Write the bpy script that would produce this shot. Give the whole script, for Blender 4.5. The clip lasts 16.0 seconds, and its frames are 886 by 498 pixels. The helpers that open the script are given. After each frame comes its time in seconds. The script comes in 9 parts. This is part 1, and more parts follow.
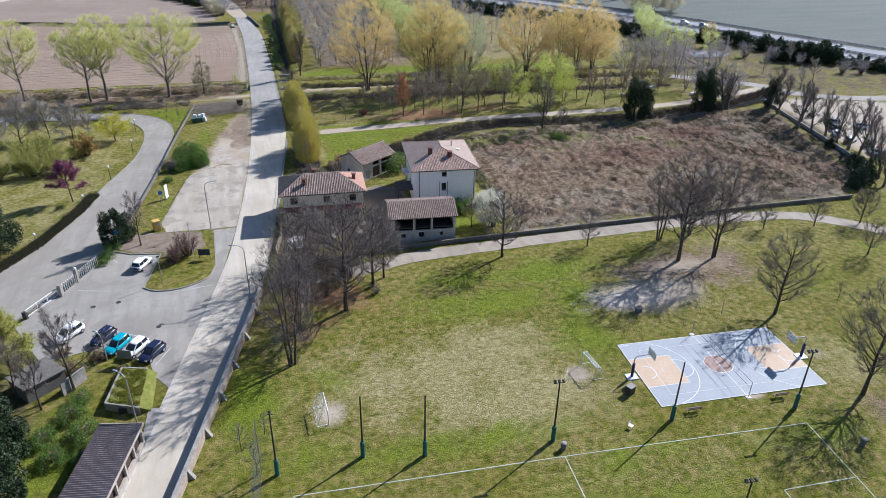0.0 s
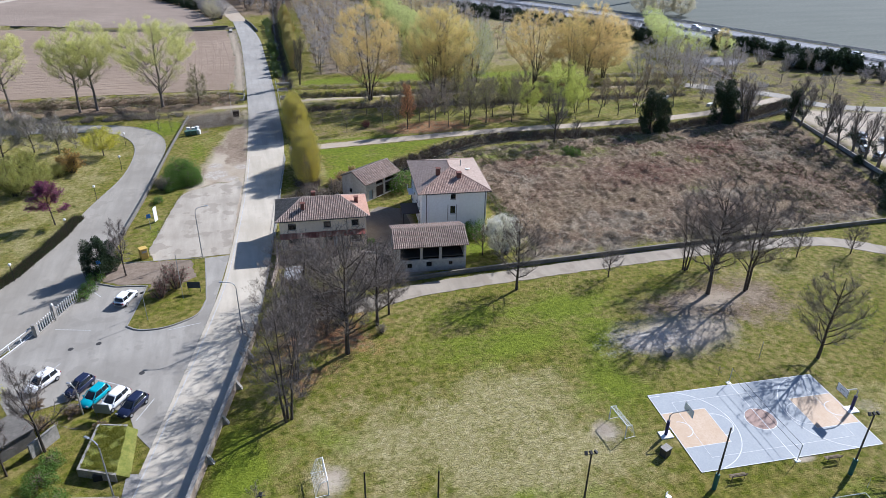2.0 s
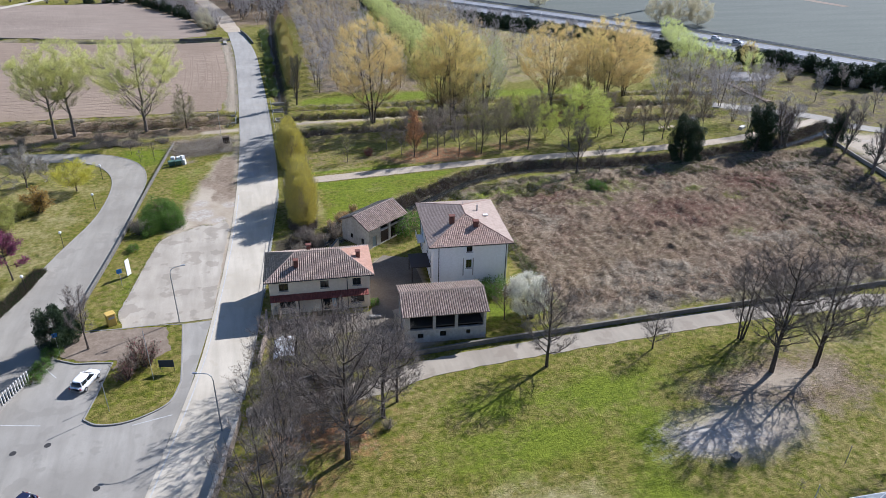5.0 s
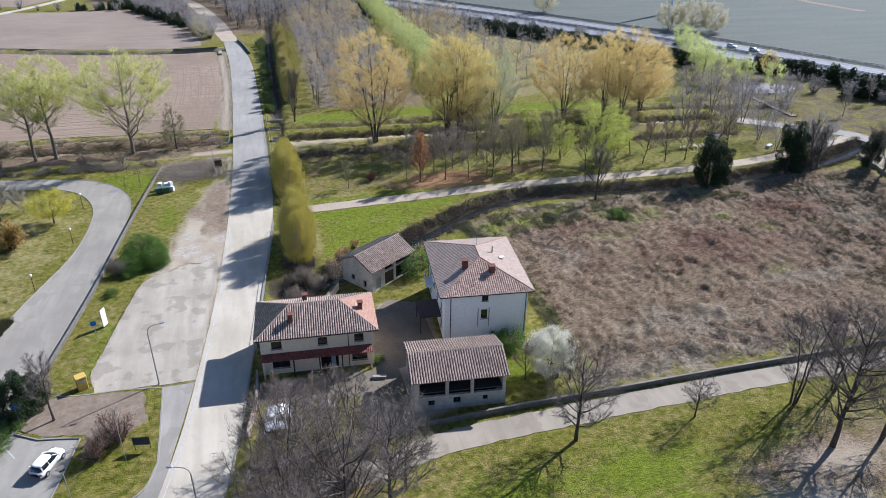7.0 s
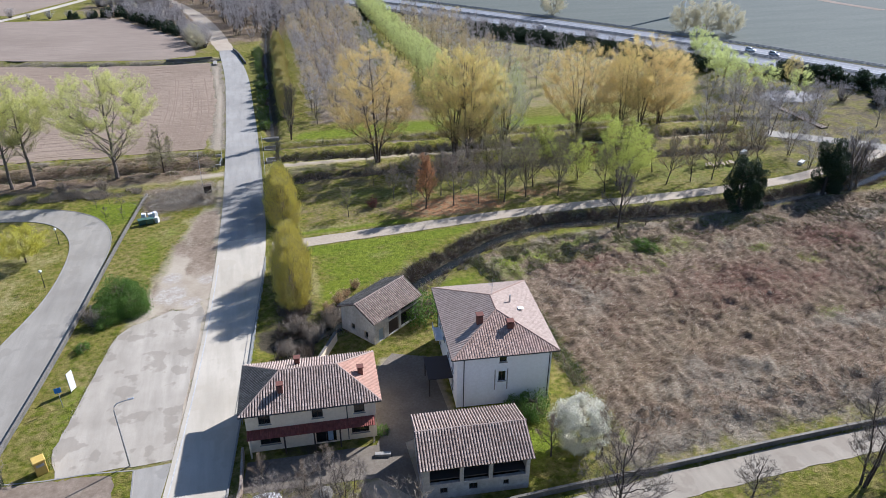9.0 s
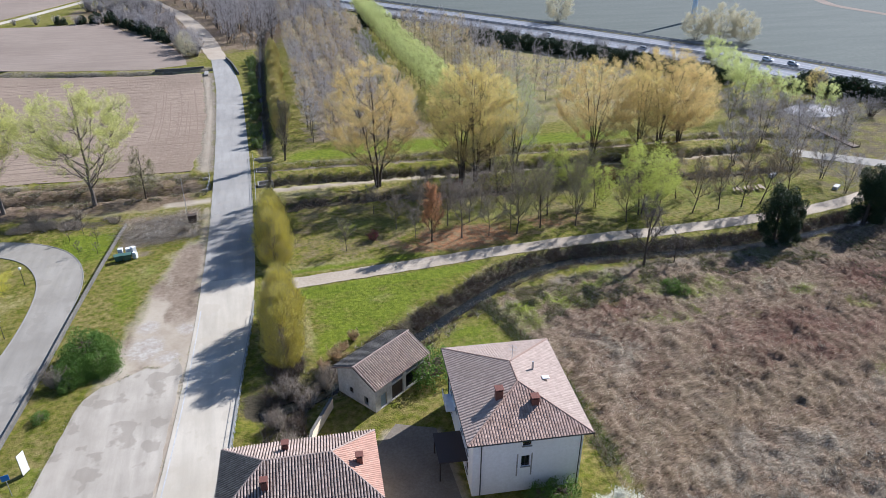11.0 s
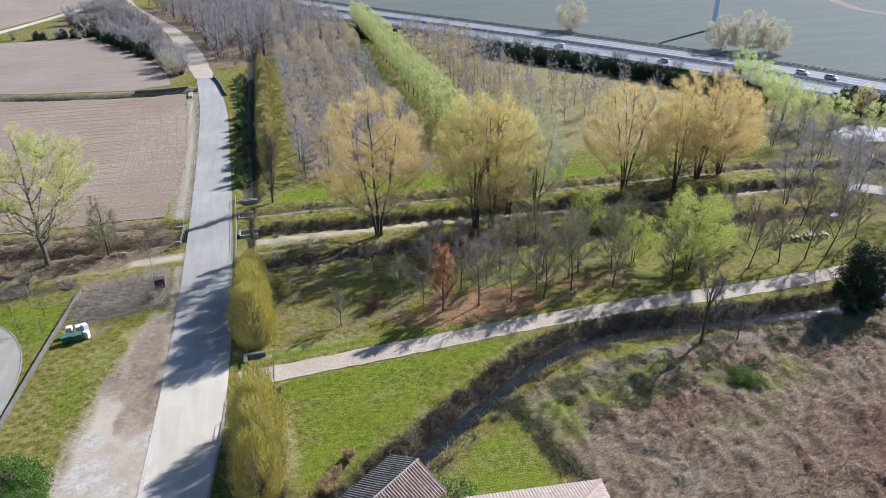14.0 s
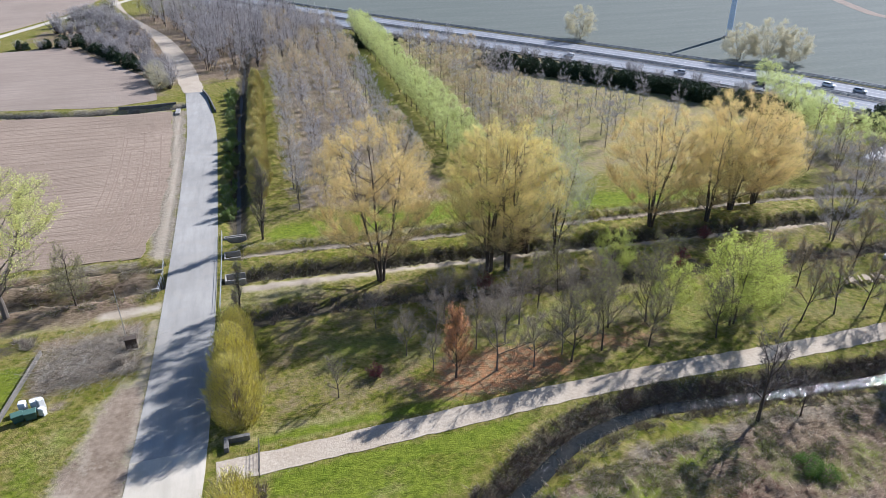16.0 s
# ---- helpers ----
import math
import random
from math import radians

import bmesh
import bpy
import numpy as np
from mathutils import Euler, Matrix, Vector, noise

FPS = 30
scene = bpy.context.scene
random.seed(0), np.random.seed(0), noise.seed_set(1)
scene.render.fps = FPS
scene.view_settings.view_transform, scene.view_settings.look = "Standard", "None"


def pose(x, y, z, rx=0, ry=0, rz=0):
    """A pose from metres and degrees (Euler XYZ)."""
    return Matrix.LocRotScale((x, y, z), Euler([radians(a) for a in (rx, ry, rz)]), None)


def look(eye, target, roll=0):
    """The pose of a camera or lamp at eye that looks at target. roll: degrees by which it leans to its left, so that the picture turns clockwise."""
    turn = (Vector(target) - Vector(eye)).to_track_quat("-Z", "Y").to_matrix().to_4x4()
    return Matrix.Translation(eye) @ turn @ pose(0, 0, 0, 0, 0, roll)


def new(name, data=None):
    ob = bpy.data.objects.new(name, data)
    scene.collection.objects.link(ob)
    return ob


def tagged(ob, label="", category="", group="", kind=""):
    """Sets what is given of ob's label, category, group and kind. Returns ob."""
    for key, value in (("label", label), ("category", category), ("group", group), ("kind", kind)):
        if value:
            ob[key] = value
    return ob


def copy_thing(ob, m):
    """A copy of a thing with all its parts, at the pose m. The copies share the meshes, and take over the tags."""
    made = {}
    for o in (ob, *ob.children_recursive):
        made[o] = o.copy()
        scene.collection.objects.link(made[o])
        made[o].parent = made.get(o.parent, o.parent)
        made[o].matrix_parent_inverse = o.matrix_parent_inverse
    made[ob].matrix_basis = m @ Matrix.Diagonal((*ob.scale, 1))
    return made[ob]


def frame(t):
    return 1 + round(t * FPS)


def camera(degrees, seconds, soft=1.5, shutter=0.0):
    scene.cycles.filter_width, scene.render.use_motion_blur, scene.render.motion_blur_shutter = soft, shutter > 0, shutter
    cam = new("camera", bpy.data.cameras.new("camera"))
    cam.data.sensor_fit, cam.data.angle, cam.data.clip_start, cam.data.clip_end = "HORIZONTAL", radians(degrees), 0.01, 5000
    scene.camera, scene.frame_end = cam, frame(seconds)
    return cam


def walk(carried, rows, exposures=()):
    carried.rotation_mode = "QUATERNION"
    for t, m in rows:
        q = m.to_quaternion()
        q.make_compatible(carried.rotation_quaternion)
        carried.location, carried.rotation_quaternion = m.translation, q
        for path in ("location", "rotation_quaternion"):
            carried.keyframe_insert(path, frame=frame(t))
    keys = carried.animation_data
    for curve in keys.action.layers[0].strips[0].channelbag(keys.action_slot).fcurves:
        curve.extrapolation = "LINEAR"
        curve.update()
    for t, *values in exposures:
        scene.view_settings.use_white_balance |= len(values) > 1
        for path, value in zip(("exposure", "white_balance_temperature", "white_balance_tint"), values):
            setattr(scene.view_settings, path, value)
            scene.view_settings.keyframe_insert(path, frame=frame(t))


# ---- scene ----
cam = camera(66.0, 16.0, soft=0.65)
PATH = [
    (0, (-8.806, 3.525, 55.764), (-8.306, 5.213, 54.815), 1.0),
    (0.5, (-8.574, 5.955, 55.806), (-8.073, 7.642, 54.855), 1.1),
    (1, (-8.277, 8.495, 55.885), (-7.776, 10.182, 54.934), 1.1),
    (1.5, (-7.861, 11.07, 55.948), (-7.361, 12.757, 54.997), 1.1),
    (2, (-7.434, 13.715, 55.997), (-6.935, 15.403, 55.047), 1.1),
    (2.5, (-6.991, 16.457, 56.054), (-6.492, 18.145, 55.105), 1.2),
    (3, (-6.488, 19.3, 56.11), (-5.99, 20.989, 55.163), 1.2),
    (3.5, (-5.988, 22.318, 56.16), (-5.49, 24.008, 55.214), 1.1),
    (4, (-5.479, 25.44, 56.215), (-4.982, 27.13, 55.269), 1.1),
    (6.5, (-3.003, 41.542, 56.814), (-2.507, 43.234, 55.87), 1.0),
    (7, (-2.416, 44.76, 56.942), (-1.922, 46.453, 55.998), 0.9),
    (7.5, (-1.727, 48.016, 57.108), (-1.236, 49.709, 56.163), 0.7),
    (8, (-0.926, 51.224, 57.215), (-0.44, 52.918, 56.268), 0.5),
    (8.5, (-0.156, 54.459, 57.243), (0.325, 56.153, 56.295), 0.2),
    (9, (0.49, 57.903, 57.28), (0.971, 59.598, 56.333), 0.2),
    (11.5, (3.311, 75.042, 57.312), (3.797, 76.738, 56.369), 0.3),
    (12, (3.982, 78.661, 57.275), (4.468, 80.358, 56.334), 0.3),
    (12.5, (4.769, 82.213, 57.183), (5.253, 83.91, 56.241), 0.1),
    (13, (5.64, 86.05, 57.136), (6.122, 87.748, 56.196), 0.0),
    (13.5, (6.527, 89.81, 57.108), (7.007, 91.508, 56.166), -0.1),
    (14, (7.338, 93.766, 57.104), (7.817, 95.465, 56.164), -0.3),
    (14.5, (8.027, 97.562, 57.125), (8.505, 99.26, 56.184), -0.4),
    (15, (8.64, 101.507, 57.187), (9.12, 103.207, 56.248), -0.4),
    (15.5, (9.232, 105.301, 57.226), (9.713, 107.0, 56.286), -0.4),
    (16, (9.86, 109.254, 57.277), (10.342, 110.953, 56.34), -0.4),
]
walk(cam, [(t, look(eye, target, roll)) for t, eye, target, roll in PATH], exposures=[(0.0, 0.64, 5480, 15), (8.0, 0.72, 5480, 15), (12.5, 0.73, 5480, 15), (16.0, 0.82, 5480, 15)])

# ---- world, sun, exposure ----
SUN_AZ, SUN_EL = 62.3, 35.4          # degrees: azimuth from +y towards +x, elevation
world = bpy.data.worlds.new("sky_world")
scene.world = world
world.use_nodes = True
wn = world.node_tree
sky = wn.nodes.new("ShaderNodeTexSky")
sky.sky_type = "NISHITA"
sky.sun_disc = False
sky.sun_elevation, sky.sun_rotation = radians(SUN_EL), radians(SUN_AZ)
sky.air_density, sky.dust_density, sky.ozone_density = 1.0, 0.5, 3.0
wn.links.new(sky.outputs[0], wn.nodes["Background"].inputs[0])
wn.nodes["Background"].inputs[1].default_value = 0.07
sun_way = Vector((math.sin(radians(SUN_AZ)) * math.cos(radians(SUN_EL)), math.cos(radians(SUN_AZ)) * math.cos(radians(SUN_EL)), math.sin(radians(SUN_EL))))
sun_data = bpy.data.lights.new("sun", "SUN")
sun_data.energy, sun_data.angle, sun_data.color = 5.0, radians(0.5), (1.0, 0.945, 0.85)
sun = new("sun", sun_data)
sun.matrix_world = look(sun_way * 300, (0, 0, 0))

# ---- materials ----


def nodes_of(name):
    m = bpy.data.materials.new(name)
    m.use_nodes = True
    nt = m.node_tree
    return m, nt, nt.nodes["Principled BSDF"]


def noise_fac(nt, scale, detail=5.0, rough=0.6, coord=None, lo=0.35, hi=0.65, stretch=None):
    """A noise between 0 and 1, in object space, with its contrast set by lo and hi."""
    n = nt.nodes.new("ShaderNodeTexNoise")
    n.inputs["Scale"].default_value, n.inputs["Detail"].default_value, n.inputs["Roughness"].default_value = scale, detail, rough
    tc = coord
    if tc is None:
        tc = nt.nodes.new("ShaderNodeTexCoord").outputs["Object"]
    if stretch:
        mp = nt.nodes.new("ShaderNodeMapping")
        mp.inputs["Scale"].default_value = stretch[:3]
        if len(stretch) > 3:
            mp.inputs["Rotation"].default_value = (0, 0, radians(stretch[3]))
        nt.links.new(tc, mp.inputs[0])
        tc = mp.outputs[0]
    nt.links.new(tc, n.inputs["Vector"])
    r = nt.nodes.new("ShaderNodeMapRange")
    r.inputs["From Min"].default_value, r.inputs["From Max"].default_value = lo, hi
    nt.links.new(n.outputs["Fac"], r.inputs["Value"])
    return r.outputs["Result"]


def mix(nt, fac, a, b, kind="MIX"):
    x = nt.nodes.new("ShaderNodeMix")
    x.data_type, x.blend_type = "RGBA", kind
    for sock, v in ((x.inputs["Factor"], fac), (x.inputs["A"], a), (x.inputs["B"], b)):
        if hasattr(v, "node"):
            nt.links.new(v, sock)
        elif isinstance(v, (int, float)):
            sock.default_value = v
        else:
            sock.default_value = (*v, 1)
    return x.outputs["Result"]


def maths(nt, op, a, b=0.0, clamp=False):
    x = nt.nodes.new("ShaderNodeMath")
    x.operation, x.use_clamp = op, clamp
    for sock, v in zip(x.inputs, (a, b)):
        if hasattr(v, "node"):
            nt.links.new(v, sock)
        else:
            sock.default_value = v
    return x.outputs[0]


def bump(nt, bsdf, fac, strength, distance):
    b = nt.nodes.new("ShaderNodeBump")
    b.inputs["Strength"].default_value, b.inputs["Distance"].default_value = strength, distance
    nt.links.new(fac, b.inputs["Height"])
    nt.links.new(b.outputs[0], bsdf.inputs["Normal"])


def surface(name, a, b, c=None, big=0.3, fine=4.0, rough=0.85, relief=0.3, depth=0.02, metal=0.0, spec=0.3, vary=0.0, stretch=None):
    """Two colours mixed by broad stains and a third by fine grain, with relief from the grain."""
    m, nt, bs = nodes_of(name)
    f1 = noise_fac(nt, big, stretch=stretch)
    f2 = noise_fac(nt, fine, 6, 0.7)
    col = mix(nt, f1, a, b)
    col = mix(nt, maths(nt, "MULTIPLY", f2, 0.6), col, c if c else tuple(v * 0.6 for v in a))
    if vary:
        oi = nt.nodes.new("ShaderNodeNewGeometry")
        hs = nt.nodes.new("ShaderNodeHueSaturation")
        r = nt.nodes.new("ShaderNodeMapRange")
        r.inputs["To Min"].default_value, r.inputs["To Max"].default_value = 1 - vary, 1 + vary
        nt.links.new(oi.outputs["Random Per Island"], r.inputs["Value"])
        nt.links.new(r.outputs[0], hs.inputs["Value"])
        nt.links.new(col, hs.inputs["Color"])
        col = hs.outputs[0]
    nt.links.new(col, bs.inputs["Base Color"])
    bs.inputs["Roughness"].default_value, bs.inputs["Metallic"].default_value = rough, metal
    bs.inputs["Specular IOR Level"].default_value = spec
    if relief:
        bump(nt, bs, f2, relief, depth)
    return m


def plain(name, col, rough=0.5, metal=0.0, spec=0.4, dirt=0.25, scale=1.5):
    m, nt, bs = nodes_of(name)
    f = noise_fac(nt, scale, 6, 0.65)
    nt.links.new(mix(nt, maths(nt, "MULTIPLY", f, dirt), col, tuple(v * 0.45 + 0.02 for v in col)), bs.inputs["Base Color"])
    bs.inputs["Roughness"].default_value, bs.inputs["Metallic"].default_value = rough, metal
    bs.inputs["Specular IOR Level"].default_value = spec
    return m


def leafy(name, cols, through_light=0.35, rough=0.6):
    """Leaves, twigs or blades: the colour goes by piece, and part of the light passes through."""
    m, nt, bs = nodes_of(name)
    g = nt.nodes.new("ShaderNodeNewGeometry")
    ramp = nt.nodes.new("ShaderNodeValToRGB")
    ramp.color_ramp.interpolation = "LINEAR"
    while len(ramp.color_ramp.elements) < len(cols):
        ramp.color_ramp.elements.new(0.5)
    for n, (e, c) in enumerate(zip(ramp.color_ramp.elements, cols)):
        e.position, e.color = n / max(1, len(cols) - 1), (*c, 1)
    nt.links.new(g.outputs["Random Per Island"], ramp.inputs[0])
    nt.links.new(ramp.outputs[0], bs.inputs["Base Color"])
    bs.inputs["Roughness"].default_value, bs.inputs["Specular IOR Level"].default_value = rough, 0.2
    if through_light:
        tr = nt.nodes.new("ShaderNodeBsdfTranslucent")
        nt.links.new(ramp.outputs[0], tr.inputs[0])
        ms = nt.nodes.new("ShaderNodeMixShader")
        ms.inputs[0].default_value = through_light
        nt.links.new(bs.outputs[0], ms.inputs[1])
        nt.links.new(tr.outputs[0], ms.inputs[2])
        nt.links.new(ms.outputs[0], nt.nodes["Material Output"].inputs[0])
    return m


def ground_material():
    """Grass, dry grass, lush grass, dead reeds, bare earth, leaf litter and dark shade-coloured soil, mixed by the
    masks of the ground sheet.
    """
    m, nt, bs = nodes_of("ground_cover")
    fine = noise_fac(nt, 1.7, 8, 0.75, lo=0.3, hi=0.7)
    grain = noise_fac(nt, 5.0, 6, 0.8, lo=0.35, hi=0.65)
    mid = noise_fac(nt, 0.22, 5, 0.6, lo=0.38, hi=0.62)
    broad = noise_fac(nt, 0.06, 5, 0.6, lo=0.4, hi=0.6)

    def mask(label, soft=0.35):
        a = nt.nodes.new("ShaderNodeAttribute")
        a.attribute_name = label
        s = maths(nt, "ADD", a.outputs["Fac"], maths(nt, "MULTIPLY", maths(nt, "SUBTRACT", mid, 0.5), soft))
        s = maths(nt, "ADD", s, maths(nt, "MULTIPLY", maths(nt, "SUBTRACT", fine, 0.5), soft))
        r = nt.nodes.new("ShaderNodeMapRange")
        r.inputs["From Min"].default_value, r.inputs["From Max"].default_value = 0.3, 0.7
        nt.links.new(s, r.inputs["Value"])
        return r.outputs["Result"]

    clump = noise_fac(nt, 0.9, 5, 0.65, lo=0.4, hi=0.6)
    strand = noise_fac(nt, 2.6, 7, 0.72, lo=0.36, hi=0.64, stretch=(0.4, 1.7, 1, -38))
    soft = noise_fac(nt, 1.3, 5, 0.6, lo=0.32, hi=0.68)
    grass = mix(nt, soft, (0.122, 0.12, 0.018), (0.305, 0.262, 0.054))
    grass = mix(nt, mid, grass, mix(nt, soft, (0.19, 0.155, 0.032), (0.385, 0.31, 0.09)))
    grass = mix(nt, maths(nt, "MULTIPLY", broad, 0.85), grass, mix(nt, soft, (0.25, 0.196, 0.062), (0.43, 0.34, 0.14)))
    grass = mix(nt, maths(nt, "MULTIPLY", clump, 0.85), grass, mix(nt, soft, (0.062, 0.088, 0.004), (0.205, 0.22, 0.015)))
    lush = mix(nt, soft, (0.075, 0.115, 0.006), (0.24, 0.30, 0.022))
    lush = mix(nt, maths(nt, "MULTIPLY", mid, 0.4), lush, (0.27, 0.285, 0.035))
    dry = mix(nt, soft, (0.29, 0.245, 0.09), (0.54, 0.455, 0.235))
    dry = mix(nt, maths(nt, "MULTIPLY", clump, 0.35), dry, (0.235, 0.235, 0.05))
    dead = mix(nt, strand, (0.115, 0.07, 0.046), (0.43, 0.302, 0.212))
    dead = mix(nt, maths(nt, "MULTIPLY", mid, 0.45), dead, mix(nt, strand, (0.20, 0.15, 0.102), (0.50, 0.395, 0.28)))
    dead = mix(nt, maths(nt, "MULTIPLY", clump, 0.42), dead, (0.115, 0.082, 0.04))
    olive = mix(nt, strand, (0.10, 0.088, 0.026), (0.31, 0.27, 0.105))
    dead = mix(nt, maths(nt, "MULTIPLY", broad, 0.15), dead, olive)
    rust = mix(nt, strand, (0.085, 0.04, 0.027), (0.29, 0.152, 0.105))
    rust = mix(nt, maths(nt, "MULTIPLY", clump, 0.35), rust, (0.25, 0.18, 0.13))
    straw = mix(nt, strand, (0.18, 0.145, 0.10), (0.49, 0.42, 0.31))
    straw = mix(nt, maths(nt, "MULTIPLY", clump, 0.5), straw, (0.24, 0.185, 0.14))
    ash = mix(nt, fine, (0.34, 0.302, 0.25), (0.54, 0.49, 0.415))
    ash = mix(nt, maths(nt, "MULTIPLY", clump, 0.5), ash, (0.27, 0.205, 0.155))
    earth = mix(nt, mid, (0.43, 0.365, 0.27), (0.31, 0.25, 0.178))
    earth = mix(nt, maths(nt, "MULTIPLY", soft, 0.3), earth, (0.47, 0.40, 0.32))
    earth = mix(nt, maths(nt, "MULTIPLY", grain, 0.1), earth, (0.2, 0.15, 0.1))
    litter = mix(nt, clump, mix(nt, fine, (0.26, 0.105, 0.04), (0.58, 0.29, 0.14)), mix(nt, fine, (0.20, 0.15, 0.07), (0.40, 0.29, 0.17)))
    # dark scrub soil, with shade put into its colour
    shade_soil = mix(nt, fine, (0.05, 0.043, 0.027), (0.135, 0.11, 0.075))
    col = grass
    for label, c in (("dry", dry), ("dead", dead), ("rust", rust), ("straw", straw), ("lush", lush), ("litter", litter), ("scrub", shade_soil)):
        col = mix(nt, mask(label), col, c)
    col = mix(nt, maths(nt, "MULTIPLY", grain, 0.5), col, mix(nt, 0.72, col, (0.01, 0.015, 0.004)))
    bare = mask("earth", 0.2)
    col = mix(nt, bare, col, earth)
    col = mix(nt, mask("ash"), col, ash)
    mud = mix(nt, mid, mix(nt, soft, (0.135, 0.098, 0.066), (0.22, 0.165, 0.115)), mix(nt, soft, (0.20, 0.15, 0.106), (0.30, 0.235, 0.17)))
    col = mix(nt, mask("mud"), col, mud)
    nt.links.new(col, bs.inputs["Base Color"])
    bs.inputs["Roughness"].default_value, bs.inputs["Specular IOR Level"].default_value = 0.95, 0.1
    rough = maths(nt, "ADD", strand, maths(nt, "MULTIPLY", grain, 0.9))
    bump(nt, bs, maths(nt, "MULTIPLY", rough, maths(nt, "SUBTRACT", 1.0, maths(nt, "MULTIPLY", bare, 0.85))), 0.7, 0.12)
    return m


def plough_material(name, a, b, angle):
    m, nt, bs = nodes_of(name)
    tc = nt.nodes.new("ShaderNodeTexCoord").outputs["Object"]
    furrow = noise_fac(nt, 1.0, 4, 0.6, tc, 0.35, 0.65, (0.06, 1.6, 1, angle))
    tracks = noise_fac(nt, 1.0, 2, 0.5, tc, 0.52, 0.6, (0.012, 0.5, 1, angle + 2))
    broad = noise_fac(nt, 0.03, 4)
    clod = noise_fac(nt, 2.5, 6, 0.75)
    col = mix(nt, furrow, a, b)
    col = mix(nt, maths(nt, "MULTIPLY", broad, 0.5), col, tuple(v * 0.75 for v in a))
    col = mix(nt, maths(nt, "MULTIPLY", tracks, 0.16), col, tuple(v * 0.8 for v in a))
    col = mix(nt, maths(nt, "MULTIPLY", clod, 0.35), col, tuple(v * 0.55 for v in a))
    nt.links.new(col, bs.inputs["Base Color"])
    bs.inputs["Roughness"].default_value, bs.inputs["Specular IOR Level"].default_value = 0.95, 0.1
    bump(nt, bs, maths(nt, "ADD", furrow, maths(nt, "MULTIPLY", clod, 0.7)), 0.6, 0.15)
    return m


def asphalt_material(name, a, b, patch):
    """Worn asphalt with broad bleaching, repair patches and fine grit."""
    m, nt, bs = nodes_of(name)
    broad = noise_fac(nt, 0.09, 5, 0.6)
    streak = noise_fac(nt, 0.5, 5, 0.6, None, 0.4, 0.7, (1.2, 0.16, 1, -14))
    patchy = noise_fac(nt, 0.33, 3, 0.5, None, 0.56, 0.6)
    grit = noise_fac(nt, 9.0, 6, 0.8)
    col = mix(nt, broad, a, b)
    col = mix(nt, maths(nt, "MULTIPLY", streak, 0.5), col, tuple(v * 0.68 for v in a))
    col = mix(nt, maths(nt, "MULTIPLY", patchy, 0.5), col, patch)
    col = mix(nt, maths(nt, "MULTIPLY", grit, 0.25), col, tuple(v * 0.6 for v in a))
    nt.links.new(col, bs.inputs["Base Color"])
    bs.inputs["Roughness"].default_value, bs.inputs["Specular IOR Level"].default_value = 0.85, 0.25
    bump(nt, bs, grit, 0.25, 0.02)
    return m


M_GROUND = ground_material()
M_FIELD_A = plough_material("ploughed_soil", (0.285, 0.212, 0.152), (0.40, 0.307, 0.226), 8)
M_TRACK = surface("wheel_pressed_soil", (0.24, 0.172, 0.122), (0.30, 0.222, 0.16), (0.19, 0.135, 0.095), big=0.4, fine=3, rough=0.95)
M_FIELD_B = plough_material("harrowed_soil", (0.295, 0.23, 0.178), (0.395, 0.318, 0.25), 14)
M_FIELD_FAR = surface("far_pasture", (0.10, 0.112, 0.092), (0.13, 0.138, 0.115), (0.078, 0.09, 0.07), big=0.02, fine=0.6, rough=0.95, relief=0.3, depth=0.1, stretch=(1, 6, 1))
M_ASPHALT = asphalt_material("worn_asphalt", (0.49, 0.43, 0.333), (0.60, 0.535, 0.425), (0.45, 0.388, 0.295))
M_ASPHALT_GREY = asphalt_material("grey_worn_asphalt", (0.31, 0.29, 0.255), (0.40, 0.375, 0.33), (0.34, 0.31, 0.265))
M_LOT = asphalt_material("cracked_lot_asphalt", (0.345, 0.30, 0.235), (0.50, 0.442, 0.355), (0.235, 0.198, 0.152))
M_PARKING = asphalt_material("patched_parking_asphalt", (0.285, 0.262, 0.222), (0.39, 0.36, 0.308), (0.24, 0.22, 0.186))
M_LANE = asphalt_material("dusty_lane_asphalt", (0.30, 0.255, 0.195), (0.40, 0.345, 0.265), (0.24, 0.195, 0.145))
M_MOTORWAY = asphalt_material("motorway_asphalt", (0.20, 0.207, 0.222), (0.25, 0.256, 0.27), (0.22, 0.222, 0.23))
M_GRAVEL = surface("pale_gravel", (0.41, 0.335, 0.245), (0.51, 0.43, 0.325), (0.27, 0.215, 0.155), big=0.12, fine=2.5, rough=0.95, relief=0.5, depth=0.05)
M_DRIVE = asphalt_material("grey_drive_asphalt", (0.29, 0.262, 0.216), (0.365, 0.332, 0.275), (0.26, 0.232, 0.19))
M_PAINT = plain("white_road_paint", (0.55, 0.54, 0.51), 0.7, dirt=0.7, scale=2)
M_KERB = surface("kerb_stone", (0.34, 0.32, 0.285), (0.27, 0.25, 0.22), big=0.8, fine=6)
M_CONCRETE = surface("weathered_concrete", (0.42, 0.39, 0.35), (0.30, 0.275, 0.24), (0.16, 0.15, 0.12), big=0.5, fine=3, relief=0.3)
M_DARK_CONCRETE = surface("stained_concrete", (0.20, 0.185, 0.165), (0.13, 0.12, 0.105), (0.07, 0.065, 0.055), big=0.5, fine=3)
M_OLD_WALL = surface("old_brick_wall", (0.36, 0.27, 0.20), (0.46, 0.39, 0.32), (0.17, 0.12, 0.09), big=0.7, fine=3.5, relief=0.5, depth=0.04)
M_WATER = surface("stream_water", (0.012, 0.015, 0.015), (0.03, 0.028, 0.022), (0.008, 0.01, 0.01), big=0.5, fine=2.2, rough=0.06, relief=0.5, depth=0.05, spec=0.3)
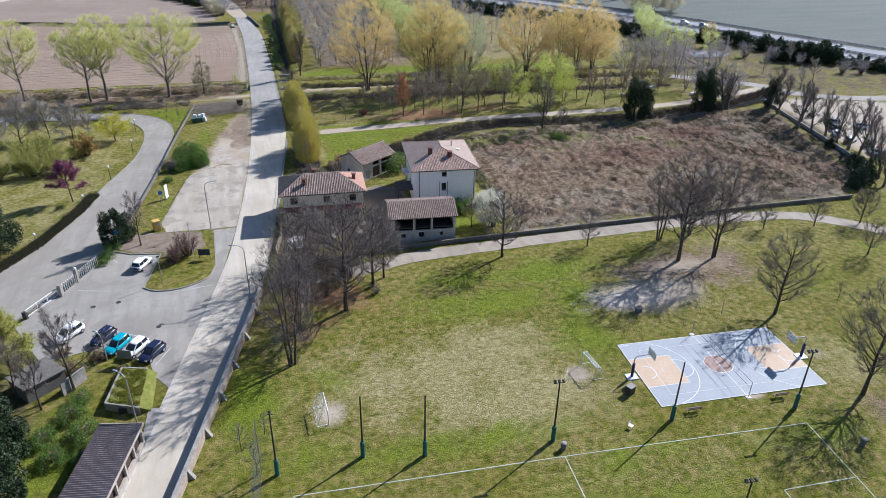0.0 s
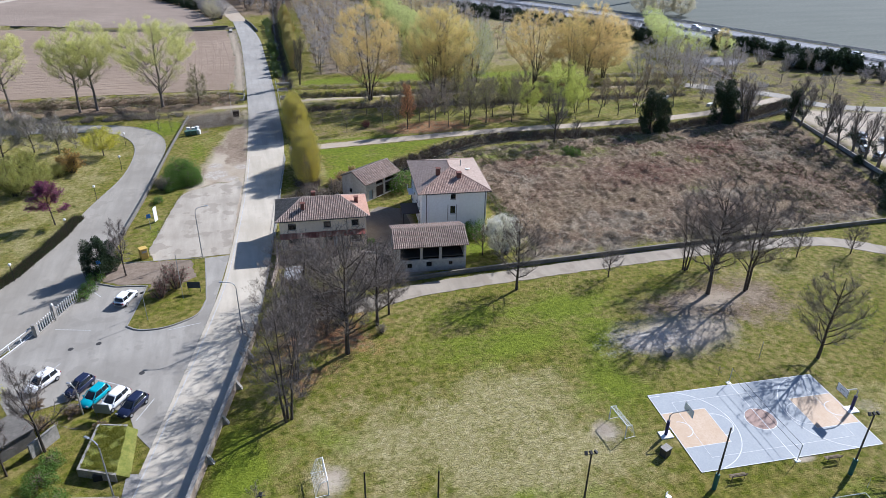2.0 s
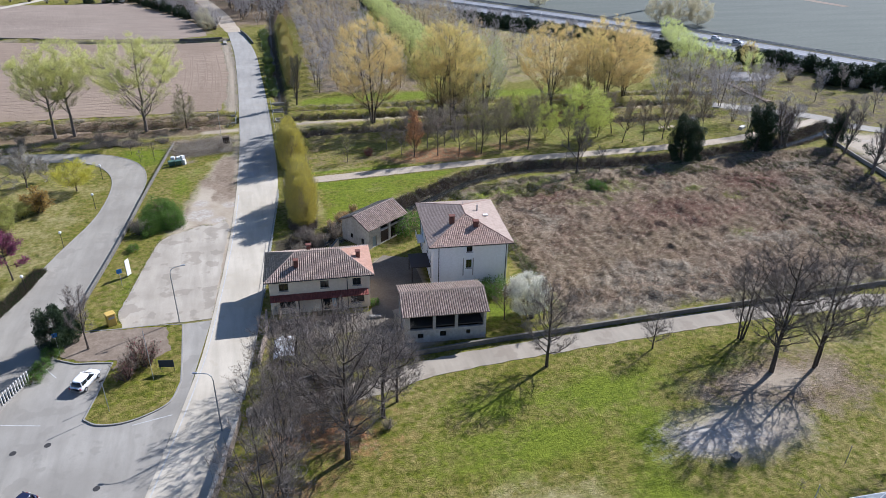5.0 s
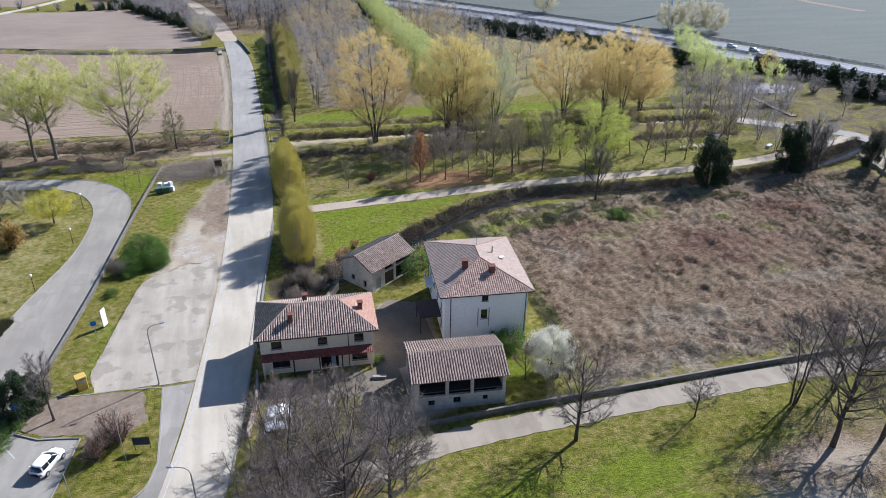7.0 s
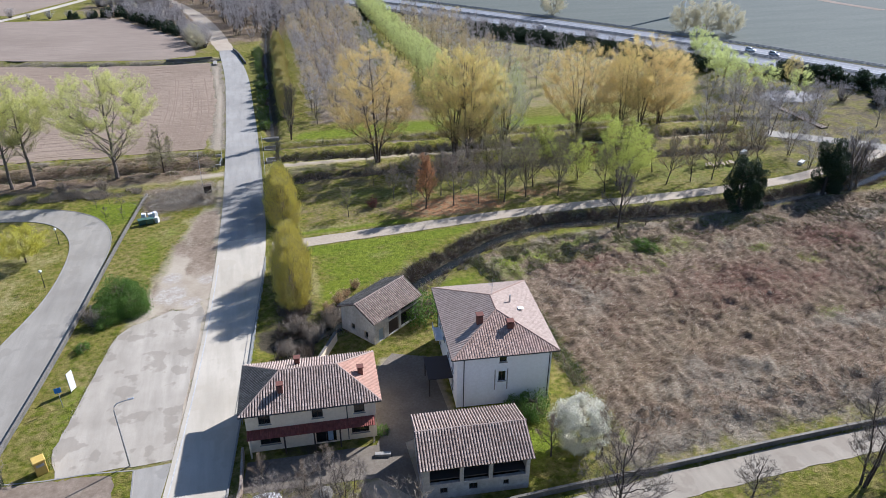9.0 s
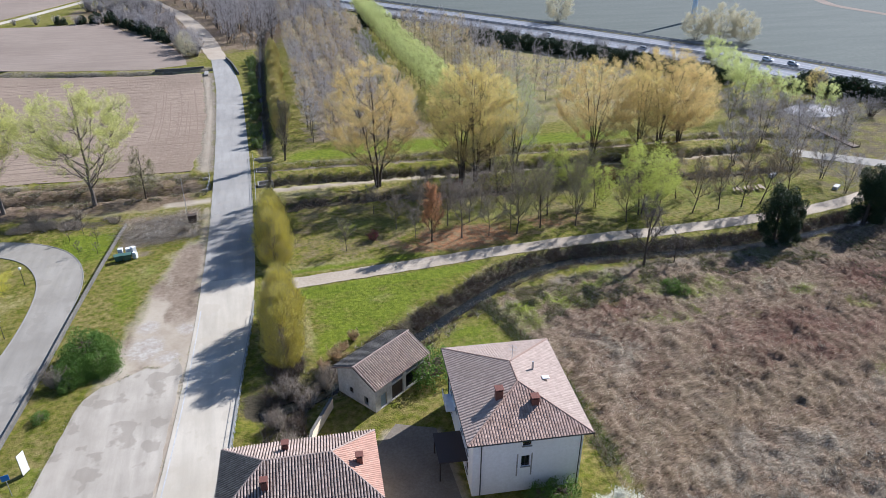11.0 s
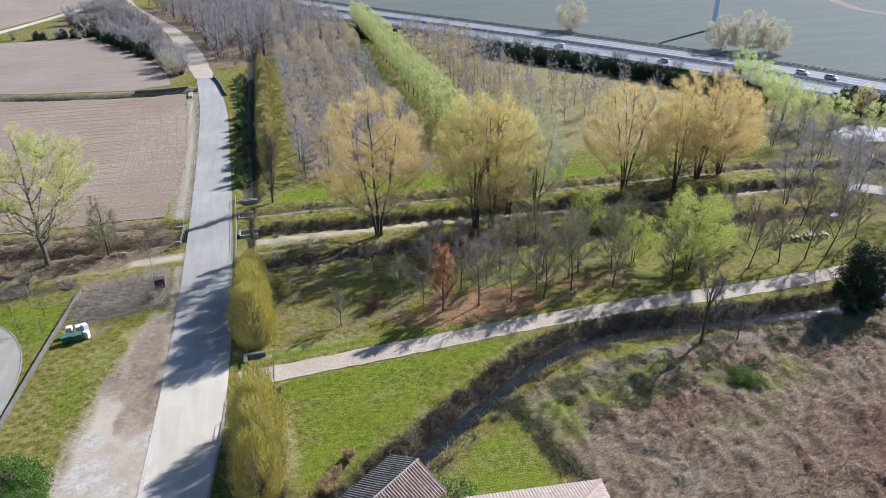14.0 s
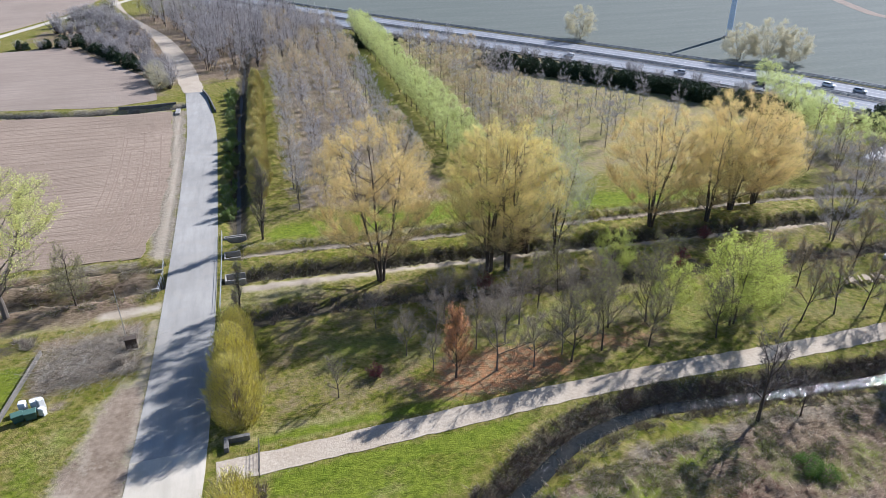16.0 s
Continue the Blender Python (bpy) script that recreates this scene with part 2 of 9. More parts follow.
M_MUD = surface("wet_dark_mud", (0.045, 0.04, 0.032), (0.075, 0.065, 0.05), (0.02, 0.02, 0.016), big=0.8, fine=4, rough=0.6, relief=0.3)
M_WOOD = surface("weathered_wood", (0.26, 0.19, 0.13), (0.17, 0.125, 0.09), big=1.2, fine=8, relief=0.3, depth=0.01)
M_STEEL = plain("galvanised_steel", (0.42, 0.43, 0.44), 0.45, 0.6, dirt=0.3)
M_DARK_STEEL = plain("dark_painted_steel", (0.06, 0.055, 0.05), 0.55, 0.2, dirt=0.3)
M_GREEN_STEEL = plain("green_painted_steel", (0.02, 0.115, 0.095), 0.5, dirt=0.4)
M_WHITE_STEEL = plain("white_painted_steel", (0.78, 0.78, 0.76), 0.5, dirt=0.3)
M_WHITE = plain("white_plastic", (0.82, 0.81, 0.78), 0.5, dirt=0.25)
M_GLASS_DARK = plain("dark_window_glass", (0.015, 0.018, 0.02), 0.08, spec=0.7, dirt=0.2)
M_RUBBER = plain("black_rubber", (0.02, 0.02, 0.02), 0.8, spec=0.2)
M_BLACK = plain("black_plastic", (0.03, 0.03, 0.032), 0.5)
M_BARK = surface("grey_bark", (0.115, 0.09, 0.07), (0.075, 0.058, 0.046), (0.04, 0.032, 0.025), big=1.5, fine=9, relief=0.6, depth=0.03)
M_BARK_PALE = surface("pale_bark", (0.25, 0.21, 0.17), (0.155, 0.125, 0.10), (0.08, 0.065, 0.05), big=1.5, fine=9, relief=0.6, depth=0.03)

# ---- building helpers ----


def mesh_of(name, bm, material):
    me = bpy.data.meshes.new(name)
    bm.to_mesh(me)
    bm.free()
    for one in material if isinstance(material, (list, tuple)) else (material,):
        me.materials.append(one)
    return me


def part(name, bm, material, parent, label=""):
    """Links a bmesh, or a finished mesh, as one object under a thing or under a part."""
    me = bm if isinstance(bm, bpy.types.Mesh) else mesh_of(name, bm, material)
    ob = new(name, me)
    ob.parent = parent
    return tagged(ob, label)


def thing(name, label, category, at=(0, 0, 0), turn=0.0, group="", kind=""):
    ob = new(name)
    ob.empty_display_size = 0.3
    ob.matrix_basis = pose(*at, 0, 0, turn)
    return tagged(ob, label, category, group, kind)


def solid(name, bm, material, label, category="", at=(0, 0, 0), turn=0.0, group="", kind=""):
    """A top-level thing of one mesh."""
    me = bm if isinstance(bm, bpy.types.Mesh) else mesh_of(name, bm, material)
    ob = new(name, me)
    ob.matrix_basis = pose(*at, 0, 0, turn)
    return tagged(ob, label, category, group, kind)


def box(bm, x0, x1, y0, y1, z0, z1, bevel=0.0, m=None):
    vs = [bm.verts.new(Vector((x, y, z)) if m is None else m @ Vector((x, y, z))) for x in (x0, x1) for y in (y0, y1) for z in (z0, z1)]
    fs = [bm.faces.new([vs[k] for k in q]) for q in ((0, 1, 3, 2), (4, 6, 7, 5), (0, 4, 5, 1), (2, 3, 7, 6), (0, 2, 6, 4), (1, 5, 7, 3))]
    if bevel:
        es = list({e for f in fs for e in f.edges})
        bmesh.ops.bevel(bm, geom=es, offset=bevel, segments=1, affect="EDGES")
    return fs


def tube(bm, pts, radii, n=8, caps=True):
    """A tube through the points, with a radius at each."""
    rings = []
    pts = [Vector(p) for p in pts]
    for k, p in enumerate(pts):
        d = (pts[min(k + 1, len(pts) - 1)] - pts[max(k - 1, 0)]).normalized()
        u = d.cross(Vector((0, 0, 1)) if abs(d.z) < 0.95 else Vector((1, 0, 0))).normalized()
        v = d.cross(u)
        r = radii[k] if isinstance(radii, (list, tuple)) else radii
        rings.append([bm.verts.new(p + r * (math.cos(a) * u + math.sin(a) * v)) for a in (2 * math.pi * j / n for j in range(n))])
    for a, b in zip(rings, rings[1:]):
        for j in range(n):
            bm.faces.new((a[j], a[(j + 1) % n], b[(j + 1) % n], b[j]))
    if caps:
        bm.faces.new(rings[0][::-1])
        bm.faces.new(rings[-1])


def prism(bm, poly, z0, z1, m=None):
    """A closed slab over a polygon that runs anticlockwise."""
    t = (lambda p: p) if m is None else (lambda p: m @ p)
    lo = [bm.verts.new(t(Vector((x, y, z0)))) for x, y in poly]
    hi = [bm.verts.new(t(Vector((x, y, z1)))) for x, y in poly]
    n = len(poly)
    for k in range(n):
        bm.faces.new((lo[k], lo[(k + 1) % n], hi[(k + 1) % n], hi[k]))
    bm.faces.new(hi)
    bm.faces.new(lo[::-1])


def ccw(poly):
    a = sum(p[0] * q[1] - q[0] * p[1] for p, q in zip(poly, poly[1:] + poly[:1]))
    return poly if a > 0 else poly[::-1]


def ragged(poly, step, amount, seed=0):
    """The outline cut into steps and pushed about, for an uneven edge."""
    rng = random.Random(seed)
    out = []
    for (x0, y0), (x1, y1) in zip(poly, poly[1:] + poly[:1]):
        d = math.hypot(x1 - x0, y1 - y0)
        n = max(1, round(d / step))
        for k in range(n):
            f = k / n
            out.append((x0 + (x1 - x0) * f + rng.uniform(-amount, amount), y0 + (y1 - y0) * f + rng.uniform(-amount, amount)))
    return out


from mathutils.geometry import tessellate_polygon as tessellate


def sheet(name, poly, z, material, label, thick=0.05, kind="structure", category="", ragged_by=0.0, step=2.0):
    poly = ccw(list(poly))
    if ragged_by:
        poly = ragged(poly, step, ragged_by, len(poly))
    bm = bmesh.new()
    n = len(poly)
    lo, hi = ([bm.verts.new((x, y, h)) for x, y in poly] for h in (z - thick, z))
    for k in range(n):
        bm.faces.new((lo[k], lo[(k + 1) % n], hi[(k + 1) % n], hi[k]))
    for tri in tessellate([[Vector((x, y, 0)) for x, y in poly]]):
        f = bm.faces.new([hi[k] for k in tri])
        f.normal_update()
        if f.normal.z < 0:
            f.normal_flip()
    return solid(name, bm, material, label, category, kind=kind)


def smooth_line(pts, n=6):
    """A Catmull-Rom line through the points."""
    p = [Vector((*q, 0)) for q in pts]
    p = [2 * p[0] - p[1]] + p + [2 * p[-1] - p[-2]]
    out = []
    for k in range(1, len(p) - 2):
        for j in range(n):
            t = j / n
            a, b, c, d = p[k - 1 : k + 3]
            q = 0.5 * (2 * b + (c - a) * t + (2 * a - 5 * b + 4 * c - d) * t * t + (3 * b - a - 3 * c + d) * t ** 3)
            out.append((q.x, q.y))
    return out + [tuple(pts[-1])]


def offset_line(line, d):
    """The line moved d to its left."""
    out = []
    for k, (x, y) in enumerate(line):
        (ax, ay), (bx, by) = line[max(k - 1, 0)], line[min(k + 1, len(line) - 1)]
        l = math.hypot(bx - ax, by - ay)
        out.append((x - (by - ay) / l * d, y + (bx - ax) / l * d))
    return out


def band(line, d0, d1):
    """The polygon between two offsets of a line."""
    return offset_line(line, d0) + offset_line(line, d1)[::-1]


def wall_along(bm, line, half, z0, z1):
    """A wall of one piece along a line."""
    for part_line in (line,):
        a, b = offset_line(part_line, half), offset_line(part_line, -half)
        rows = [[bm.verts.new((*p, z)) for p in side] for side, z in ((a, z0), (a, z1), (b, z1), (b, z0))]
        for r, s in ((0, 1), (1, 2), (2, 3), (3, 0)):
            for k in range(len(line) - 1):
                bm.faces.new((rows[r][k], rows[r][k + 1], rows[s][k + 1], rows[s][k]))
        bm.faces.new([rows[r][0] for r in range(4)])
        bm.faces.new([rows[r][-1] for r in (3, 2, 1, 0)])


def quads_mesh(name, verts, faces, materials, slots=None, smooth=False):
    me = bpy.data.meshes.new(name)
    me.from_pydata(verts, [], faces)
    for one in materials:
        me.materials.append(one)
    if slots is not None:
        me.polygons.foreach_set("material_index", slots)
    me.update()
    return me

# ---- the ground: one sheet, with ditches cut into it ----
STREAM = smooth_line([(-1, 139.5), (8, 142.5), (19, 149.2), (27, 154.4), (34, 158.8), (42, 163.4), (52, 165.6), (60, 165), (77, 163.2), (90, 162.4), (107, 164.2), (128, 167.5), (150, 176)])
CANAL_A = smooth_line([(3.0, 221.5), (12, 221.5), (28, 220.3), (54, 218.7), (77, 217), (103, 216.2), (121, 214), (150, 206)])
CANAL_B = smooth_line([(3.0, 213.2), (14, 212.6), (26, 211.5), (50, 210), (72, 207.8), (84, 207), (120, 204.5)])
CANAL_W = smooth_line([(-9.0, 214.9), (-16.6, 214.2), (-31, 214.7), (-60, 216.5), (-110, 219)])
CANAL_N = smooth_line([(-9, 221.9), (-17.4, 221.7), (-34, 221), (-42.5, 222.6), (-70, 224), (-110, 226)])
BANK_DITCH = smooth_line([(5, 199.4), (14, 200), (28, 199.6), (46, 196.5), (80, 194), (120, 191)])
FIELD_DITCH = smooth_line([(-11.5, 322.6), (-30, 322.4), (-60, 327.6), (-150, 354)])
ROAD_DITCH = smooth_line([(4.0, 228), (4.6, 250), (5.4, 285), (6.4, 315), (8, 345), (10.5, 385), (18, 430)])
HIGHWAY = smooth_line([(-70, 660), (20, 514), (57, 458), (98, 402), (131, 357), (157, 319), (178, 286), (192, 258), (216, 212), (262, 130), (335, 0)], 3)
BROWN = [(35, 106.5), (60, 106), (105, 105), (118, 112), (127, 138), (134, 160), (118, 162.5), (90, 160), (67, 161), (46, 159), (34.5, 156.5), (36, 147), (37, 130), (36.5, 118)]


def grid_lines(spans):
    out = []
    for a, b, step in spans:
        n = max(1, round((b - a) / step))
        out += [a + (b - a) * k / n for k in range(n)]
    return np.array(out + [spans[-1][1]])


GX = grid_lines([(-2600, -800, 600), (-800, -200, 75), (-200, -64, 6), (-64, 32, 1.2), (32, 136, 0.5), (136, 230, 4), (230, 800, 60), (800, 2600, 600)])
GY = grid_lines([(-1500, -300, 400), (-300, 20, 40), (20, 44, 4), (44, 104, 1.0), (104, 167, 0.5), (167, 194, 1.0), (194, 228, 0.55), (228, 232, 1.0), (232, 312, 4), (312, 336, 0.8), (336, 420, 4), (420, 800, 40), (800, 2600, 450)])
PX, PY = (a.ravel() for a in np.meshgrid(GX, GY))


def near_line(line, px=None, py=None):
    """The distance of every point of the ground to a line."""
    px, py = (PX, PY) if px is None else (px, py)
    best = np.full(len(px), 1e9)
    for (ax, ay), (bx, by) in zip(line, line[1:]):
        dx, dy = bx - ax, by - ay
        t = np.clip(((px - ax) * dx + (py - ay) * dy) / (dx * dx + dy * dy), 0, 1)
        best = np.minimum(best, np.hypot(px - ax - t * dx, py - ay - t * dy))
    return best


def inside(poly, px=None, py=None):
    px, py = (PX, PY) if px is None else (px, py)
    c = np.zeros(len(px), bool)
    for (ax, ay), (bx, by) in zip(poly, poly[1:] + poly[:1]):
        if ay != by:
            c ^= ((ay > py) != (by > py)) & (px < (bx - ax) * (py - ay) / (by - ay) + ax)
    return c


def region(poly, soft=2.0):
    """1 well inside a polygon, 0 well outside."""
    d = near_line(poly + poly[:1])
    return np.clip(0.5 + np.where(inside(poly), d, -d) / (2 * soft), 0, 1)


def blob(x, y, r, ry=None, power=1.0):
    d = np.hypot((PX - x) / r, (PY - y) / (ry or r))
    return np.clip(1.25 - d, 0, 1) ** power


def cut(line, half, depth, steep=0.8):
    return -depth * np.clip(1.0 - near_line(line) / half, 0, 1) ** steep


wobble = np.array([noise.noise(Vector((x * 0.35, y * 0.35, 0))) for x, y in zip(PX, PY)])
hummock = np.array([noise.noise(Vector((x * 0.16, y * 0.16, 5))) for x, y in zip(PX, PY)])
GZ = np.minimum.reduce([cut(STREAM, 3.4, 1.5), cut(CANAL_A, 2.0, 1.1, 0.6), cut(CANAL_B, 2.2, 1.9, 0.55), cut(CANAL_W, 2.3, 2.3, 0.5), cut(CANAL_N, 1.2, 1.0, 0.5), cut(BANK_DITCH, 2.2, 0.7), cut(FIELD_DITCH, 3.0, 3.2), cut(ROAD_DITCH, 2.0, 1.5)])
brown_in = region(BROWN, 3)
def billow(size, long, level):
    """Rounded heaps with sharp creases between them, drawn out along the way in which the reeds lie."""
    c, n = math.cos(radians(38)), math.sin(radians(38))
    out = np.zeros(len(PX))
    for k in np.nonzero(brown_in > 0)[0]:
        x, y = PX[k] + 2.2 * hummock[k], PY[k] + 2.2 * wobble[k]
        out[k] = abs(noise.noise(Vector(((x * c + y * n) / (size * long), (y * c - x * n) / size, level))))
    return out


GZ = GZ + brown_in * (0.2 * wobble + 0.35 * hummock + 1.25 * billow(1.7, 1.6, 9) + 0.7 * billow(0.8, 1.8, 21) - 0.12)
for line, w, h in ((CANAL_A, 4.0, 0.35), (CANAL_B, 4.2, 0.5), (CANAL_W, 4.2, 0.6)):
    d = near_line(line)
    GZ = GZ + h * np.exp(-((d - w) / 1.3) ** 2) * (PX > 3 if line[0][0] > 0 else PX < -11) * (0.6 + 0.6 * wobble)
bank = np.minimum.reduce([near_line(CANAL_A), near_line(CANAL_B), near_line(CANAL_W), near_line(CANAL_N), near_line(BANK_DITCH)])
lumps = np.array([noise.noise(Vector((x * 0.8, y * 0.8, 31))) + 0.6 * noise.noise(Vector((x * 1.9, y * 1.9, 4))) if d < 5 else 0.0 for x, y, d in zip(PX, PY, bank)])
GZ = GZ + 0.55 * ((PX < -9.6) | (PX > 1.9)) * lumps * np.clip(1.3 - np.abs(bank - 2.0) / 2.2, 0, 1)

masks = {}
masks["dead"] = np.maximum.reduce([blob(57.5, 86.5, 18, 9.5) * 0.82, blob(63, 50, 7, 6) * 0.6, region([(120, 170), (128, 236), (170, 250), (205, 200), (205, 160)], 5) * 0.48, brown_in * 0.95, region([(5, 174), (125, 174), (125, 204), (5, 207)], 3) * 0.40, region([(60, 236), (150, 236), (150, 300), (110, 372), (64, 420)], 6) * 0.42, region([(15, 236), (48, 232), (56, 420), (22, 420)], 4) * 0.72, region([(-14, 345), (-60, 470), (-30, 520), (60, 480), (14, 352)], 6) * 0.75, region([(-14, 336), (-30, 333), (-80, 436), (-80, 475), (-40, 480)], 4) * 0.7,
    region([(-10, 205), (-90, 208), (-90, 226), (-10, 223)], 2) * 0.8, region([(-24, 188), (-9.5, 191), (-9, 205), (-25, 203)], 2) * 0.7])
masks["rust"] = brown_in * np.maximum.reduce([blob(76, 136, 24, 11) * 0.62, blob(100, 146, 16, 7) * 0.7, blob(53, 149, 7, 5) * 0.66, blob(108, 128, 10, 14) * 0.5, blob(64, 121, 9, 5) * 0.4])
masks["straw"] = np.maximum.reduce([
    region([(14, 238), (46, 238), (52, 420), (20, 420)], 4) * 0.5,
    np.clip(1.25 - near_line(FIELD_DITCH) / 5.0, 0, 1) * 0.8, np.clip(1.25 - near_line([(-9.2, 226), (-9.0, 268), (-10.6, 316)]) / 3.0, 0, 1) * 0.95, np.clip(1.1 - near_line([(-13, 223), (-60, 225)]) / 2.4, 0, 1) * 0.55,
    np.clip(1.2 - near_line([(36, 107.6), (60, 107.4), (105, 106.6)]) / 4.0, 0, 1) * 0.62, brown_in * blob(84, 122, 16, 4) * 0.6, brown_in * blob(56, 116, 18, 8) * 0.5, brown_in * blob(112, 140, 12, 14) * 0.55, brown_in * blob(116, 152, 14, 7) * 0.55, brown_in * blob(46, 139, 8, 8) * 0.42, brown_in * blob(81, 148, 9, 4) * 0.45,
    np.clip(1.2 - near_line([(36, 153), (48, 158), (64, 159.5), (92, 157.5)]) / 2.6, 0, 1) * 0.55, np.clip(1.1 - near_line(offset_line(CANAL_A, 2.6)) / 1.5, 0, 1) * 0.55])
masks["dry"] = np.maximum.reduce([
    blob(12, 70, 24, 11) * 0.74, blob(18, 63, 18, 8) * 0.8, blob(20, 74, 14, 8) * 0.72, blob(-2, 76, 9, 5) * 0.5, blob(-3, 68, 6, 4) * 0.6, blob(58, 83, 20, 9) * 0.4, blob(70, 92, 24, 7) * 0.38,
    blob(40, 48, 40, 6) * 0.35, blob(62, 60, 8, 14) * 0.5, blob(17.5, 161.6, 6, 2.2) * 0.62, blob(23, 157, 3.5, 3) * 0.5, blob(6.4, 155, 1.6, 9) * 0.7, blob(27, 146, 4, 6) * 0.4, blob(10, 174, 12, 3) * 0.6, blob(10, 206, 12, 3.5) * 0.75, np.clip(1.2 - near_line([(5, 208.6), (30, 207.8), (66, 205.4), (112, 202.5)]) / 2.2, 0, 1) * 0.9,
    np.clip(1.2 - near_line([(-8, 207), (-34, 206)]) / 2.4, 0, 1) * 0.9, np.clip(1.1 - near_line([(-9.2, 224), (-10, 260), (-11, 300)]) / 2.6, 0, 1) * 0.8,
    blob(-15, 180, 8, 12) * 0.45, region([(-80, 110), (-45, 122), (-38, 146), (-34, 176), (-42, 190), (-80, 195)], 3) * 0.46,
    region([(60, 236), (150, 236), (150, 300), (110, 372), (64, 420)], 6) * 0.62, np.clip(1.25 - near_line(FIELD_DITCH) / 5.5, 0, 1) * 0.9, np.clip(1.1 - near_line([(-12, 221.5), (-40, 223), (-80, 225)]) / 3, 0, 1) * 0.6, region([(-9, 225), (-13, 310), (-16, 310), (-13, 226)], 1.5) * 0.7])
masks["lush"] = np.maximum.reduce([
    region([(36, 149), (48, 153), (60, 155), (60, 158.5), (46, 157.5), (35, 154.5)], 2) * 0.56, region([(35, 144), (46, 150), (46, 157), (34, 156)], 2) * 0.4, blob(60.7, 155.5, 5, 3) * 0.42, blob(63.8, 150.6, 2.4, 2) * 0.66, blob(61, 144, 7, 3.4) * 0.36, blob(70, 141.5, 8, 2.4) * 0.34, blob(54, 160.5, 4, 2) * 0.5, region([(36, 108), (38, 108), (38.5, 130), (36.5, 130)], 1) * 0.5, blob(68, 151, 16, 5) * 0.44, blob(46, 152, 11, 5) * 0.46, blob(60, 146, 12, 4) * 0.36, blob(84, 146, 8, 3) * 0.38, blob(92, 140, 8, 4) * 0.33, blob(84, 125, 12, 3) * 0.3, region([(6, 147), (17, 152), (24, 158), (34, 165), (20, 166.5), (7, 165.5)], 2) * 0.62, region([(6, 163.5), (34, 165.4), (40, 168.5), (6, 167.4)], 1) * 0.85, region([(21, 138), (34, 137), (33, 152), (25, 151)], 2) * 0.6,
    region([(8, 224), (40, 223), (78, 219.5), (100, 219), (100, 226), (40, 234), (10, 232)], 2.5) * 0.72, region([(5, 172.3), (40, 172.8), (40, 174.2), (5, 174)], 0.8) * 0.85,
    region([(12, 182), (60, 182), (60, 194), (12, 194)], 5) * 0.42, region([(62, 175), (120, 175), (120, 190), (62, 192)], 4) * 0.42,
    blob(8, 58, 22, 3.5) * 0.6, blob(22, 85, 18, 6) * 0.66, blob(36, 84, 7, 9) * 0.68, blob(-4, 73, 8, 5) * 0.45, blob(44, 66, 8, 4) * 0.55, blob(26, 51, 14, 4) * 0.55, blob(-13, 70, 5, 11) * 0.8, blob(-9, 60, 9, 5) * 0.5, blob(33, 73, 8, 10) * 0.64, blob(28, 112, 6, 5) * 0.75, blob(34, 91, 14, 6) * 0.72, blob(20, 92, 9, 5) * 0.6, blob(52, 92, 8, 3) * 0.5, blob(-34, 66, 7, 12) * 0.6, blob(50, 49, 12, 4) * 0.5, blob(76, 78, 10, 6) * 0.4, blob(-20, 172, 3, 10) * 0.62, blob(-16.4, 180, 2.4, 5) * 0.5, blob(7.5, 167.4, 5, 1.2) * 0.8, blob(17, 166.6, 9, 1.6) * 0.85, blob(28, 165.6, 6, 1.4) * 0.8, blob(11, 158, 4.5, 3) * 0.72, blob(13.5, 153.6, 5, 3) * 0.8, blob(17, 156.5, 3, 2.4) * 0.7,
    region([(-33, 184), (-24, 186), (-23.5, 197), (-36, 198)], 2) * 0.75, blob(-25, 130, 4, 10) * 0.6, blob(8, 285, 3, 60) * 0.42, blob(95, 84, 12, 6) * 0.45, blob(22, 45, 30, 5) * 0.5,
    region([(52, 280), (58, 420), (48, 420), (42, 280)], 3) * 0.55])
masks["litter"] = np.maximum.reduce([blob(37, 178.0, 13, 6) * 1.1, blob(56, 180, 12, 4) * 0.5, blob(-1, 92, 11, 8) * 0.7, blob(-4, 84, 7, 9) * 0.45])
# dark ground of scrub and ditches; the eastern blobs paint thicket shade over brambles
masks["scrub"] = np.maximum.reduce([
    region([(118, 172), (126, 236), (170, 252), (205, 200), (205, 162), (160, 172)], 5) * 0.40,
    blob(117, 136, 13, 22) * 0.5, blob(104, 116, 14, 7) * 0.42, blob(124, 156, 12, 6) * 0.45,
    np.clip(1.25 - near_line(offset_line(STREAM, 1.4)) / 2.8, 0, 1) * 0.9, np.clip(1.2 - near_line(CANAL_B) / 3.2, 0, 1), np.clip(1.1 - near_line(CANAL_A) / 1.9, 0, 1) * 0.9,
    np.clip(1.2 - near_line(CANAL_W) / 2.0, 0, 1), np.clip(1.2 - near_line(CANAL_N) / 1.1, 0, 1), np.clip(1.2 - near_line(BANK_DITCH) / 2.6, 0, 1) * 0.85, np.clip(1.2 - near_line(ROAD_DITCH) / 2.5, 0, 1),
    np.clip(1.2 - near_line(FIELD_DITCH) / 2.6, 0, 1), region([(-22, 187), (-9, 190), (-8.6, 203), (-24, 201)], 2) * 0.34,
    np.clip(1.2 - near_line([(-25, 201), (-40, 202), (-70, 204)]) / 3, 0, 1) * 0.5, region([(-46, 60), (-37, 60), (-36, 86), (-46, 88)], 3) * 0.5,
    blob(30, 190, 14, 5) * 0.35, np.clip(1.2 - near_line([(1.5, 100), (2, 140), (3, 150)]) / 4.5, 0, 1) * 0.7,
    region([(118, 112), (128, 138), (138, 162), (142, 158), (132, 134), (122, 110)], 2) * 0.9])
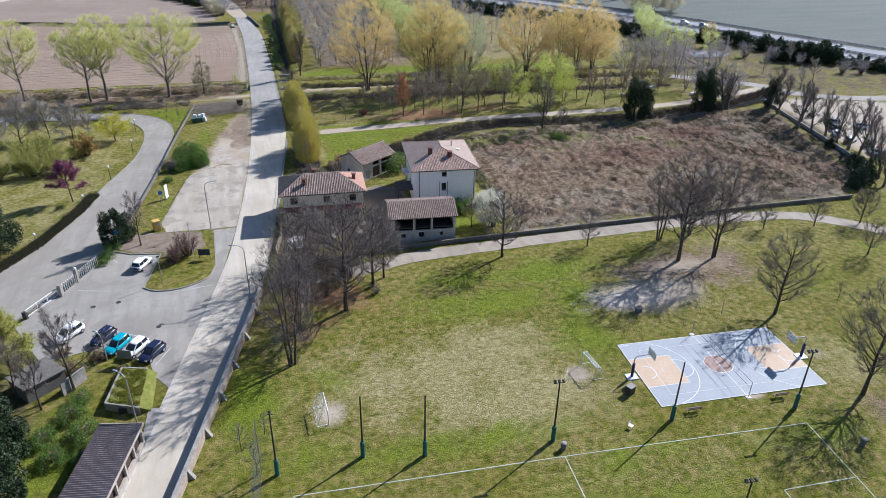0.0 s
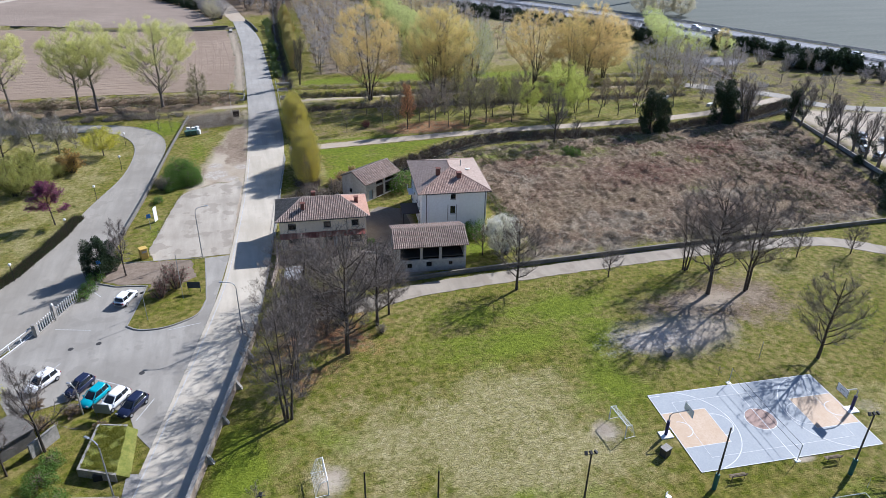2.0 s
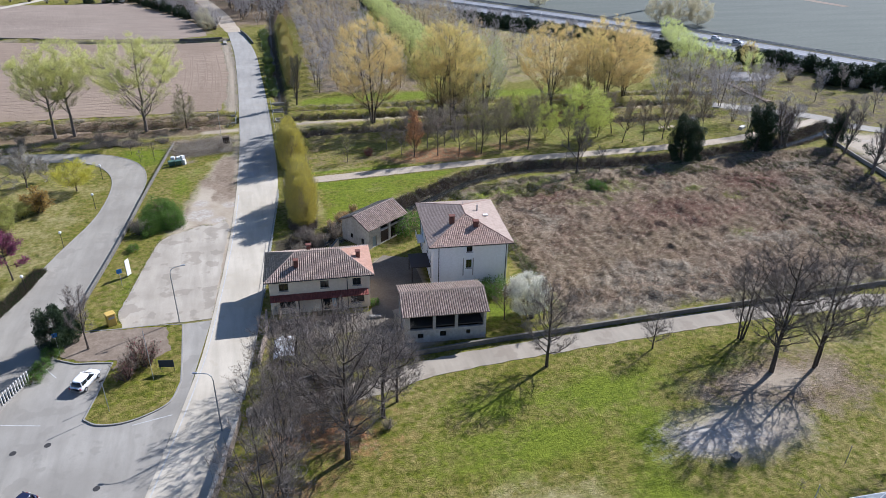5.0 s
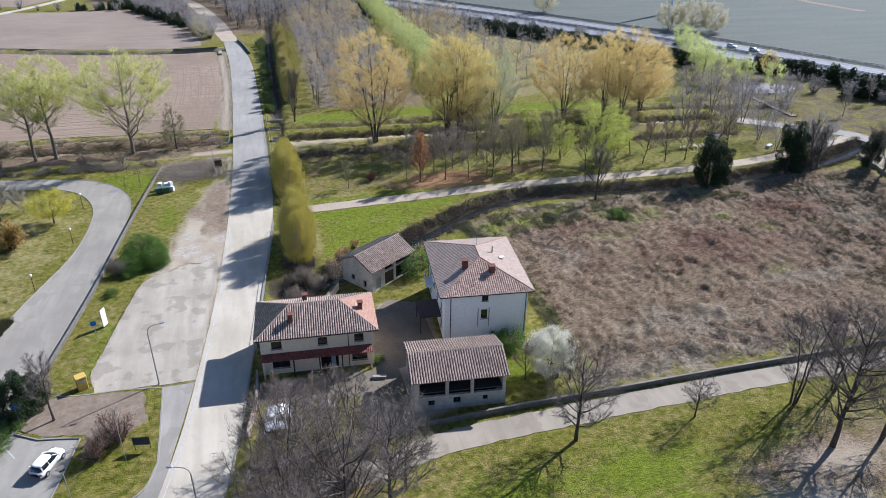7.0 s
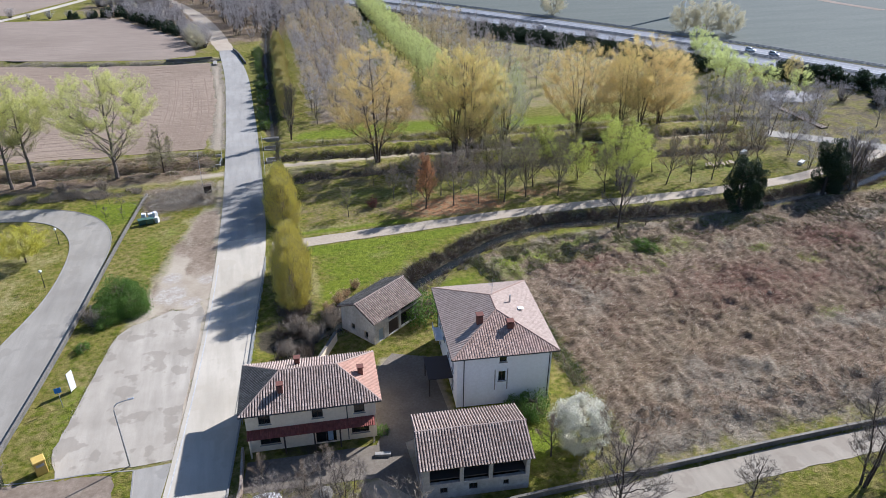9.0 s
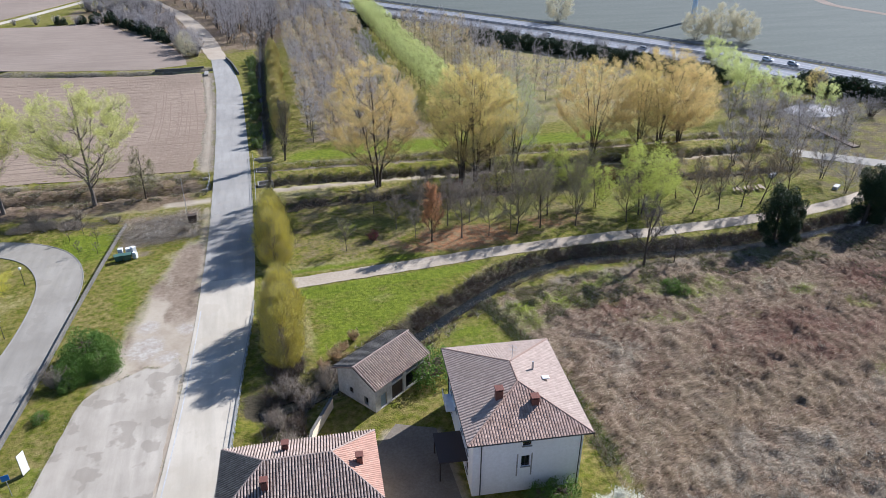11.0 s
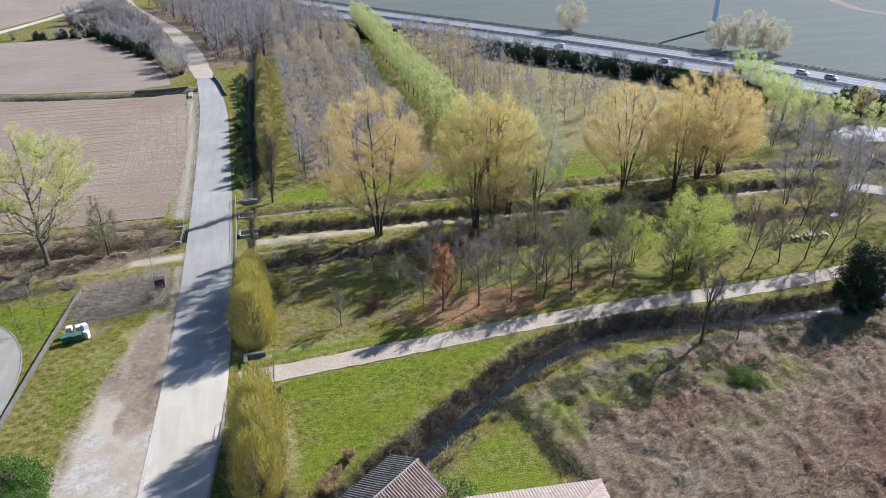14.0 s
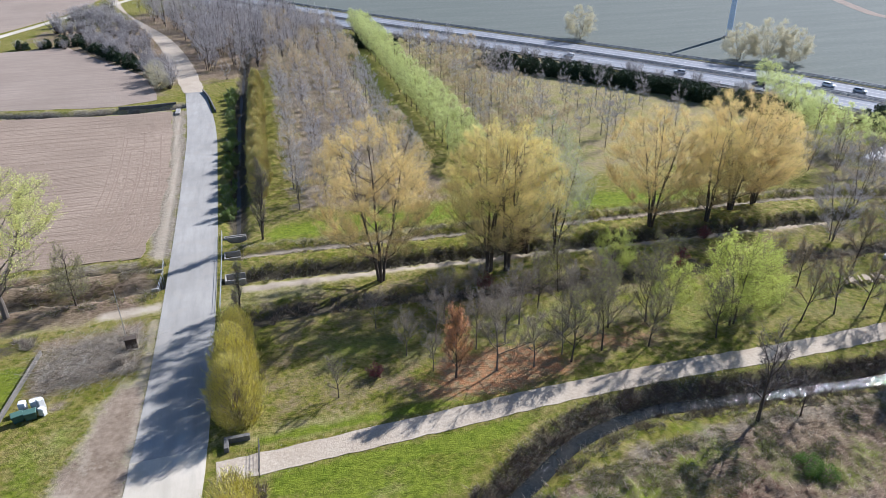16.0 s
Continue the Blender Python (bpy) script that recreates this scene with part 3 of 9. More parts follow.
masks["earth"] = np.maximum.reduce([
    np.clip(1.3 - near_line([(-13.3, 121), (-11.8, 135), (-10.4, 148), (-9.2, 166)]) / 1.1, 0, 1) * 0.95,
    np.clip(1.15 - near_line([(-9.4, 224), (-9.0, 250), (-8.9, 268), (-10.6, 312)]) / 1.6, 0, 1) * 0.7, blob(46, 82, 12, 6) * 0.6, np.clip(1.1 - near_line(CANAL_W) / 5, 0, 1) * 0.45, blob(-18, 119, 5, 3) * 0.5,
    np.clip(1.1 - near_line([(-9.0, 160), (-8.6, 180), (-8.3, 203)]) / 1.6, 0, 1) * 0.7,
    region([(-21.6, 149), (-10.2, 149), (-8.4, 188), (-11, 191), (-14, 182), (-17.2, 170)], 2.4) * 0.9, blob(48, 81, 13.5, 6.5) * 0.85, blob(58, 87, 11, 5) * 0.6, blob(62, 88.5, 7, 4) * 0.4,
    blob(-3.6, 66.4, 2.6, 3.2) * 0.8, blob(28.2, 65.5, 2.6, 2.6) * 0.8, blob(47.6, 56.2, 2.0, 0.9) * 0.9, blob(61.2, 61.5, 3.2, 3) * 0.55,
    np.clip(1.15 - near_line([(5, 208.6), (30, 207.8), (66, 205.4), (112, 202.5)]) / 1.5, 0, 1) * 0.8, np.clip(1.15 - near_line([(-8, 207.2), (-16, 206.6)]) / 2.2, 0, 1) * 0.8,
    np.clip(1.1 - near_line(offset_line(CANAL_A, 0.4)) / 0.8, 0, 1) * 0.75, region([(134, 140), (140, 172), (175, 158), (175, 120), (130, 122)], 3) * 0.85,
    region([(6, 104), (19, 106), (20, 131), (13, 133), (10.5, 128), (11, 112), (6, 112)], 1.0) * 0.7, region([(-26, 116), (-27, 120), (-18, 120.5), (-19, 116.5)], 1.2) * 0.6,
    region([(-9.5, 330), (-14, 400), (-32, 480), (-24, 470), (-10, 390), (-5, 336)], 2) * 0.5])
masks["ash"] = np.maximum.reduce([blob(-15.8, 157.2, 3.2, 3.6) * 0.9, blob(-15.9, 162.6, 2.2, 2.8) * 0.9, blob(-12.8, 153.8, 2.6, 2.2) * 0.85, blob(-10.6, 160.6, 1.7, 1.9) * 0.85, blob(-19.2, 153, 1.8, 2.0) * 0.8, blob(43, 80.6, 9, 4.2) * 0.75, blob(51, 82.5, 6, 3) * 0.4, blob(61.5, 60.8, 2.5, 2.5) * 0.4, region([(134, 140), (140, 172), (175, 158), (175, 120), (130, 122)], 3) * 0.42])
masks["mud"] = np.maximum.reduce([region([(-8.8, 163), (-8.6, 188), (-11.5, 189), (-14.5, 178), (-14, 170), (-10.6, 163)], 1.6) * 0.85, blob(-14.5, 174, 2.8, 4.5) * 0.8, blob(-13.2, 165, 1.4, 3.4) * 0.75, blob(-18.2, 160, 1.1, 3.6) * 0.7, blob(-18.4, 186.5, 2, 1.4) * 0.7, blob(-12, 167, 2.2, 2.0) * 0.6, blob(-16.2, 152, 2.4, 1.2) * 0.5])
nx, ny = len(GX), len(GY)
idx = np.arange(nx * ny).reshape(ny, nx)
ground_faces = np.stack([idx[:-1, :-1].ravel(), idx[:-1, 1:].ravel(), idx[1:, 1:].ravel(), idx[1:, :-1].ravel()], 1)
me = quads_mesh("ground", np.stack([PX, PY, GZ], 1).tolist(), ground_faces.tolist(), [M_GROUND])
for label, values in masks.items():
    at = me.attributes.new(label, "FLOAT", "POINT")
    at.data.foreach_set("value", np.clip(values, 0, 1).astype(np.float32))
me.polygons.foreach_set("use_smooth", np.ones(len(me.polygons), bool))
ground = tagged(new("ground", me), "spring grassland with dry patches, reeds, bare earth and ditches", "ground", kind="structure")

# ---- fields ----
FIELD_A = [(-12.5, 225), (-10.4, 240), (-10.2, 268), (-12.6, 318), (-30, 318.2), (-60, 323.4), (-150, 349.5), (-260, 382), (-260, 236), (-110, 229), (-60, 226.5), (-34, 225.5)]
FIELD_B = [(-18, 332), (-30, 327.5), (-60, 332.8), (-150, 359), (-260, 390), (-260, 450), (-130, 428), (-85, 423.5), (-60, 427), (-40, 392), (-25, 366), (-20, 347)]
FIELD_C = [(-75, 520), (-91, 480), (-107, 443), (-260, 480), (-260, 640), (-60, 620)]
sheet("ploughed_field", FIELD_A, 0.06, M_FIELD_A, "brown ploughed field with tractor tracks", 0.3, ragged_by=0.5, step=3)
sheet("ploughed_field", FIELD_B, 0.06, M_FIELD_B, "pale brown harrowed field beside the lane", 0.3, ragged_by=0.5, step=3)
sheet("ploughed_field", FIELD_C, 0.06, M_FIELD_B, "pale distant harrowed field", 0.3)
rk = random.Random(3)
bm = bmesh.new()
edge = smooth_line([(-12.8, 227), (-11.6, 240), (-11.4, 268), (-14.0, 315)], 8)
for d in (1.0, 2.6, 3.5, 5.3, 6.1, 7.9, 9.6, 10.4, 12.2):
    k0, k1 = rk.randint(0, 4), rk.randint(18, 24)
    line = [(x + rk.uniform(-0.08, 0.08) - 0.25 * math.sin(0.09 * y + d), y) for x, y in offset_line(edge, d)[k0:k1]]
    wall_along(bm, line, rk.uniform(0.1, 0.2), -0.1, 0.085)
for k in range(7):                              # turns of the tractor
    x, y, r = -15.5 - 0.9 * (k % 3), 238 + 11 * k + rk.uniform(-3, 3), rk.uniform(3.0, 5.0)
    wall_along(bm, [(x - r + r * math.cos(a), y + r * math.sin(a)) for a in np.linspace(-1.4, 1.2, 12)], 0.16, -0.1, 0.088)
for k in range(26):
    y0 = 229 + 3.4 * k + rk.uniform(-0.8, 0.8)
    xs = np.linspace(-23 - rk.uniform(0, 6), -120, 16)
    wall_along(bm, [(float(x), y0 + 0.012 * (x + 20) * -1 + 0.12 * math.sin(0.2 * x + k)) for x in xs if y0 + 0.012 * (-x - 20) > 227.5 - 0.045 * (x + 34)], rk.uniform(0.09, 0.2), -0.1, 0.082)
tagged(solid("tractor_track", bm, M_TRACK, "dark pressed tractor tracks in the ploughed soil", "wheel track"), kind="stuff")
FAR_SIDE = offset_line(HIGHWAY, 18) + [(900, 0), (900, 1200), (-60, 1200)]
sheet("far_field", FAR_SIDE, 0.05, M_FIELD_FAR, "grey-green open field beyond the motorway", 0.3)
sheet("track", band(smooth_line([(345, 470), (333, 436), (317, 400), (313, 383), (318, 350)]), 3, -3), 0.09, M_FIELD_B, "pale farm track across the far field")
sheet("track", band(smooth_line([(-20, 612), (-48, 569), (-69.5, 520), (-86, 478), (-102, 440), (-128, 392)]), 2.2, -2.2), 0.09, M_ASPHALT, "grey lane along the far field")

# ---- the road and paved places ----
ROAD_R = smooth_line([(-110, -210), (-62, -70), (-34.5, 8), (-28.3, 30), (-20.4, 58.5), (-15.3, 77.5), (-10.2, 97.3), (-6.6, 120), (-3.4, 146), (-0.6, 170), (0.2, 198), (0.5, 228), (0.3, 260), (-0.3, 298), (-3.8, 338)])
ROAD_L = smooth_line([(-116, -208), (-68, -68), (-40.5, 8), (-34.3, 30), (-26.4, 59.5), (-22.4, 76), (-15.9, 104), (-13.3, 120.4), (-10.4, 148), (-8.3, 183), (-7.5, 219), (-7.3, 260), (-7.7, 298), (-9.8, 338)])
SEAM = 173.5
sheet("road", [p for p in ROAD_R if p[1] < SEAM] + [(-0.45, SEAM), (-8.85, SEAM)] + [p for p in ROAD_L if p[1] < SEAM][::-1], 0.05, M_ASPHALT, "straight pale dusty asphalt village road", 0.3)
sheet("road", [(-0.45, SEAM)] + [p for p in ROAD_R if p[1] > SEAM] + [p for p in ROAD_L if p[1] > SEAM][::-1] + [(-8.85, SEAM)], 0.05, M_ASPHALT_GREY, "straight grey worn asphalt road over the canal", 0.3)
sheet("lane", smooth_line([(-10.6, 337.9), (-15.0, 367), (-22.0, 409), (-30.5, 449), (-41.3, 491), (-53, 532), (-66, 580)]) + smooth_line([(-4.0, 337.9), (-7.2, 365), (-12.0, 395), (-20, 432), (-33, 472), (-46, 512), (-60, 580)])[::-1], 0.05, M_GRAVEL, "pale gravel lane past the far bridge", 0.3, ragged_by=0.35, step=2.5)
CAR_PARK = [(-22.2, 76), (-24.2, 79.2), (-25.2, 82.8), (-27.6, 84.6), (-32.0, 87.2), (-38.5, 85.5), (-43.8, 95.5), (-39.2, 103), (-35.6, 112), (-33.4, 116.6), (-28.8, 116.2), (-27.2, 119.4), (-17.2, 119.8), (-13.4, 119.8), (-15.9, 104)]
sheet("car_park", CAR_PARK, 0.04, M_PARKING, "grey asphalt forecourt with parking bays", 0.3)
LOT = [(-13.4, 120.4), (-17.4, 120.4), (-25.4, 120.8), (-26.6, 124.5), (-26.0, 128), (-23.7, 141.8), (-22.4, 147.6), (-20.6, 149.6), (-18.2, 150.6), (-15.6, 152.4), (-13.2, 151.8), (-11.4, 153.4), (-10.6, 151), (-11.6, 140)]
sheet("lay_by", LOT, 0.036, M_LOT, "pale cracked asphalt lay-by beside the road", 0.3, ragged_by=0.14, step=1.4)
DRIVE_W = [(-150, 40), (-92, 70), (-60, 92), (-51, 111.5), (-45.2, 121.6), (-38.8, 145.6), (-34.6, 161), (-33.8, 176), (-36.2, 185), (-41, 190.5), (-49, 193), (-75, 196)]
DRIVE_E = [(-146, 33), (-85, 62), (-50, 84), (-43.2, 98), (-39.6, 103), (-36, 112), (-33.8, 119), (-31, 135), (-29.4, 150), (-27.7, 167), (-27.3, 178), (-29, 186), (-33, 192), (-40, 196.4), (-52, 199), (-75, 202)]
sheet("driveway", smooth_line(DRIVE_W) + smooth_line(DRIVE_E)[::-1], 0.045, M_DRIVE, "curving grey asphalt park driveway", 0.3)
PATH_S = smooth_line([(-9, 97.5), (0, 98.6), (8, 99.6), (14, 101), (23, 101.6), (38, 101.8), (55, 101.9), (72, 101.3), (88, 99.5), (97, 94), (106, 84), (118, 66)])
sheet("footpath", band(PATH_S, 1.75, -1.75), 0.05, M_LANE, "pale asphalt lane along the meadow wall", 0.3, ragged_by=0.16, step=1.2)
PATH_N = smooth_line([(0.5, 169.3), (5.4, 169.4), (21, 170), (43.5, 171), (60, 171), (77.5, 170.3), (94, 170.4), (112, 171.5), (132, 176), (150, 181)])
sheet("footpath", band(PATH_N, 1.7, -1.7), 0.05, M_GRAVEL, "pale gravel path beside the stream", 0.3, ragged_by=0.12, step=1.5)
sheet("road", band(smooth_line([(127, 200), (140, 190), (149, 182), (152, 174), (160, 167), (176, 162), (210, 160)]), 2.6, -2.6), 0.08, M_DRIVE, "grey lane curving past the allotments", 0.3)
sheet("motorway", band(HIGHWAY, 15, -15), 0.35, M_MOTORWAY, "grey dual carriageway motorway", 0.5)
# packed earth, darkened so that its colour holds the villa's shadow
M_YARD = surface("shaded_yard_earth", (0.17, 0.14, 0.105), (0.235, 0.20, 0.155), (0.11, 0.09, 0.065), big=0.3, fine=3, rough=0.95)
sheet("yard", [(-6, 113.2), (8.5, 111.5), (12.5, 106.5), (12.5, 116), (18.8, 117), (19, 131), (14.5, 133), (10.6, 128.5), (9.8, 117.5), (9.2, 116.4), (-5.2, 117.6)], 0.03, M_YARD, "packed-earth farmyard between the houses, darkened for the villa's shadow", 0.2)

M_DIRT = surface("bare_leafy_earth", (0.205, 0.155, 0.112), (0.29, 0.228, 0.17), (0.13, 0.098, 0.066), big=0.7, fine=2.5, rough=0.95, relief=0.25, depth=0.04)

# road paint
bm = bmesh.new()
for line, d, w, end in ((ROAD_L, -0.55, 0.07, 165), (ROAD_R, 0.35, 0.05, 96)):
    pts = [p for p in line if 34 < p[1] < end]
    wall_along(bm, offset_line(pts, d), w, 0.03, 0.058)
solid("edge_line", bm, M_PAINT, "worn white road edge lines", kind="structure", category="road marking")
bm = bmesh.new()
for (ax, ay), (bx, by) in (((-24.3, 81.4), (-22.6, 84.9)), ((-26.6, 83.4), (-24.4, 87.2)), ((-28.7, 85.0), (-26.6, 88.6)), ((-30.8, 86.6), (-28.8, 90.2)), ((-33.6, 88.0), (-31.0, 91.8)), ((-38.6, 89.5), (-34.8, 95.2)), ((-37.0, 103.6), (-32.2, 102.2)), ((-31.6, 91.8), (-26.8, 88.6)), ((-22, 99.6), (-17.6, 100.3)), ((-34.6, 114.6), (-32.2, 111.2))):
    l = math.hypot(bx - ax, by - ay)
    ux, uy = (bx - ax) / l * 0.06, (by - ay) / l * 0.06
    prism(bm, ccw([(ax - uy, ay + ux), (bx - uy, by + ux), (bx + uy, by - ux), (ax + uy, ay - ux)]), 0.041, 0.048)
solid("bay_line", bm, M_PAINT, "worn white parking bay lines", kind="structure", category="road marking")
bm = bmesh.new()
for d in (-13.2, -9.4, -5.6, -1.9, 1.9, 5.6, 9.4, 13.2):
    wall_along(bm, offset_line(HIGHWAY, d), 0.12, 0.3, 0.36)
solid("lane_line", bm, M_PAINT, "white motorway lane lines", kind="structure", category="road marking")

sheet("central_reservation", band(HIGHWAY, 1.3, -1.3), 0.365, M_DARK_CONCRETE, "dark strip between the motorway carriageways", 0.3)
for d in (14.6, -14.6):
    sheet("verge", band(HIGHWAY, d + 1.0, d - 1.0), 0.365, M_DARK_CONCRETE, "dark motorway verge strip", 0.5)

# traffic island with a kerb
ISLAND = [(-27.5, 101.9), (-26.7, 106.2), (-25.7, 112.6), (-28.0, 113.2), (-30.3, 113.6), (-33.0, 115.2), (-32.6, 118.4), (-31.4, 121.3), (-26.6, 120.6), (-21.8, 120.4), (-17.3, 119.6), (-17.0, 111.2), (-16.9, 106.4)] + smooth_line([(-16.9, 106.4), (-18.0, 102.7), (-20.6, 100.9), (-23.2, 100.2), (-25.9, 100.6), (-27.5, 101.9)], 4)[1:-1]
sheet("traffic_island", ISLAND, 0.16, M_GROUND, "grassy traffic island among the parking", 0.3)
sheet("bare_earth", [(-25.4, 111.0), (-25.2, 113.1), (-30.0, 114.0), (-32.6, 115.6), (-32.2, 118.3), (-31.1, 120.9), (-26.6, 120.3), (-21.6, 120.0), (-19.4, 119.4), (-19.2, 117.0), (-18.6, 113.4), (-20.6, 112.2), (-22.4, 113.6)], 0.178, M_DIRT, "bare brown earth strewn with leaves", 0.06, ragged_by=0.2, step=0.5)
bm = bmesh.new()
wall_along(bm, ISLAND + ISLAND[:1], 0.09, -0.1, 0.19)
solid("kerb", bm, M_KERB, "stone kerb round the traffic island", kind="structure", category="kerb")
bm = bmesh.new()
wall_along(bm, offset_line([p for p in ROAD_R if 98 < p[1] < 166], -0.12), 0.1, -0.1, 0.14)
wall_along(bm, smooth_line(DRIVE_W), 0.07, -0.1, 0.1)
wall_along(bm, smooth_line(DRIVE_E[9:]), 0.07, -0.1, 0.1)
solid("kerb", bm, M_KERB, "pale kerbs along road, lane and drive", kind="structure", category="kerb")

# water
sheet("water", band(STREAM, 0.95, -0.95), -1.05, M_WATER, "dark shallow stream water", 0.1)
for line, half, z in ((CANAL_B, 0.4, -1.55), (CANAL_W, 0.7, -1.75), (ROAD_DITCH, 0.45, -1.15)):
    sheet("ditch_bed", band(line, half, -half), z, M_MUD, "wet dark mud in the ditch bed", 0.1)
sheet("pond", smooth_line([(147, 229), (152, 222.5), (160, 221), (168.5, 225), (166, 231), (158, 233.5), (147, 229)], 4)[:-1], 0.07, surface("silty_pond", (0.19, 0.17, 0.165), (0.24, 0.215, 0.21), (0.12, 0.11, 0.11), big=0.3, fine=1.5, rough=0.45, relief=0.1), "small silty grey pond beyond the wood", 0.3)
# ---- buildings ----
M_TILE_OLD = surface("old_clay_pantiles", (0.42, 0.315, 0.25), (0.54, 0.43, 0.355), (0.21, 0.155, 0.125), big=1.2, fine=5, relief=0.3, vary=0.2)
# mossy grey tiles whose dark tone also paints shade on slopes facing west
M_TILE_DARK = surface("mossy_shaded_pantiles", (0.16, 0.145, 0.122), (0.245, 0.22, 0.19), (0.07, 0.066, 0.052), big=0.9, fine=5, relief=0.3, vary=0.16)
M_TILE_RED = surface("red_clay_tiles", (0.47, 0.27, 0.19), (0.51, 0.315, 0.23), (0.41, 0.225, 0.155), big=0.8, fine=5, relief=0.1, vary=0.1)
M_TILE_BROWN = surface("red_brown_clay_tiles", (0.40, 0.305, 0.245), (0.44, 0.34, 0.275), (0.35, 0.265, 0.21), big=0.8, fine=5, relief=0.1, vary=0.12)
M_TILE_VILLA = surface("weathered_red_tiles", (0.39, 0.26, 0.195), (0.47, 0.335, 0.26), (0.23, 0.15, 0.11), big=0.8, fine=5, relief=0.2, vary=0.25)
M_TILE_PORCH = surface("dark_red_porch_tiles", (0.26, 0.075, 0.055), (0.32, 0.11, 0.08), (0.15, 0.05, 0.04), big=0.8, fine=5, vary=0.2)
M_PLASTER = surface("grey_white_plaster", (0.88, 0.87, 0.85), (0.82, 0.80, 0.77), (0.72, 0.70, 0.66), big=0.35, fine=2.5, relief=0.15, stretch=(1, 1, 0.25))
M_CREAM = surface("cream_plaster", (0.90, 0.77, 0.58), (0.85, 0.71, 0.52), (0.74, 0.60, 0.42), big=0.35, fine=2.5, relief=0.15, stretch=(1, 1, 0.25))
M_BARN_WALL = surface("flaking_grey_plaster", (0.62, 0.58, 0.52), (0.46, 0.42, 0.36), (0.28, 0.25, 0.21), big=0.6, fine=2.5, relief=0.3, stretch=(1, 1, 0.35))
M_BRICK = surface("chimney_brick", (0.22, 0.085, 0.06), (0.17, 0.07, 0.05), (0.10, 0.05, 0.04), big=2, fine=8, relief=0.4)
M_EAVE = surface("dark_eave_wood", (0.10, 0.075, 0.055), (0.07, 0.055, 0.04), big=1, fine=6)
M_TILE_BED = surface("dark_tile_channels", (0.11, 0.08, 0.065), (0.16, 0.12, 0.10), big=0.7, fine=4)
M_SHUTTER = plain("dark_brown_shutter", (0.055, 0.035, 0.025), 0.6)
M_FLOOR_IN = plain("dusty_floor", (0.09, 0.08, 0.07), 0.9, spec=0.1)


def facade(bm, m, length, height, thick, holes):
    """A wall from u=0 to length, its outer face on v=0, with openings (u0, u1, z0, z1) that go through."""
    us = sorted({0.0, length, *(h[0] for h in holes), *(h[1] for h in holes)})
    zs = sorted({0.0, height, *(h[2] for h in holes), *(h[3] for h in holes)})
    for u0, u1 in zip(us, us[1:]):
        for z0, z1 in zip(zs, zs[1:]):
            um, zm = (u0 + u1) / 2, (z0 + z1) / 2
            if not any(h[0] < um < h[1] and h[2] < zm < h[3] for h in holes):
                box(bm, u0, u1, 0, thick, z0, z1, m=m)


def window_part(parent, m, u0, u1, z0, z1, pane=M_GLASS_DARK, sill=True, frame_mat=M_SHUTTER, shutters=False):
    """A framed window set back in its opening; v runs into the wall."""
    bm = bmesh.new()
    w = 0.06
    for a in ((u0, u0 + w, z0, z1), (u1 - w, u1, z0, z1), (u0 + w, u1 - w, z0, z0 + w), (u0 + w, u1 - w, z1 - w, z1), ((u0 + u1) / 2 - 0.03, (u0 + u1) / 2 + 0.03, z0 + w, z1 - w)):
        box(bm, a[0], a[1], 0.12, 0.17, a[2], a[3], m=m)
    win = part("window", bm, frame_mat, parent)
    bm = bmesh.new()
    box(bm, u0 + w, u1 - w, 0.175, 0.19, z0 + w, z1 - w, m=m)
    part("pane", bm, pane, win, "dark reflecting window pane")
    if sill:
        bm = bmesh.new()
        box(bm, u0 - 0.1, u1 + 0.1, -0.1, 0.1, z0 - 0.08, z0 - 0.003, m=m)
        part("sill", bm, M_CONCRETE, win)
    if shutters:
        for a, b in ((u0 - 0.42, u0 - 0.02), (u1 + 0.02, u1 + 0.42)):
            bm = bmesh.new()
            box(bm, a, b, -0.05, -0.004, z0, z1, 0.01, m=m)
            part("shutter", bm, frame_mat, win)
    return win


def clip_span(poly, u):
    """Where the line at u crosses a polygon of (u, v)."""
    vs = []
    for (a, b), (c, d) in zip(poly, poly[1:] + poly[:1]):
        if (a - u) * (c - u) < 0:
            vs.append(b + (d - b) * (u - a) / (c - a))
    return (min(vs), max(vs)) if len(vs) > 1 else None


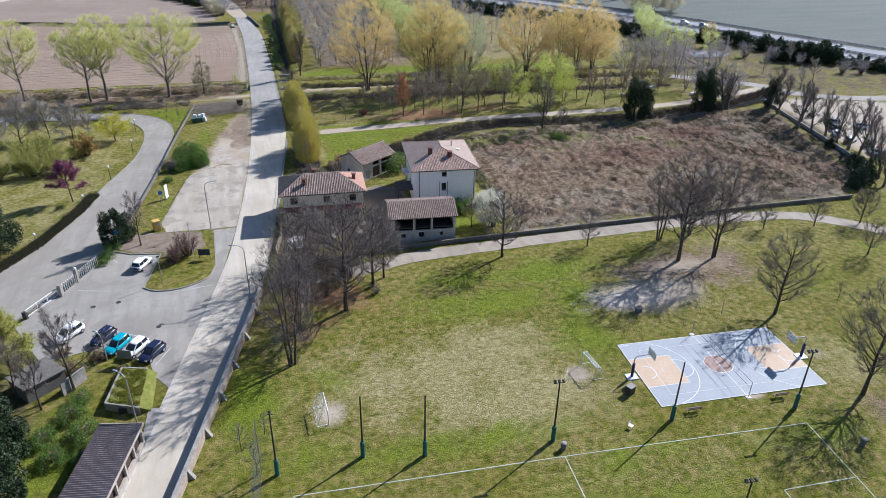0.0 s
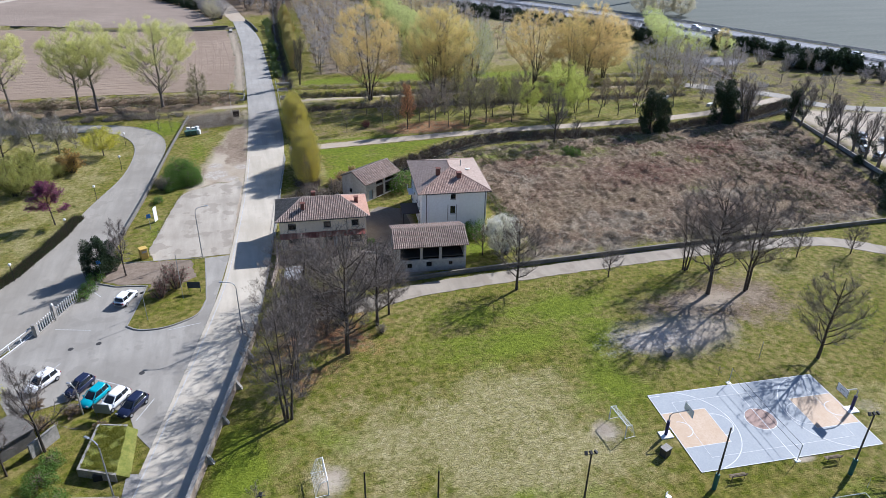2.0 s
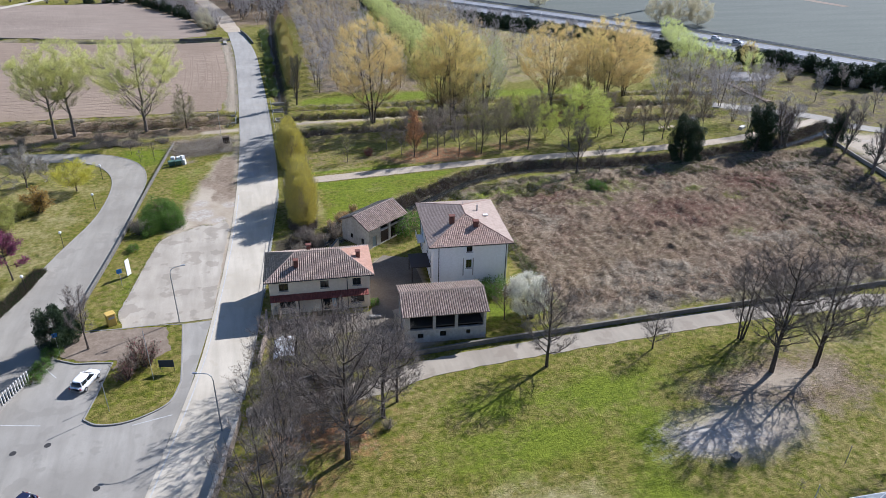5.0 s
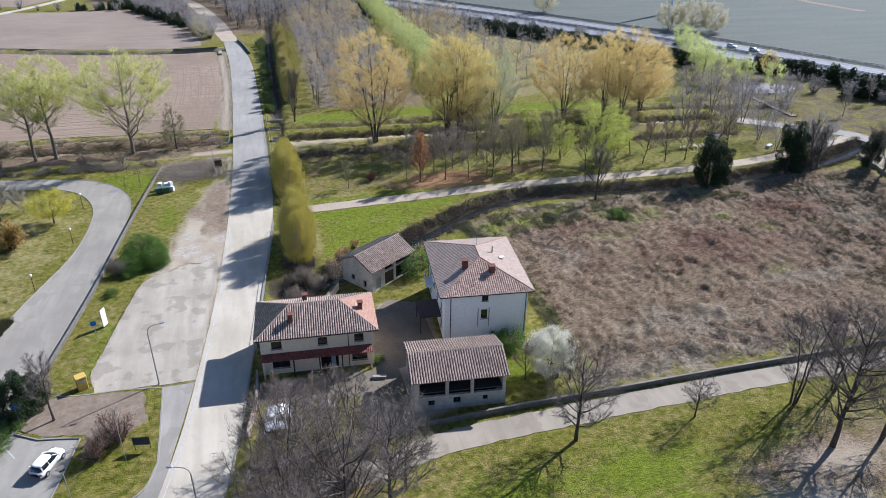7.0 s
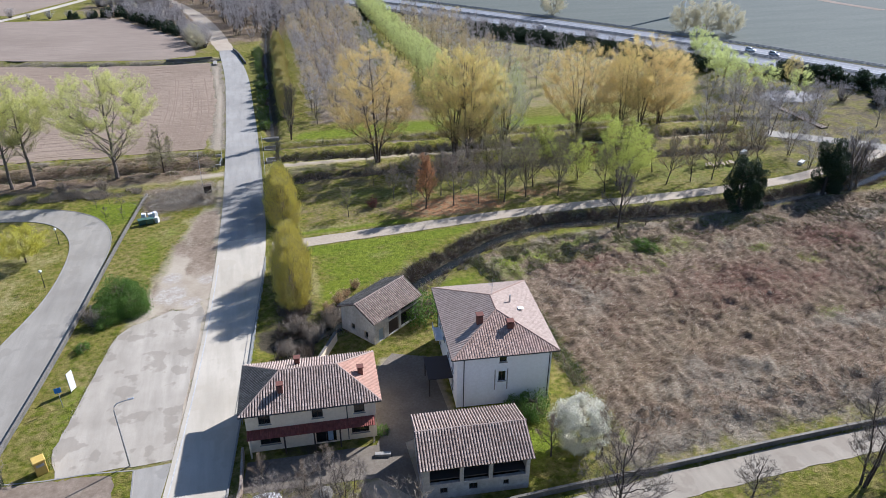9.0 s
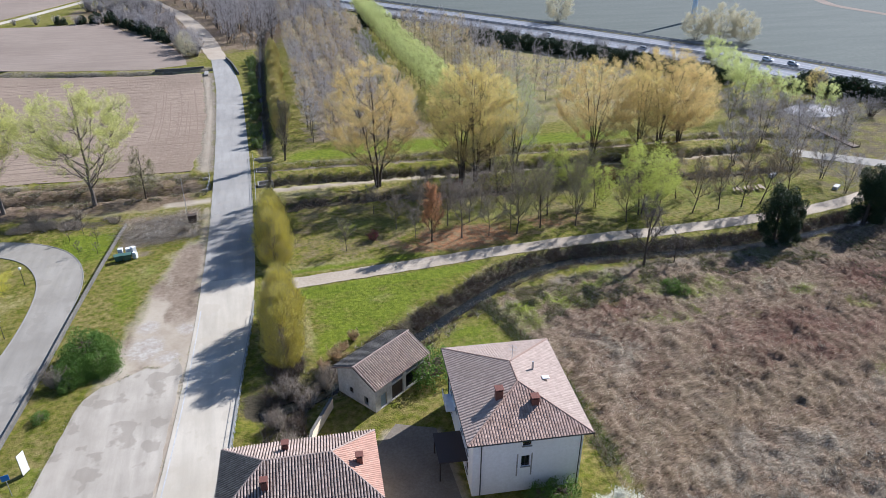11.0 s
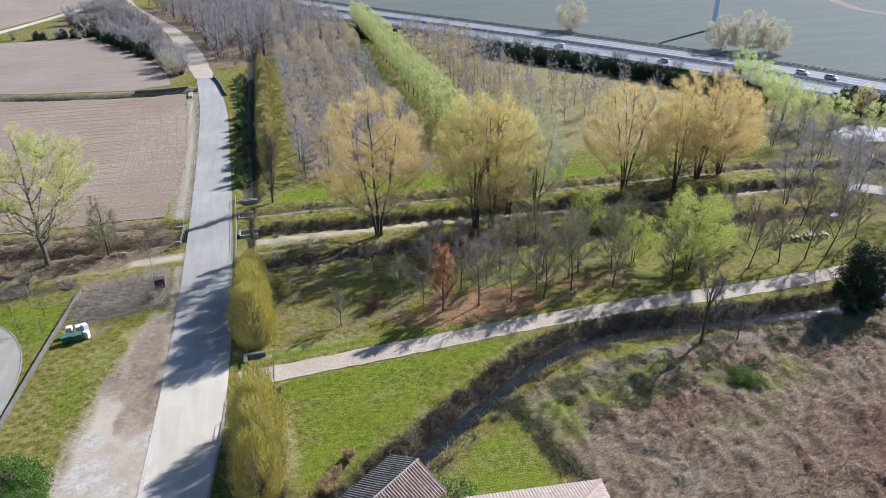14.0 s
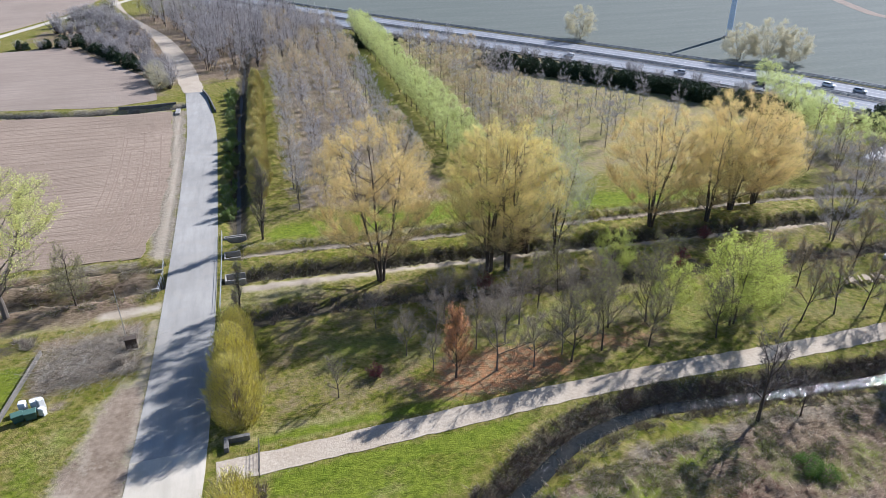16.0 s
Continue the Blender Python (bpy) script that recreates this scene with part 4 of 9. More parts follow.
def tiled_slope(name, corners, material, parent, label="", pitch=0.23, row=0.42, rise=0.075, seed=0):
    """A roof slope over a planar polygon whose first edge is the eave: a board below and overlapping tiles in columns."""
    rng = random.Random(seed)
    p = [Vector(c) for c in corners]
    e = (p[1] - p[0]).normalized()
    nrm = Vector((0, 0, 0))
    for k in range(1, len(p) - 1):
        nrm += (p[k] - p[0]).cross(p[k + 1] - p[0])
    nrm.normalize()
    if nrm.z < 0:
        nrm = -nrm
    up = nrm.cross(e)
    if up.z < 0:
        up = -up
    flat = [((q - p[0]).dot(e), (q - p[0]).dot(up)) for q in p]
    bm = bmesh.new()
    lo = [bm.verts.new(q - nrm * 0.12) for q in p]
    hi = [bm.verts.new(q) for q in p]
    bm.faces.new(hi), bm.faces.new(lo[::-1])
    for k in range(len(p)):
        bm.faces.new((lo[k], lo[(k + 1) % len(p)], hi[(k + 1) % len(p)], hi[k]))
    slope = part(name, bm, M_TILE_BED if rise > 0.08 else material, parent, label)
    verts, faces = [], []
    umin, umax = min(f[0] for f in flat), max(f[0] for f in flat)
    n = int((umax - umin) / pitch)
    for c in range(n):
        u = umin + pitch * (c + 0.5)
        span = clip_span(flat, u)
        if not span:
            continue
        v = span[0] - 0.06
        while v < span[1] - 0.08:
            v1 = min(v + row * 1.12, span[1])
            du = rng.uniform(-0.012, 0.012)
            w0 = 0.37 if rise > 0.08 else 0.5
            for vv, h, wd, lift in ((v, rise * 1.08, w0, 0.014), (v1, rise * 0.92, w0 * 0.9, 0.004)):
                for s, k in ((-1, 0), (-0.5, 1), (0.5, 1), (1, 0)):
                    q = p[0] + e * (u + du + s * wd * pitch * 0.92) + up * vv + nrm * (0.005 + lift + h * k + rng.uniform(0, 0.008))
                    verts.append(tuple(q))
            b = len(verts) - 8
            faces += [(b, b + 1, b + 5, b + 4), (b + 1, b + 2, b + 6, b + 5), (b + 2, b + 3, b + 7, b + 6), (b + 3, b + 2, b + 1, b)]
            v += row
    part("tiles", quads_mesh("tiles", verts, faces, [material]), None, slope)
    return slope


def ridge_part(parent, a, b, material, r=0.12):
    """Half-round ridge tiles that lap over one another, on one mesh."""
    a, b = Vector(a), Vector(b)
    n = max(2, round((b - a).length / 0.42))
    bm = bmesh.new()
    step = (b - a) / n
    tube(bm, [(0, 0, 0), tuple(step * 1.1)], [r, r * 0.86], 7)
    first = part("ridge_tile", bm, material, parent)
    first.location = a
    for k in range(1, n):
        tile = first.copy()
        tile.location = a + step * k
        scene.collection.objects.link(tile)


def chimney_part(parent, x, y, z, w=0.48, h=0.85, mat=M_BRICK):
    bm = bmesh.new()
    box(bm, x - w / 2, x + w / 2, y - w / 2, y + w / 2, z - 0.9, z + h, 0.015)
    ch = part("chimney", bm, mat, parent, "red brick chimney stack")
    bm = bmesh.new()
    for sx in (-1, 1):
        for sy in (-1, 1):
            box(bm, x + sx * (w / 2 - 0.07) - 0.06, x + sx * (w / 2 - 0.07) + 0.06, y + sy * (w / 2 - 0.07) - 0.06, y + sy * (w / 2 - 0.07) + 0.06, z + h + 0.002, z + h + 0.2)
    box(bm, x - w / 2 - 0.1, x + w / 2 + 0.1, y - w / 2 - 0.1, y + w / 2 + 0.1, z + h + 0.2, z + h + 0.28, 0.02)
    part("chimney_cap", bm, M_BRICK, ch, "clay chimney cap")
    return ch


def shell(house, L, W, H, thick, holes, material):
    """Four walls centred on the house; sides s, e, n, w with their openings."""
    ms = {"s": pose(-L / 2, -W / 2, 0), "e": pose(L / 2, -W / 2, 0, 0, 0, 90), "n": pose(L / 2, W / 2, 0, 0, 0, 180), "w": pose(-L / 2, W / 2, 0, 0, 0, 270)}
    for side, m in ms.items():
        bm = bmesh.new()
        full = L if side in "sn" else W
        inset = 0 if side in "sn" else thick
        facade(bm, m @ pose(inset, 0, 0), full - 2 * inset, H, thick, [(a - inset, b - inset, c, d) for a, b, c, d in holes.get(side, ())])
        bmesh.ops.remove_doubles(bm, verts=bm.verts, dist=0.0005)
        part("wall", bm, material, house)
    bm = bmesh.new()
    box(bm, -L / 2 + thick, L / 2 - thick, -W / 2 + thick, W / 2 - thick, 0.0, 0.1)
    box(bm, -L / 2 + thick, L / 2 - thick, -W / 2 + thick, W / 2 - thick, H * 0.5, H * 0.5 + 0.15)
    part("floor_slab", bm, M_FLOOR_IN, house)
    return ms


def hip_roof(house, L, W, z0, z1, ridge0, ridge1, mats, labels, kinds):
    """A hipped roof on an eave rectangle, with a ridge between two points (x, y)."""
    sw, se, ne, nw = (-L / 2, -W / 2, z0), (L / 2, -W / 2, z0), (L / 2, W / 2, z0), (-L / 2, W / 2, z0)
    a, b = (*ridge0, z1), (*ridge1, z1)
    if abs(ridge1[0] - ridge0[0]) > abs(ridge1[1] - ridge0[1]):     # along x, a to the west
        faces = {"s": [sw, se, b, a], "e": [se, ne, b], "n": [ne, nw, a, b], "w": [nw, sw, a]}
        hips = [(sw, a), (nw, a), (se, b), (ne, b), (a, b)]
    else:                                                            # along y, a to the south
        faces = {"s": [sw, se, a], "e": [se, ne, b, a], "n": [ne, nw, b], "w": [nw, sw, a, b]}
        hips = [(sw, a), (se, a), (nw, b), (ne, b), (a, b)]
    for n, (side, poly) in enumerate(faces.items()):
        k = kinds[side]
        tiled_slope("roof_slope", poly, mats[side], house, labels.get(side, ""), k[0], k[1], k[2], seed=n)
    for p, q in hips:
        ridge_part(house, p, q, mats["s"])


def villa():
    h = thing("house", "tall white plastered farmhouse with a hipped red tile roof", "house", (26.6, 126.9, 0), -6.6)
    L, W, H = 11.7, 15.1, 7.75
    holes = {"s": [(5.2, 6.1, 6.35, 7.3), (5.15, 6.05, 3.5, 5.0)], "w": [(2.0, 3.0, 3.6, 5.1), (5.2, 6.2, 3.6, 5.1), (8.6, 9.6, 3.6, 5.1), (11.8, 12.8, 3.6, 5.1), (2.0, 3.0, 0.9, 2.4), (8.4, 9.5, 0.1, 2.3), (11.8, 12.8, 0.9, 2.4)],
             "e": [(3, 4, 3.6, 5.1), (7, 8, 3.6, 5.1), (11, 12, 3.6, 5.1)], "n": [(3, 4, 3.6, 5.1), (8, 9, 3.6, 5.1)]}
    ms = shell(h, L, W, H, 0.35, holes, M_PLASTER)
    for side, hs in holes.items():
        for k, (a, b, c, d) in enumerate(hs):
            window_part(h, ms[side], a, b, c, d, sill=c > 0.5)
    hip_roof(h, 13.1, 16.5, 7.85, 10.1, (0.1, -1.75), (0.1, 1.75), {"s": M_TILE_VILLA, "e": M_TILE_BROWN, "n": M_TILE_BROWN, "w": M_TILE_BROWN},
             {"s": "weathered red tile slope"}, {"s": (0.3, 0.38, 0.05), "e": (0.3, 0.38, 0.012), "n": (0.3, 0.38, 0.03), "w": (0.4, 0.4, 0.05)})
    chimney_part(h, -2.3, -3.2, 9.5, 0.75, 0.9)
    chimney_part(h, 1.3, -4.4, 9.0, 0.75, 0.9)
    bm = bmesh.new()
    tube(bm, [(2.6, 1.0, 9.2), (2.6, 1.0, 10.3)], 0.12, 8)
    part("vent_pipe", bm, M_STEEL, h, "pale metal vent pipe")
    bm = bmesh.new()
    box(bm, 3.3, 4.1, -0.7, -0.1, 9.05, 9.16, 0.02)
    part("skylight", bm, M_WHITE, h, "small pale skylight")
    bm = bmesh.new()
    tube(bm, [(0.4, 1.9, 10.1), (0.4, 1.9, 12.3)], 0.03, 6)
    for k in range(5):
        tube(bm, [(0.4 - 0.5, 1.9, 11.4 + k * 0.18), (0.4 + 0.5, 1.9, 11.4 + k * 0.18)], 0.012, 4)
    part("aerial", bm, M_STEEL, h, "thin metal rooftop aerial")
    for x, y in ((-5.0, -7.62), (5.6, -7.62), (-5.93, 6.9)):
        bm = bmesh.new()
        tube(bm, [(x, y, 0.1), (x, y, 7.6)], 0.06, 8)
        part("downpipe", bm, M_DARK_STEEL, h)
    for ends in (((-6.6, -8.25), (-6.6, 8.25)), ((6.6, -8.25), (6.6, 8.25)), ((-6.6, -8.3), (6.6, -8.3)), ((-6.6, 8.3), (6.6, 8.3))):
        bm = bmesh.new()
        tube(bm, [(*p, 7.78) for p in ends], 0.08, 6)
        part("gutter", bm, M_DARK_STEEL, h)
    for k, x in enumerate((0.15, 1.7)):     # faded painted surround of the tall window
        bm = bmesh.new()
        box(bm, x - 1.35, x - 1.2, -7.575, -7.552, 2.2, 5.3)
        part("pilaster_strip", bm, M_CONCRETE, h, "faded grey painted strip")
    bm = bmesh.new()                        # west balcony
    box(bm, -7.0, -5.86, 2.2, 5.2, 3.2, 3.35, 0.02)
    for k in range(16):
        box(bm, -7.0, -6.97, 2.2 + k * 0.197, 2.23 + k * 0.197, 3.35, 4.2)
    box(bm, -7.02, -6.95, 2.2, 5.2, 4.2, 4.26)
    part("balcony", bm, M_WHITE_STEEL, h, "small white railed balcony")
    bm = bmesh.new()                        # dark canopy on the yard side
    box(bm, -9.0, -5.86, -5.2, -0.6, 2.75, 2.87, 0.02)
    for y in (-5.0, -0.8):
        box(bm, -8.9, -8.76, y - 0.07, y + 0.07, 0.0, 2.75)
    part("canopy", bm, M_SHUTTER, h, "dark canopy on posts over the yard door")
    return h


def front_house():
    h = thing("house", "cream plastered farmhouse beside the road with old pantiles", "house", (2.7, 122.5, 0), -4.8)
    L, W, H = 14.5, 8.1, 5.7
    holes = {"s": [(1.4, 2.7, 3.9, 5.1), (7.3, 8.5, 3.9, 5.1), (12.0, 13.2, 3.9, 5.1), (1.3, 3.5, 0.9, 2.2), (7.5, 9.8, 0.1, 2.35), (11.6, 13.6, 0.9, 2.2)],
             "w": [(2.4, 3.4, 3.6, 4.9), (5, 6, 0.9, 2.3)], "e": [(3, 4, 3.6, 4.9), (3, 4, 0.9, 2.3)], "n": [(4, 5, 3.6, 4.9), (10, 11, 3.6, 4.9)]}
    ms = shell(h, L, W, H, 0.35, holes, M_CREAM)
    for side, hs in holes.items():
        for a, b, c, d in hs:
            window_part(h, ms[side], a, b, c, d, sill=c > 0.5)
    old, flat = (0.30, 0.44, 0.12), (0.27, 0.36, 0.03)
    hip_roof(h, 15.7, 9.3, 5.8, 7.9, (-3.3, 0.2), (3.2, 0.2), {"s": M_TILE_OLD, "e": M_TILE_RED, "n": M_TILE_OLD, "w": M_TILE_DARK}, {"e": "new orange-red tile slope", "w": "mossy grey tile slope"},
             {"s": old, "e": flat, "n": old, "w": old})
    for x, y, z in ((-3.2, -2.3, 6.95), (-1.3, 2.3, 6.9), (5.9, -0.5, 6.7)):
        chimney_part(h, x, y, z, 0.6, 0.8)
    tiled_slope("porch_roof", [(-7.25, -5.15, 2.8), (7.0, -5.15, 2.8), (7.0, -4.06, 3.25), (-7.25, -4.06, 3.25)], M_TILE_PORCH, h, "dark red tiled porch roof", 0.24, 0.4, 0.06)
    for x in (-7.0, -3.2, 0.1, 3.0, 6.8):
        bm = bmesh.new()
        box(bm, x - 0.09, x + 0.09, -5.06, -4.88, 0.0, 2.72, 0.01)
        part("post", bm, M_SHUTTER if abs(x) < 6 else M_CREAM, h)
    bm = bmesh.new()
    tube(bm, [(3.95, -4.1, 0.2), (3.95, -4.1, 5.6)], 0.055, 8)
    part("downpipe", bm, M_DARK_STEEL, h)
    bm = bmesh.new()
    box(bm, 1.6, 2.2, -4.0, -3.96, 0.3, 2.2)
    part("door_panel", bm, plain("pale_blue_door_glass", (0.32, 0.42, 0.50), 0.2), h, "pale blue glazed door leaf")
    for y in (-4.72, 4.72):
        bm = bmesh.new()
        tube(bm, [(-7.85, y, 5.74), (7.85, y, 5.74)], 0.07, 6)
        part("gutter", bm, M_DARK_STEEL, h)
    return h


def gable_barn(label, at, turn, L, W, H, ridge_z, over, holes, mats, posts=(), wall=M_BARN_WALL):
    h = thing("barn", label, "barn", (*at, 0), turn)
    ms = shell(h, L, W, H, 0.35, holes, wall)
    for x in (-L / 2, L / 2 - 0.35):
        bm = bmesh.new()
        vs = [bm.verts.new((xx, y, z)) for xx in (x, x + 0.35) for y, z in ((-W / 2, H), (W / 2, H), (0, ridge_z - 0.2))]
        bm.faces.new(vs[:3][::-1]), bm.faces.new(vs[3:])
        for k in range(3):
            bm.faces.new((vs[k], vs[(k + 1) % 3], vs[3 + (k + 1) % 3], vs[3 + k]))
        part("gable", bm, wall, h)
    ex, ey, ez = L / 2 + over, W / 2 + over, H - over * (ridge_z - H) / (W / 2) + 0.05
    tiled_slope("roof_slope", [(-ex, -ey, ez), (ex, -ey, ez), (ex, 0, ridge_z), (-ex, 0, ridge_z)], mats[0], h, "", 0.32, 0.46, 0.125, seed=3)
    tiled_slope("roof_slope", [(ex, ey, ez), (-ex, ey, ez), (-ex, 0, ridge_z), (ex, 0, ridge_z)], mats[1], h, "", 0.32, 0.46, 0.125, seed=4)
    ridge_part(h, (-ex, 0, ridge_z), (ex, 0, ridge_z), mats[0], 0.13)
    for x, y in posts:
        bm = bmesh.new()
        box(bm, x - 0.2, x + 0.2, y - 0.2, y + 0.2, 0, H - 0.1, 0.02)
        part("post", bm, wall, h)
    return h, ms


villa()
front_house()
b1, ms = gable_barn("low grey barn with open loft bays and pantile roof", (18.5, 110.3), -6.5, 11.4, 7.6, 4.7, 6.1, 0.4,
                    {"s": [(0.7, 3.9, 2.1, 4.55), (4.3, 7.0, 2.1, 4.55), (7.4, 11.0, 2.1, 4.55), (1.8, 2.6, 0.7, 1.5), (4.9, 5.8, 0.8, 1.7), (8.6, 9.2, 0.9, 1.6)], "w": [(2.5, 4.6, 0.1, 2.4)]}, (M_TILE_OLD, M_TILE_OLD))
for a, b, c, d in ((1.8, 2.6, 0.7, 1.5), (4.9, 5.8, 0.8, 1.7), (8.6, 9.2, 0.9, 1.6)):
    window_part(b1, ms["s"], a, b, c, d, sill=False)
b2, ms = gable_barn("small grey stone barn with worn pantile roof", (14.55, 140.9), 35, 9.3, 6.6, 3.95, 5.6, 0.45,
                    {"s": [(0.9, 2.0, 0.1, 2.1), (2.9, 5.0, 0.1, 2.4), (5.5, 9.0, 0.1, 2.5), (2.9, 5.0, 2.7, 3.6), (5.5, 9.0, 2.7, 3.6)], "w": [(2.0, 2.7, 0.9, 1.8), (4.6, 5.3, 0.4, 1.6)]}, (M_TILE_OLD, M_TILE_DARK))
window_part(b2, ms["w"], 2.0, 2.7, 0.9, 1.8, sill=False)
bm = bmesh.new()
box(bm, -1.7, 0.4, -3.1, -3.04, 0.1, 2.4)
part("barn_door", bm, M_SHUTTER, b2, "dark wooden barn door")
bm = bmesh.new()
box(bm, -3.7, -2.7, -3.1, -3.05, 0.1, 2.05)
part("door_panel", bm, plain("faded_blue_door", (0.30, 0.36, 0.40), 0.6), b2, "faded pale blue door")
# ---- trees, shrubs and scrub ----
M_TWIG = leafy("grey_twigs", [(0.125, 0.10, 0.082), (0.20, 0.165, 0.14), (0.29, 0.245, 0.21)], 0.0, 0.85)
M_TWIG_LIME = leafy("lime_budding_twigs", [(0.30, 0.30, 0.10), (0.42, 0.44, 0.14), (0.28, 0.23, 0.12)], 0.3, 0.8)
M_TWIG_BROWN = leafy("brown_twigs", [(0.13, 0.095, 0.07), (0.21, 0.16, 0.115), (0.28, 0.215, 0.155)], 0.0, 0.85)
M_LEAF_LIME = leafy("lime_young_leaves", [(0.56, 0.62, 0.12), (0.68, 0.74, 0.17), (0.60, 0.60, 0.18)], 0.55)
M_LEAF_OLIVE = leafy("olive_buds", [(0.22, 0.23, 0.07), (0.30, 0.30, 0.11), (0.25, 0.21, 0.09)], 0.3)
M_LEAF_GREEN = leafy("fresh_green_leaves", [(0.10, 0.17, 0.03), (0.17, 0.25, 0.045), (0.24, 0.30, 0.07)], 0.3)
M_LEAF_DARK = leafy("dark_evergreen_leaves", [(0.014, 0.028, 0.012), (0.03, 0.05, 0.02), (0.055, 0.08, 0.03)], 0.1, 0.45)
M_LEAF_BUSH = leafy("dark_green_bush_leaves", [(0.035, 0.085, 0.02), (0.06, 0.13, 0.03), (0.10, 0.18, 0.04)], 0.2)
M_LEAF_IVY = leafy("mid_green_trailing_leaves", [(0.06, 0.13, 0.02), (0.12, 0.21, 0.035), (0.19, 0.28, 0.06)], 0.3)
M_LEAF_ORANGE = leafy("dry_orange_leaves", [(0.66, 0.32, 0.13), (0.74, 0.43, 0.20), (0.58, 0.30, 0.15)], 0.3)
M_LEAF_RED = leafy("dark_red_leaves", [(0.18, 0.04, 0.05), (0.28, 0.07, 0.08), (0.22, 0.09, 0.07)], 0.3)
M_LEAF_PURPLE = leafy("purple_plum_leaves", [(0.20, 0.05, 0.10), (0.33, 0.095, 0.18), (0.24, 0.10, 0.13)], 0.3)
M_LEAF_FORSYTHIA = leafy("bright_yellow_flowers", [(0.72, 0.62, 0.05), (0.62, 0.58, 0.07), (0.52, 0.52, 0.08)], 0.35)
M_LEAF_COPPER = leafy("copper_young_leaves", [(0.40, 0.23, 0.06), (0.48, 0.33, 0.09), (0.30, 0.23, 0.07)], 0.3)
M_BLOSSOM = leafy("white_blossom", [(0.74, 0.71, 0.60), (0.84, 0.81, 0.72), (0.62, 0.62, 0.42)], 0.45)
M_STRAW = leafy("dead_reed_straw", [(0.24, 0.17, 0.11), (0.39, 0.295, 0.20), (0.52, 0.43, 0.31), (0.31, 0.22, 0.145)], 0.2, 0.9)
M_STRAW_PALE = leafy("pale_dead_grass", [(0.50, 0.43, 0.32), (0.60, 0.53, 0.41), (0.40, 0.34, 0.25)], 0.2, 0.9)
M_RUST = leafy("rusty_dead_stems", [(0.15, 0.072, 0.05), (0.25, 0.135, 0.092), (0.21, 0.112, 0.082)], 0.1, 0.9)
M_BRAMBLE = leafy("brown_brambles", [(0.095, 0.068, 0.05), (0.16, 0.115, 0.085), (0.14, 0.12, 0.06)], 0.1, 0.9)
M_GRASS_TUFT = leafy("grass_tufts", [(0.11, 0.16, 0.015), (0.18, 0.22, 0.03), (0.25, 0.25, 0.05)], 0.25, 0.9)
M_DECK_BLADE = leafy("yellow_green_blades", [(0.28, 0.30, 0.04), (0.44, 0.41, 0.09), (0.20, 0.25, 0.03)], 0.4, 0.9)


M_TIP_HAZE = leafy("pale_buff_shoots", [(0.75, 0.71, 0.59), (0.80, 0.76, 0.63), (0.73, 0.70, 0.55)], 0.62, 0.8)
M_TWIG_PALE = leafy("pale_lilac_twigs", [(0.38, 0.335, 0.285), (0.50, 0.45, 0.39), (0.44, 0.39, 0.31)], 0.2, 0.85)
M_TWIG_BUFF = leafy("buff_brown_twigs", [(0.27, 0.215, 0.165), (0.38, 0.315, 0.25), (0.33, 0.29, 0.20)], 0.1, 0.85)
M_LEAF_SPRING = leafy("light_spring_leaves", [(0.36, 0.39, 0.07), (0.48, 0.50, 0.12), (0.42, 0.36, 0.13), (0.55, 0.56, 0.15)], 0.5)


M_LEAF_CATKIN = leafy("golden_poplar_leaves", [(0.78, 0.61, 0.22), (0.85, 0.70, 0.28), (0.74, 0.55, 0.26), (0.86, 0.76, 0.32)], 0.6)
M_LEAF_HONEY = leafy("yellow_poplar_leaves", [(0.80, 0.68, 0.22), (0.86, 0.76, 0.28), (0.76, 0.62, 0.25), (0.84, 0.79, 0.31)], 0.6)
M_LEAF_FIELD = leafy("yellow_green_young_leaves", [(0.68, 0.70, 0.24), (0.78, 0.78, 0.29), (0.72, 0.66, 0.27)], 0.6)
M_LEAF_SILVER = leafy("silvery_green_young_leaves", [(0.46, 0.52, 0.20), (0.56, 0.60, 0.26), (0.50, 0.48, 0.24)], 0.55)
M_LEAF_ROW = leafy("fresh_light_green_leaves", [(0.60, 0.66, 0.25), (0.70, 0.76, 0.31), (0.64, 0.64, 0.28)], 0.58)
M_LEAF_PLUME = leafy("golden_green_plume_leaves", [(0.60, 0.54, 0.11), (0.71, 0.65, 0.16), (0.80, 0.74, 0.23), (0.50, 0.43, 0.12)], 0.52)
M_LEAF_STRIP = leafy("pale_olive_plume_leaves", [(0.50, 0.46, 0.15), (0.60, 0.54, 0.19), (0.44, 0.42, 0.16)], 0.45)
M_LEAF_BUFF = leafy("buff_budding_leaves", [(0.58, 0.52, 0.36), (0.66, 0.60, 0.42), (0.52, 0.49, 0.32)], 0.5)
M_TWIG_ROSE = leafy("rosy_buff_twigs", [(0.62, 0.47, 0.29), (0.72, 0.57, 0.35), (0.52, 0.39, 0.25)], 0.45, 0.85)
# paler and bluer than bare twigs: distance haze is put into the colour
M_TWIG_HAZE = leafy("hazed_lilac_grey_twigs", [(0.56, 0.53, 0.51), (0.66, 0.63, 0.61), (0.50, 0.46, 0.44)], 0.5, 0.85)


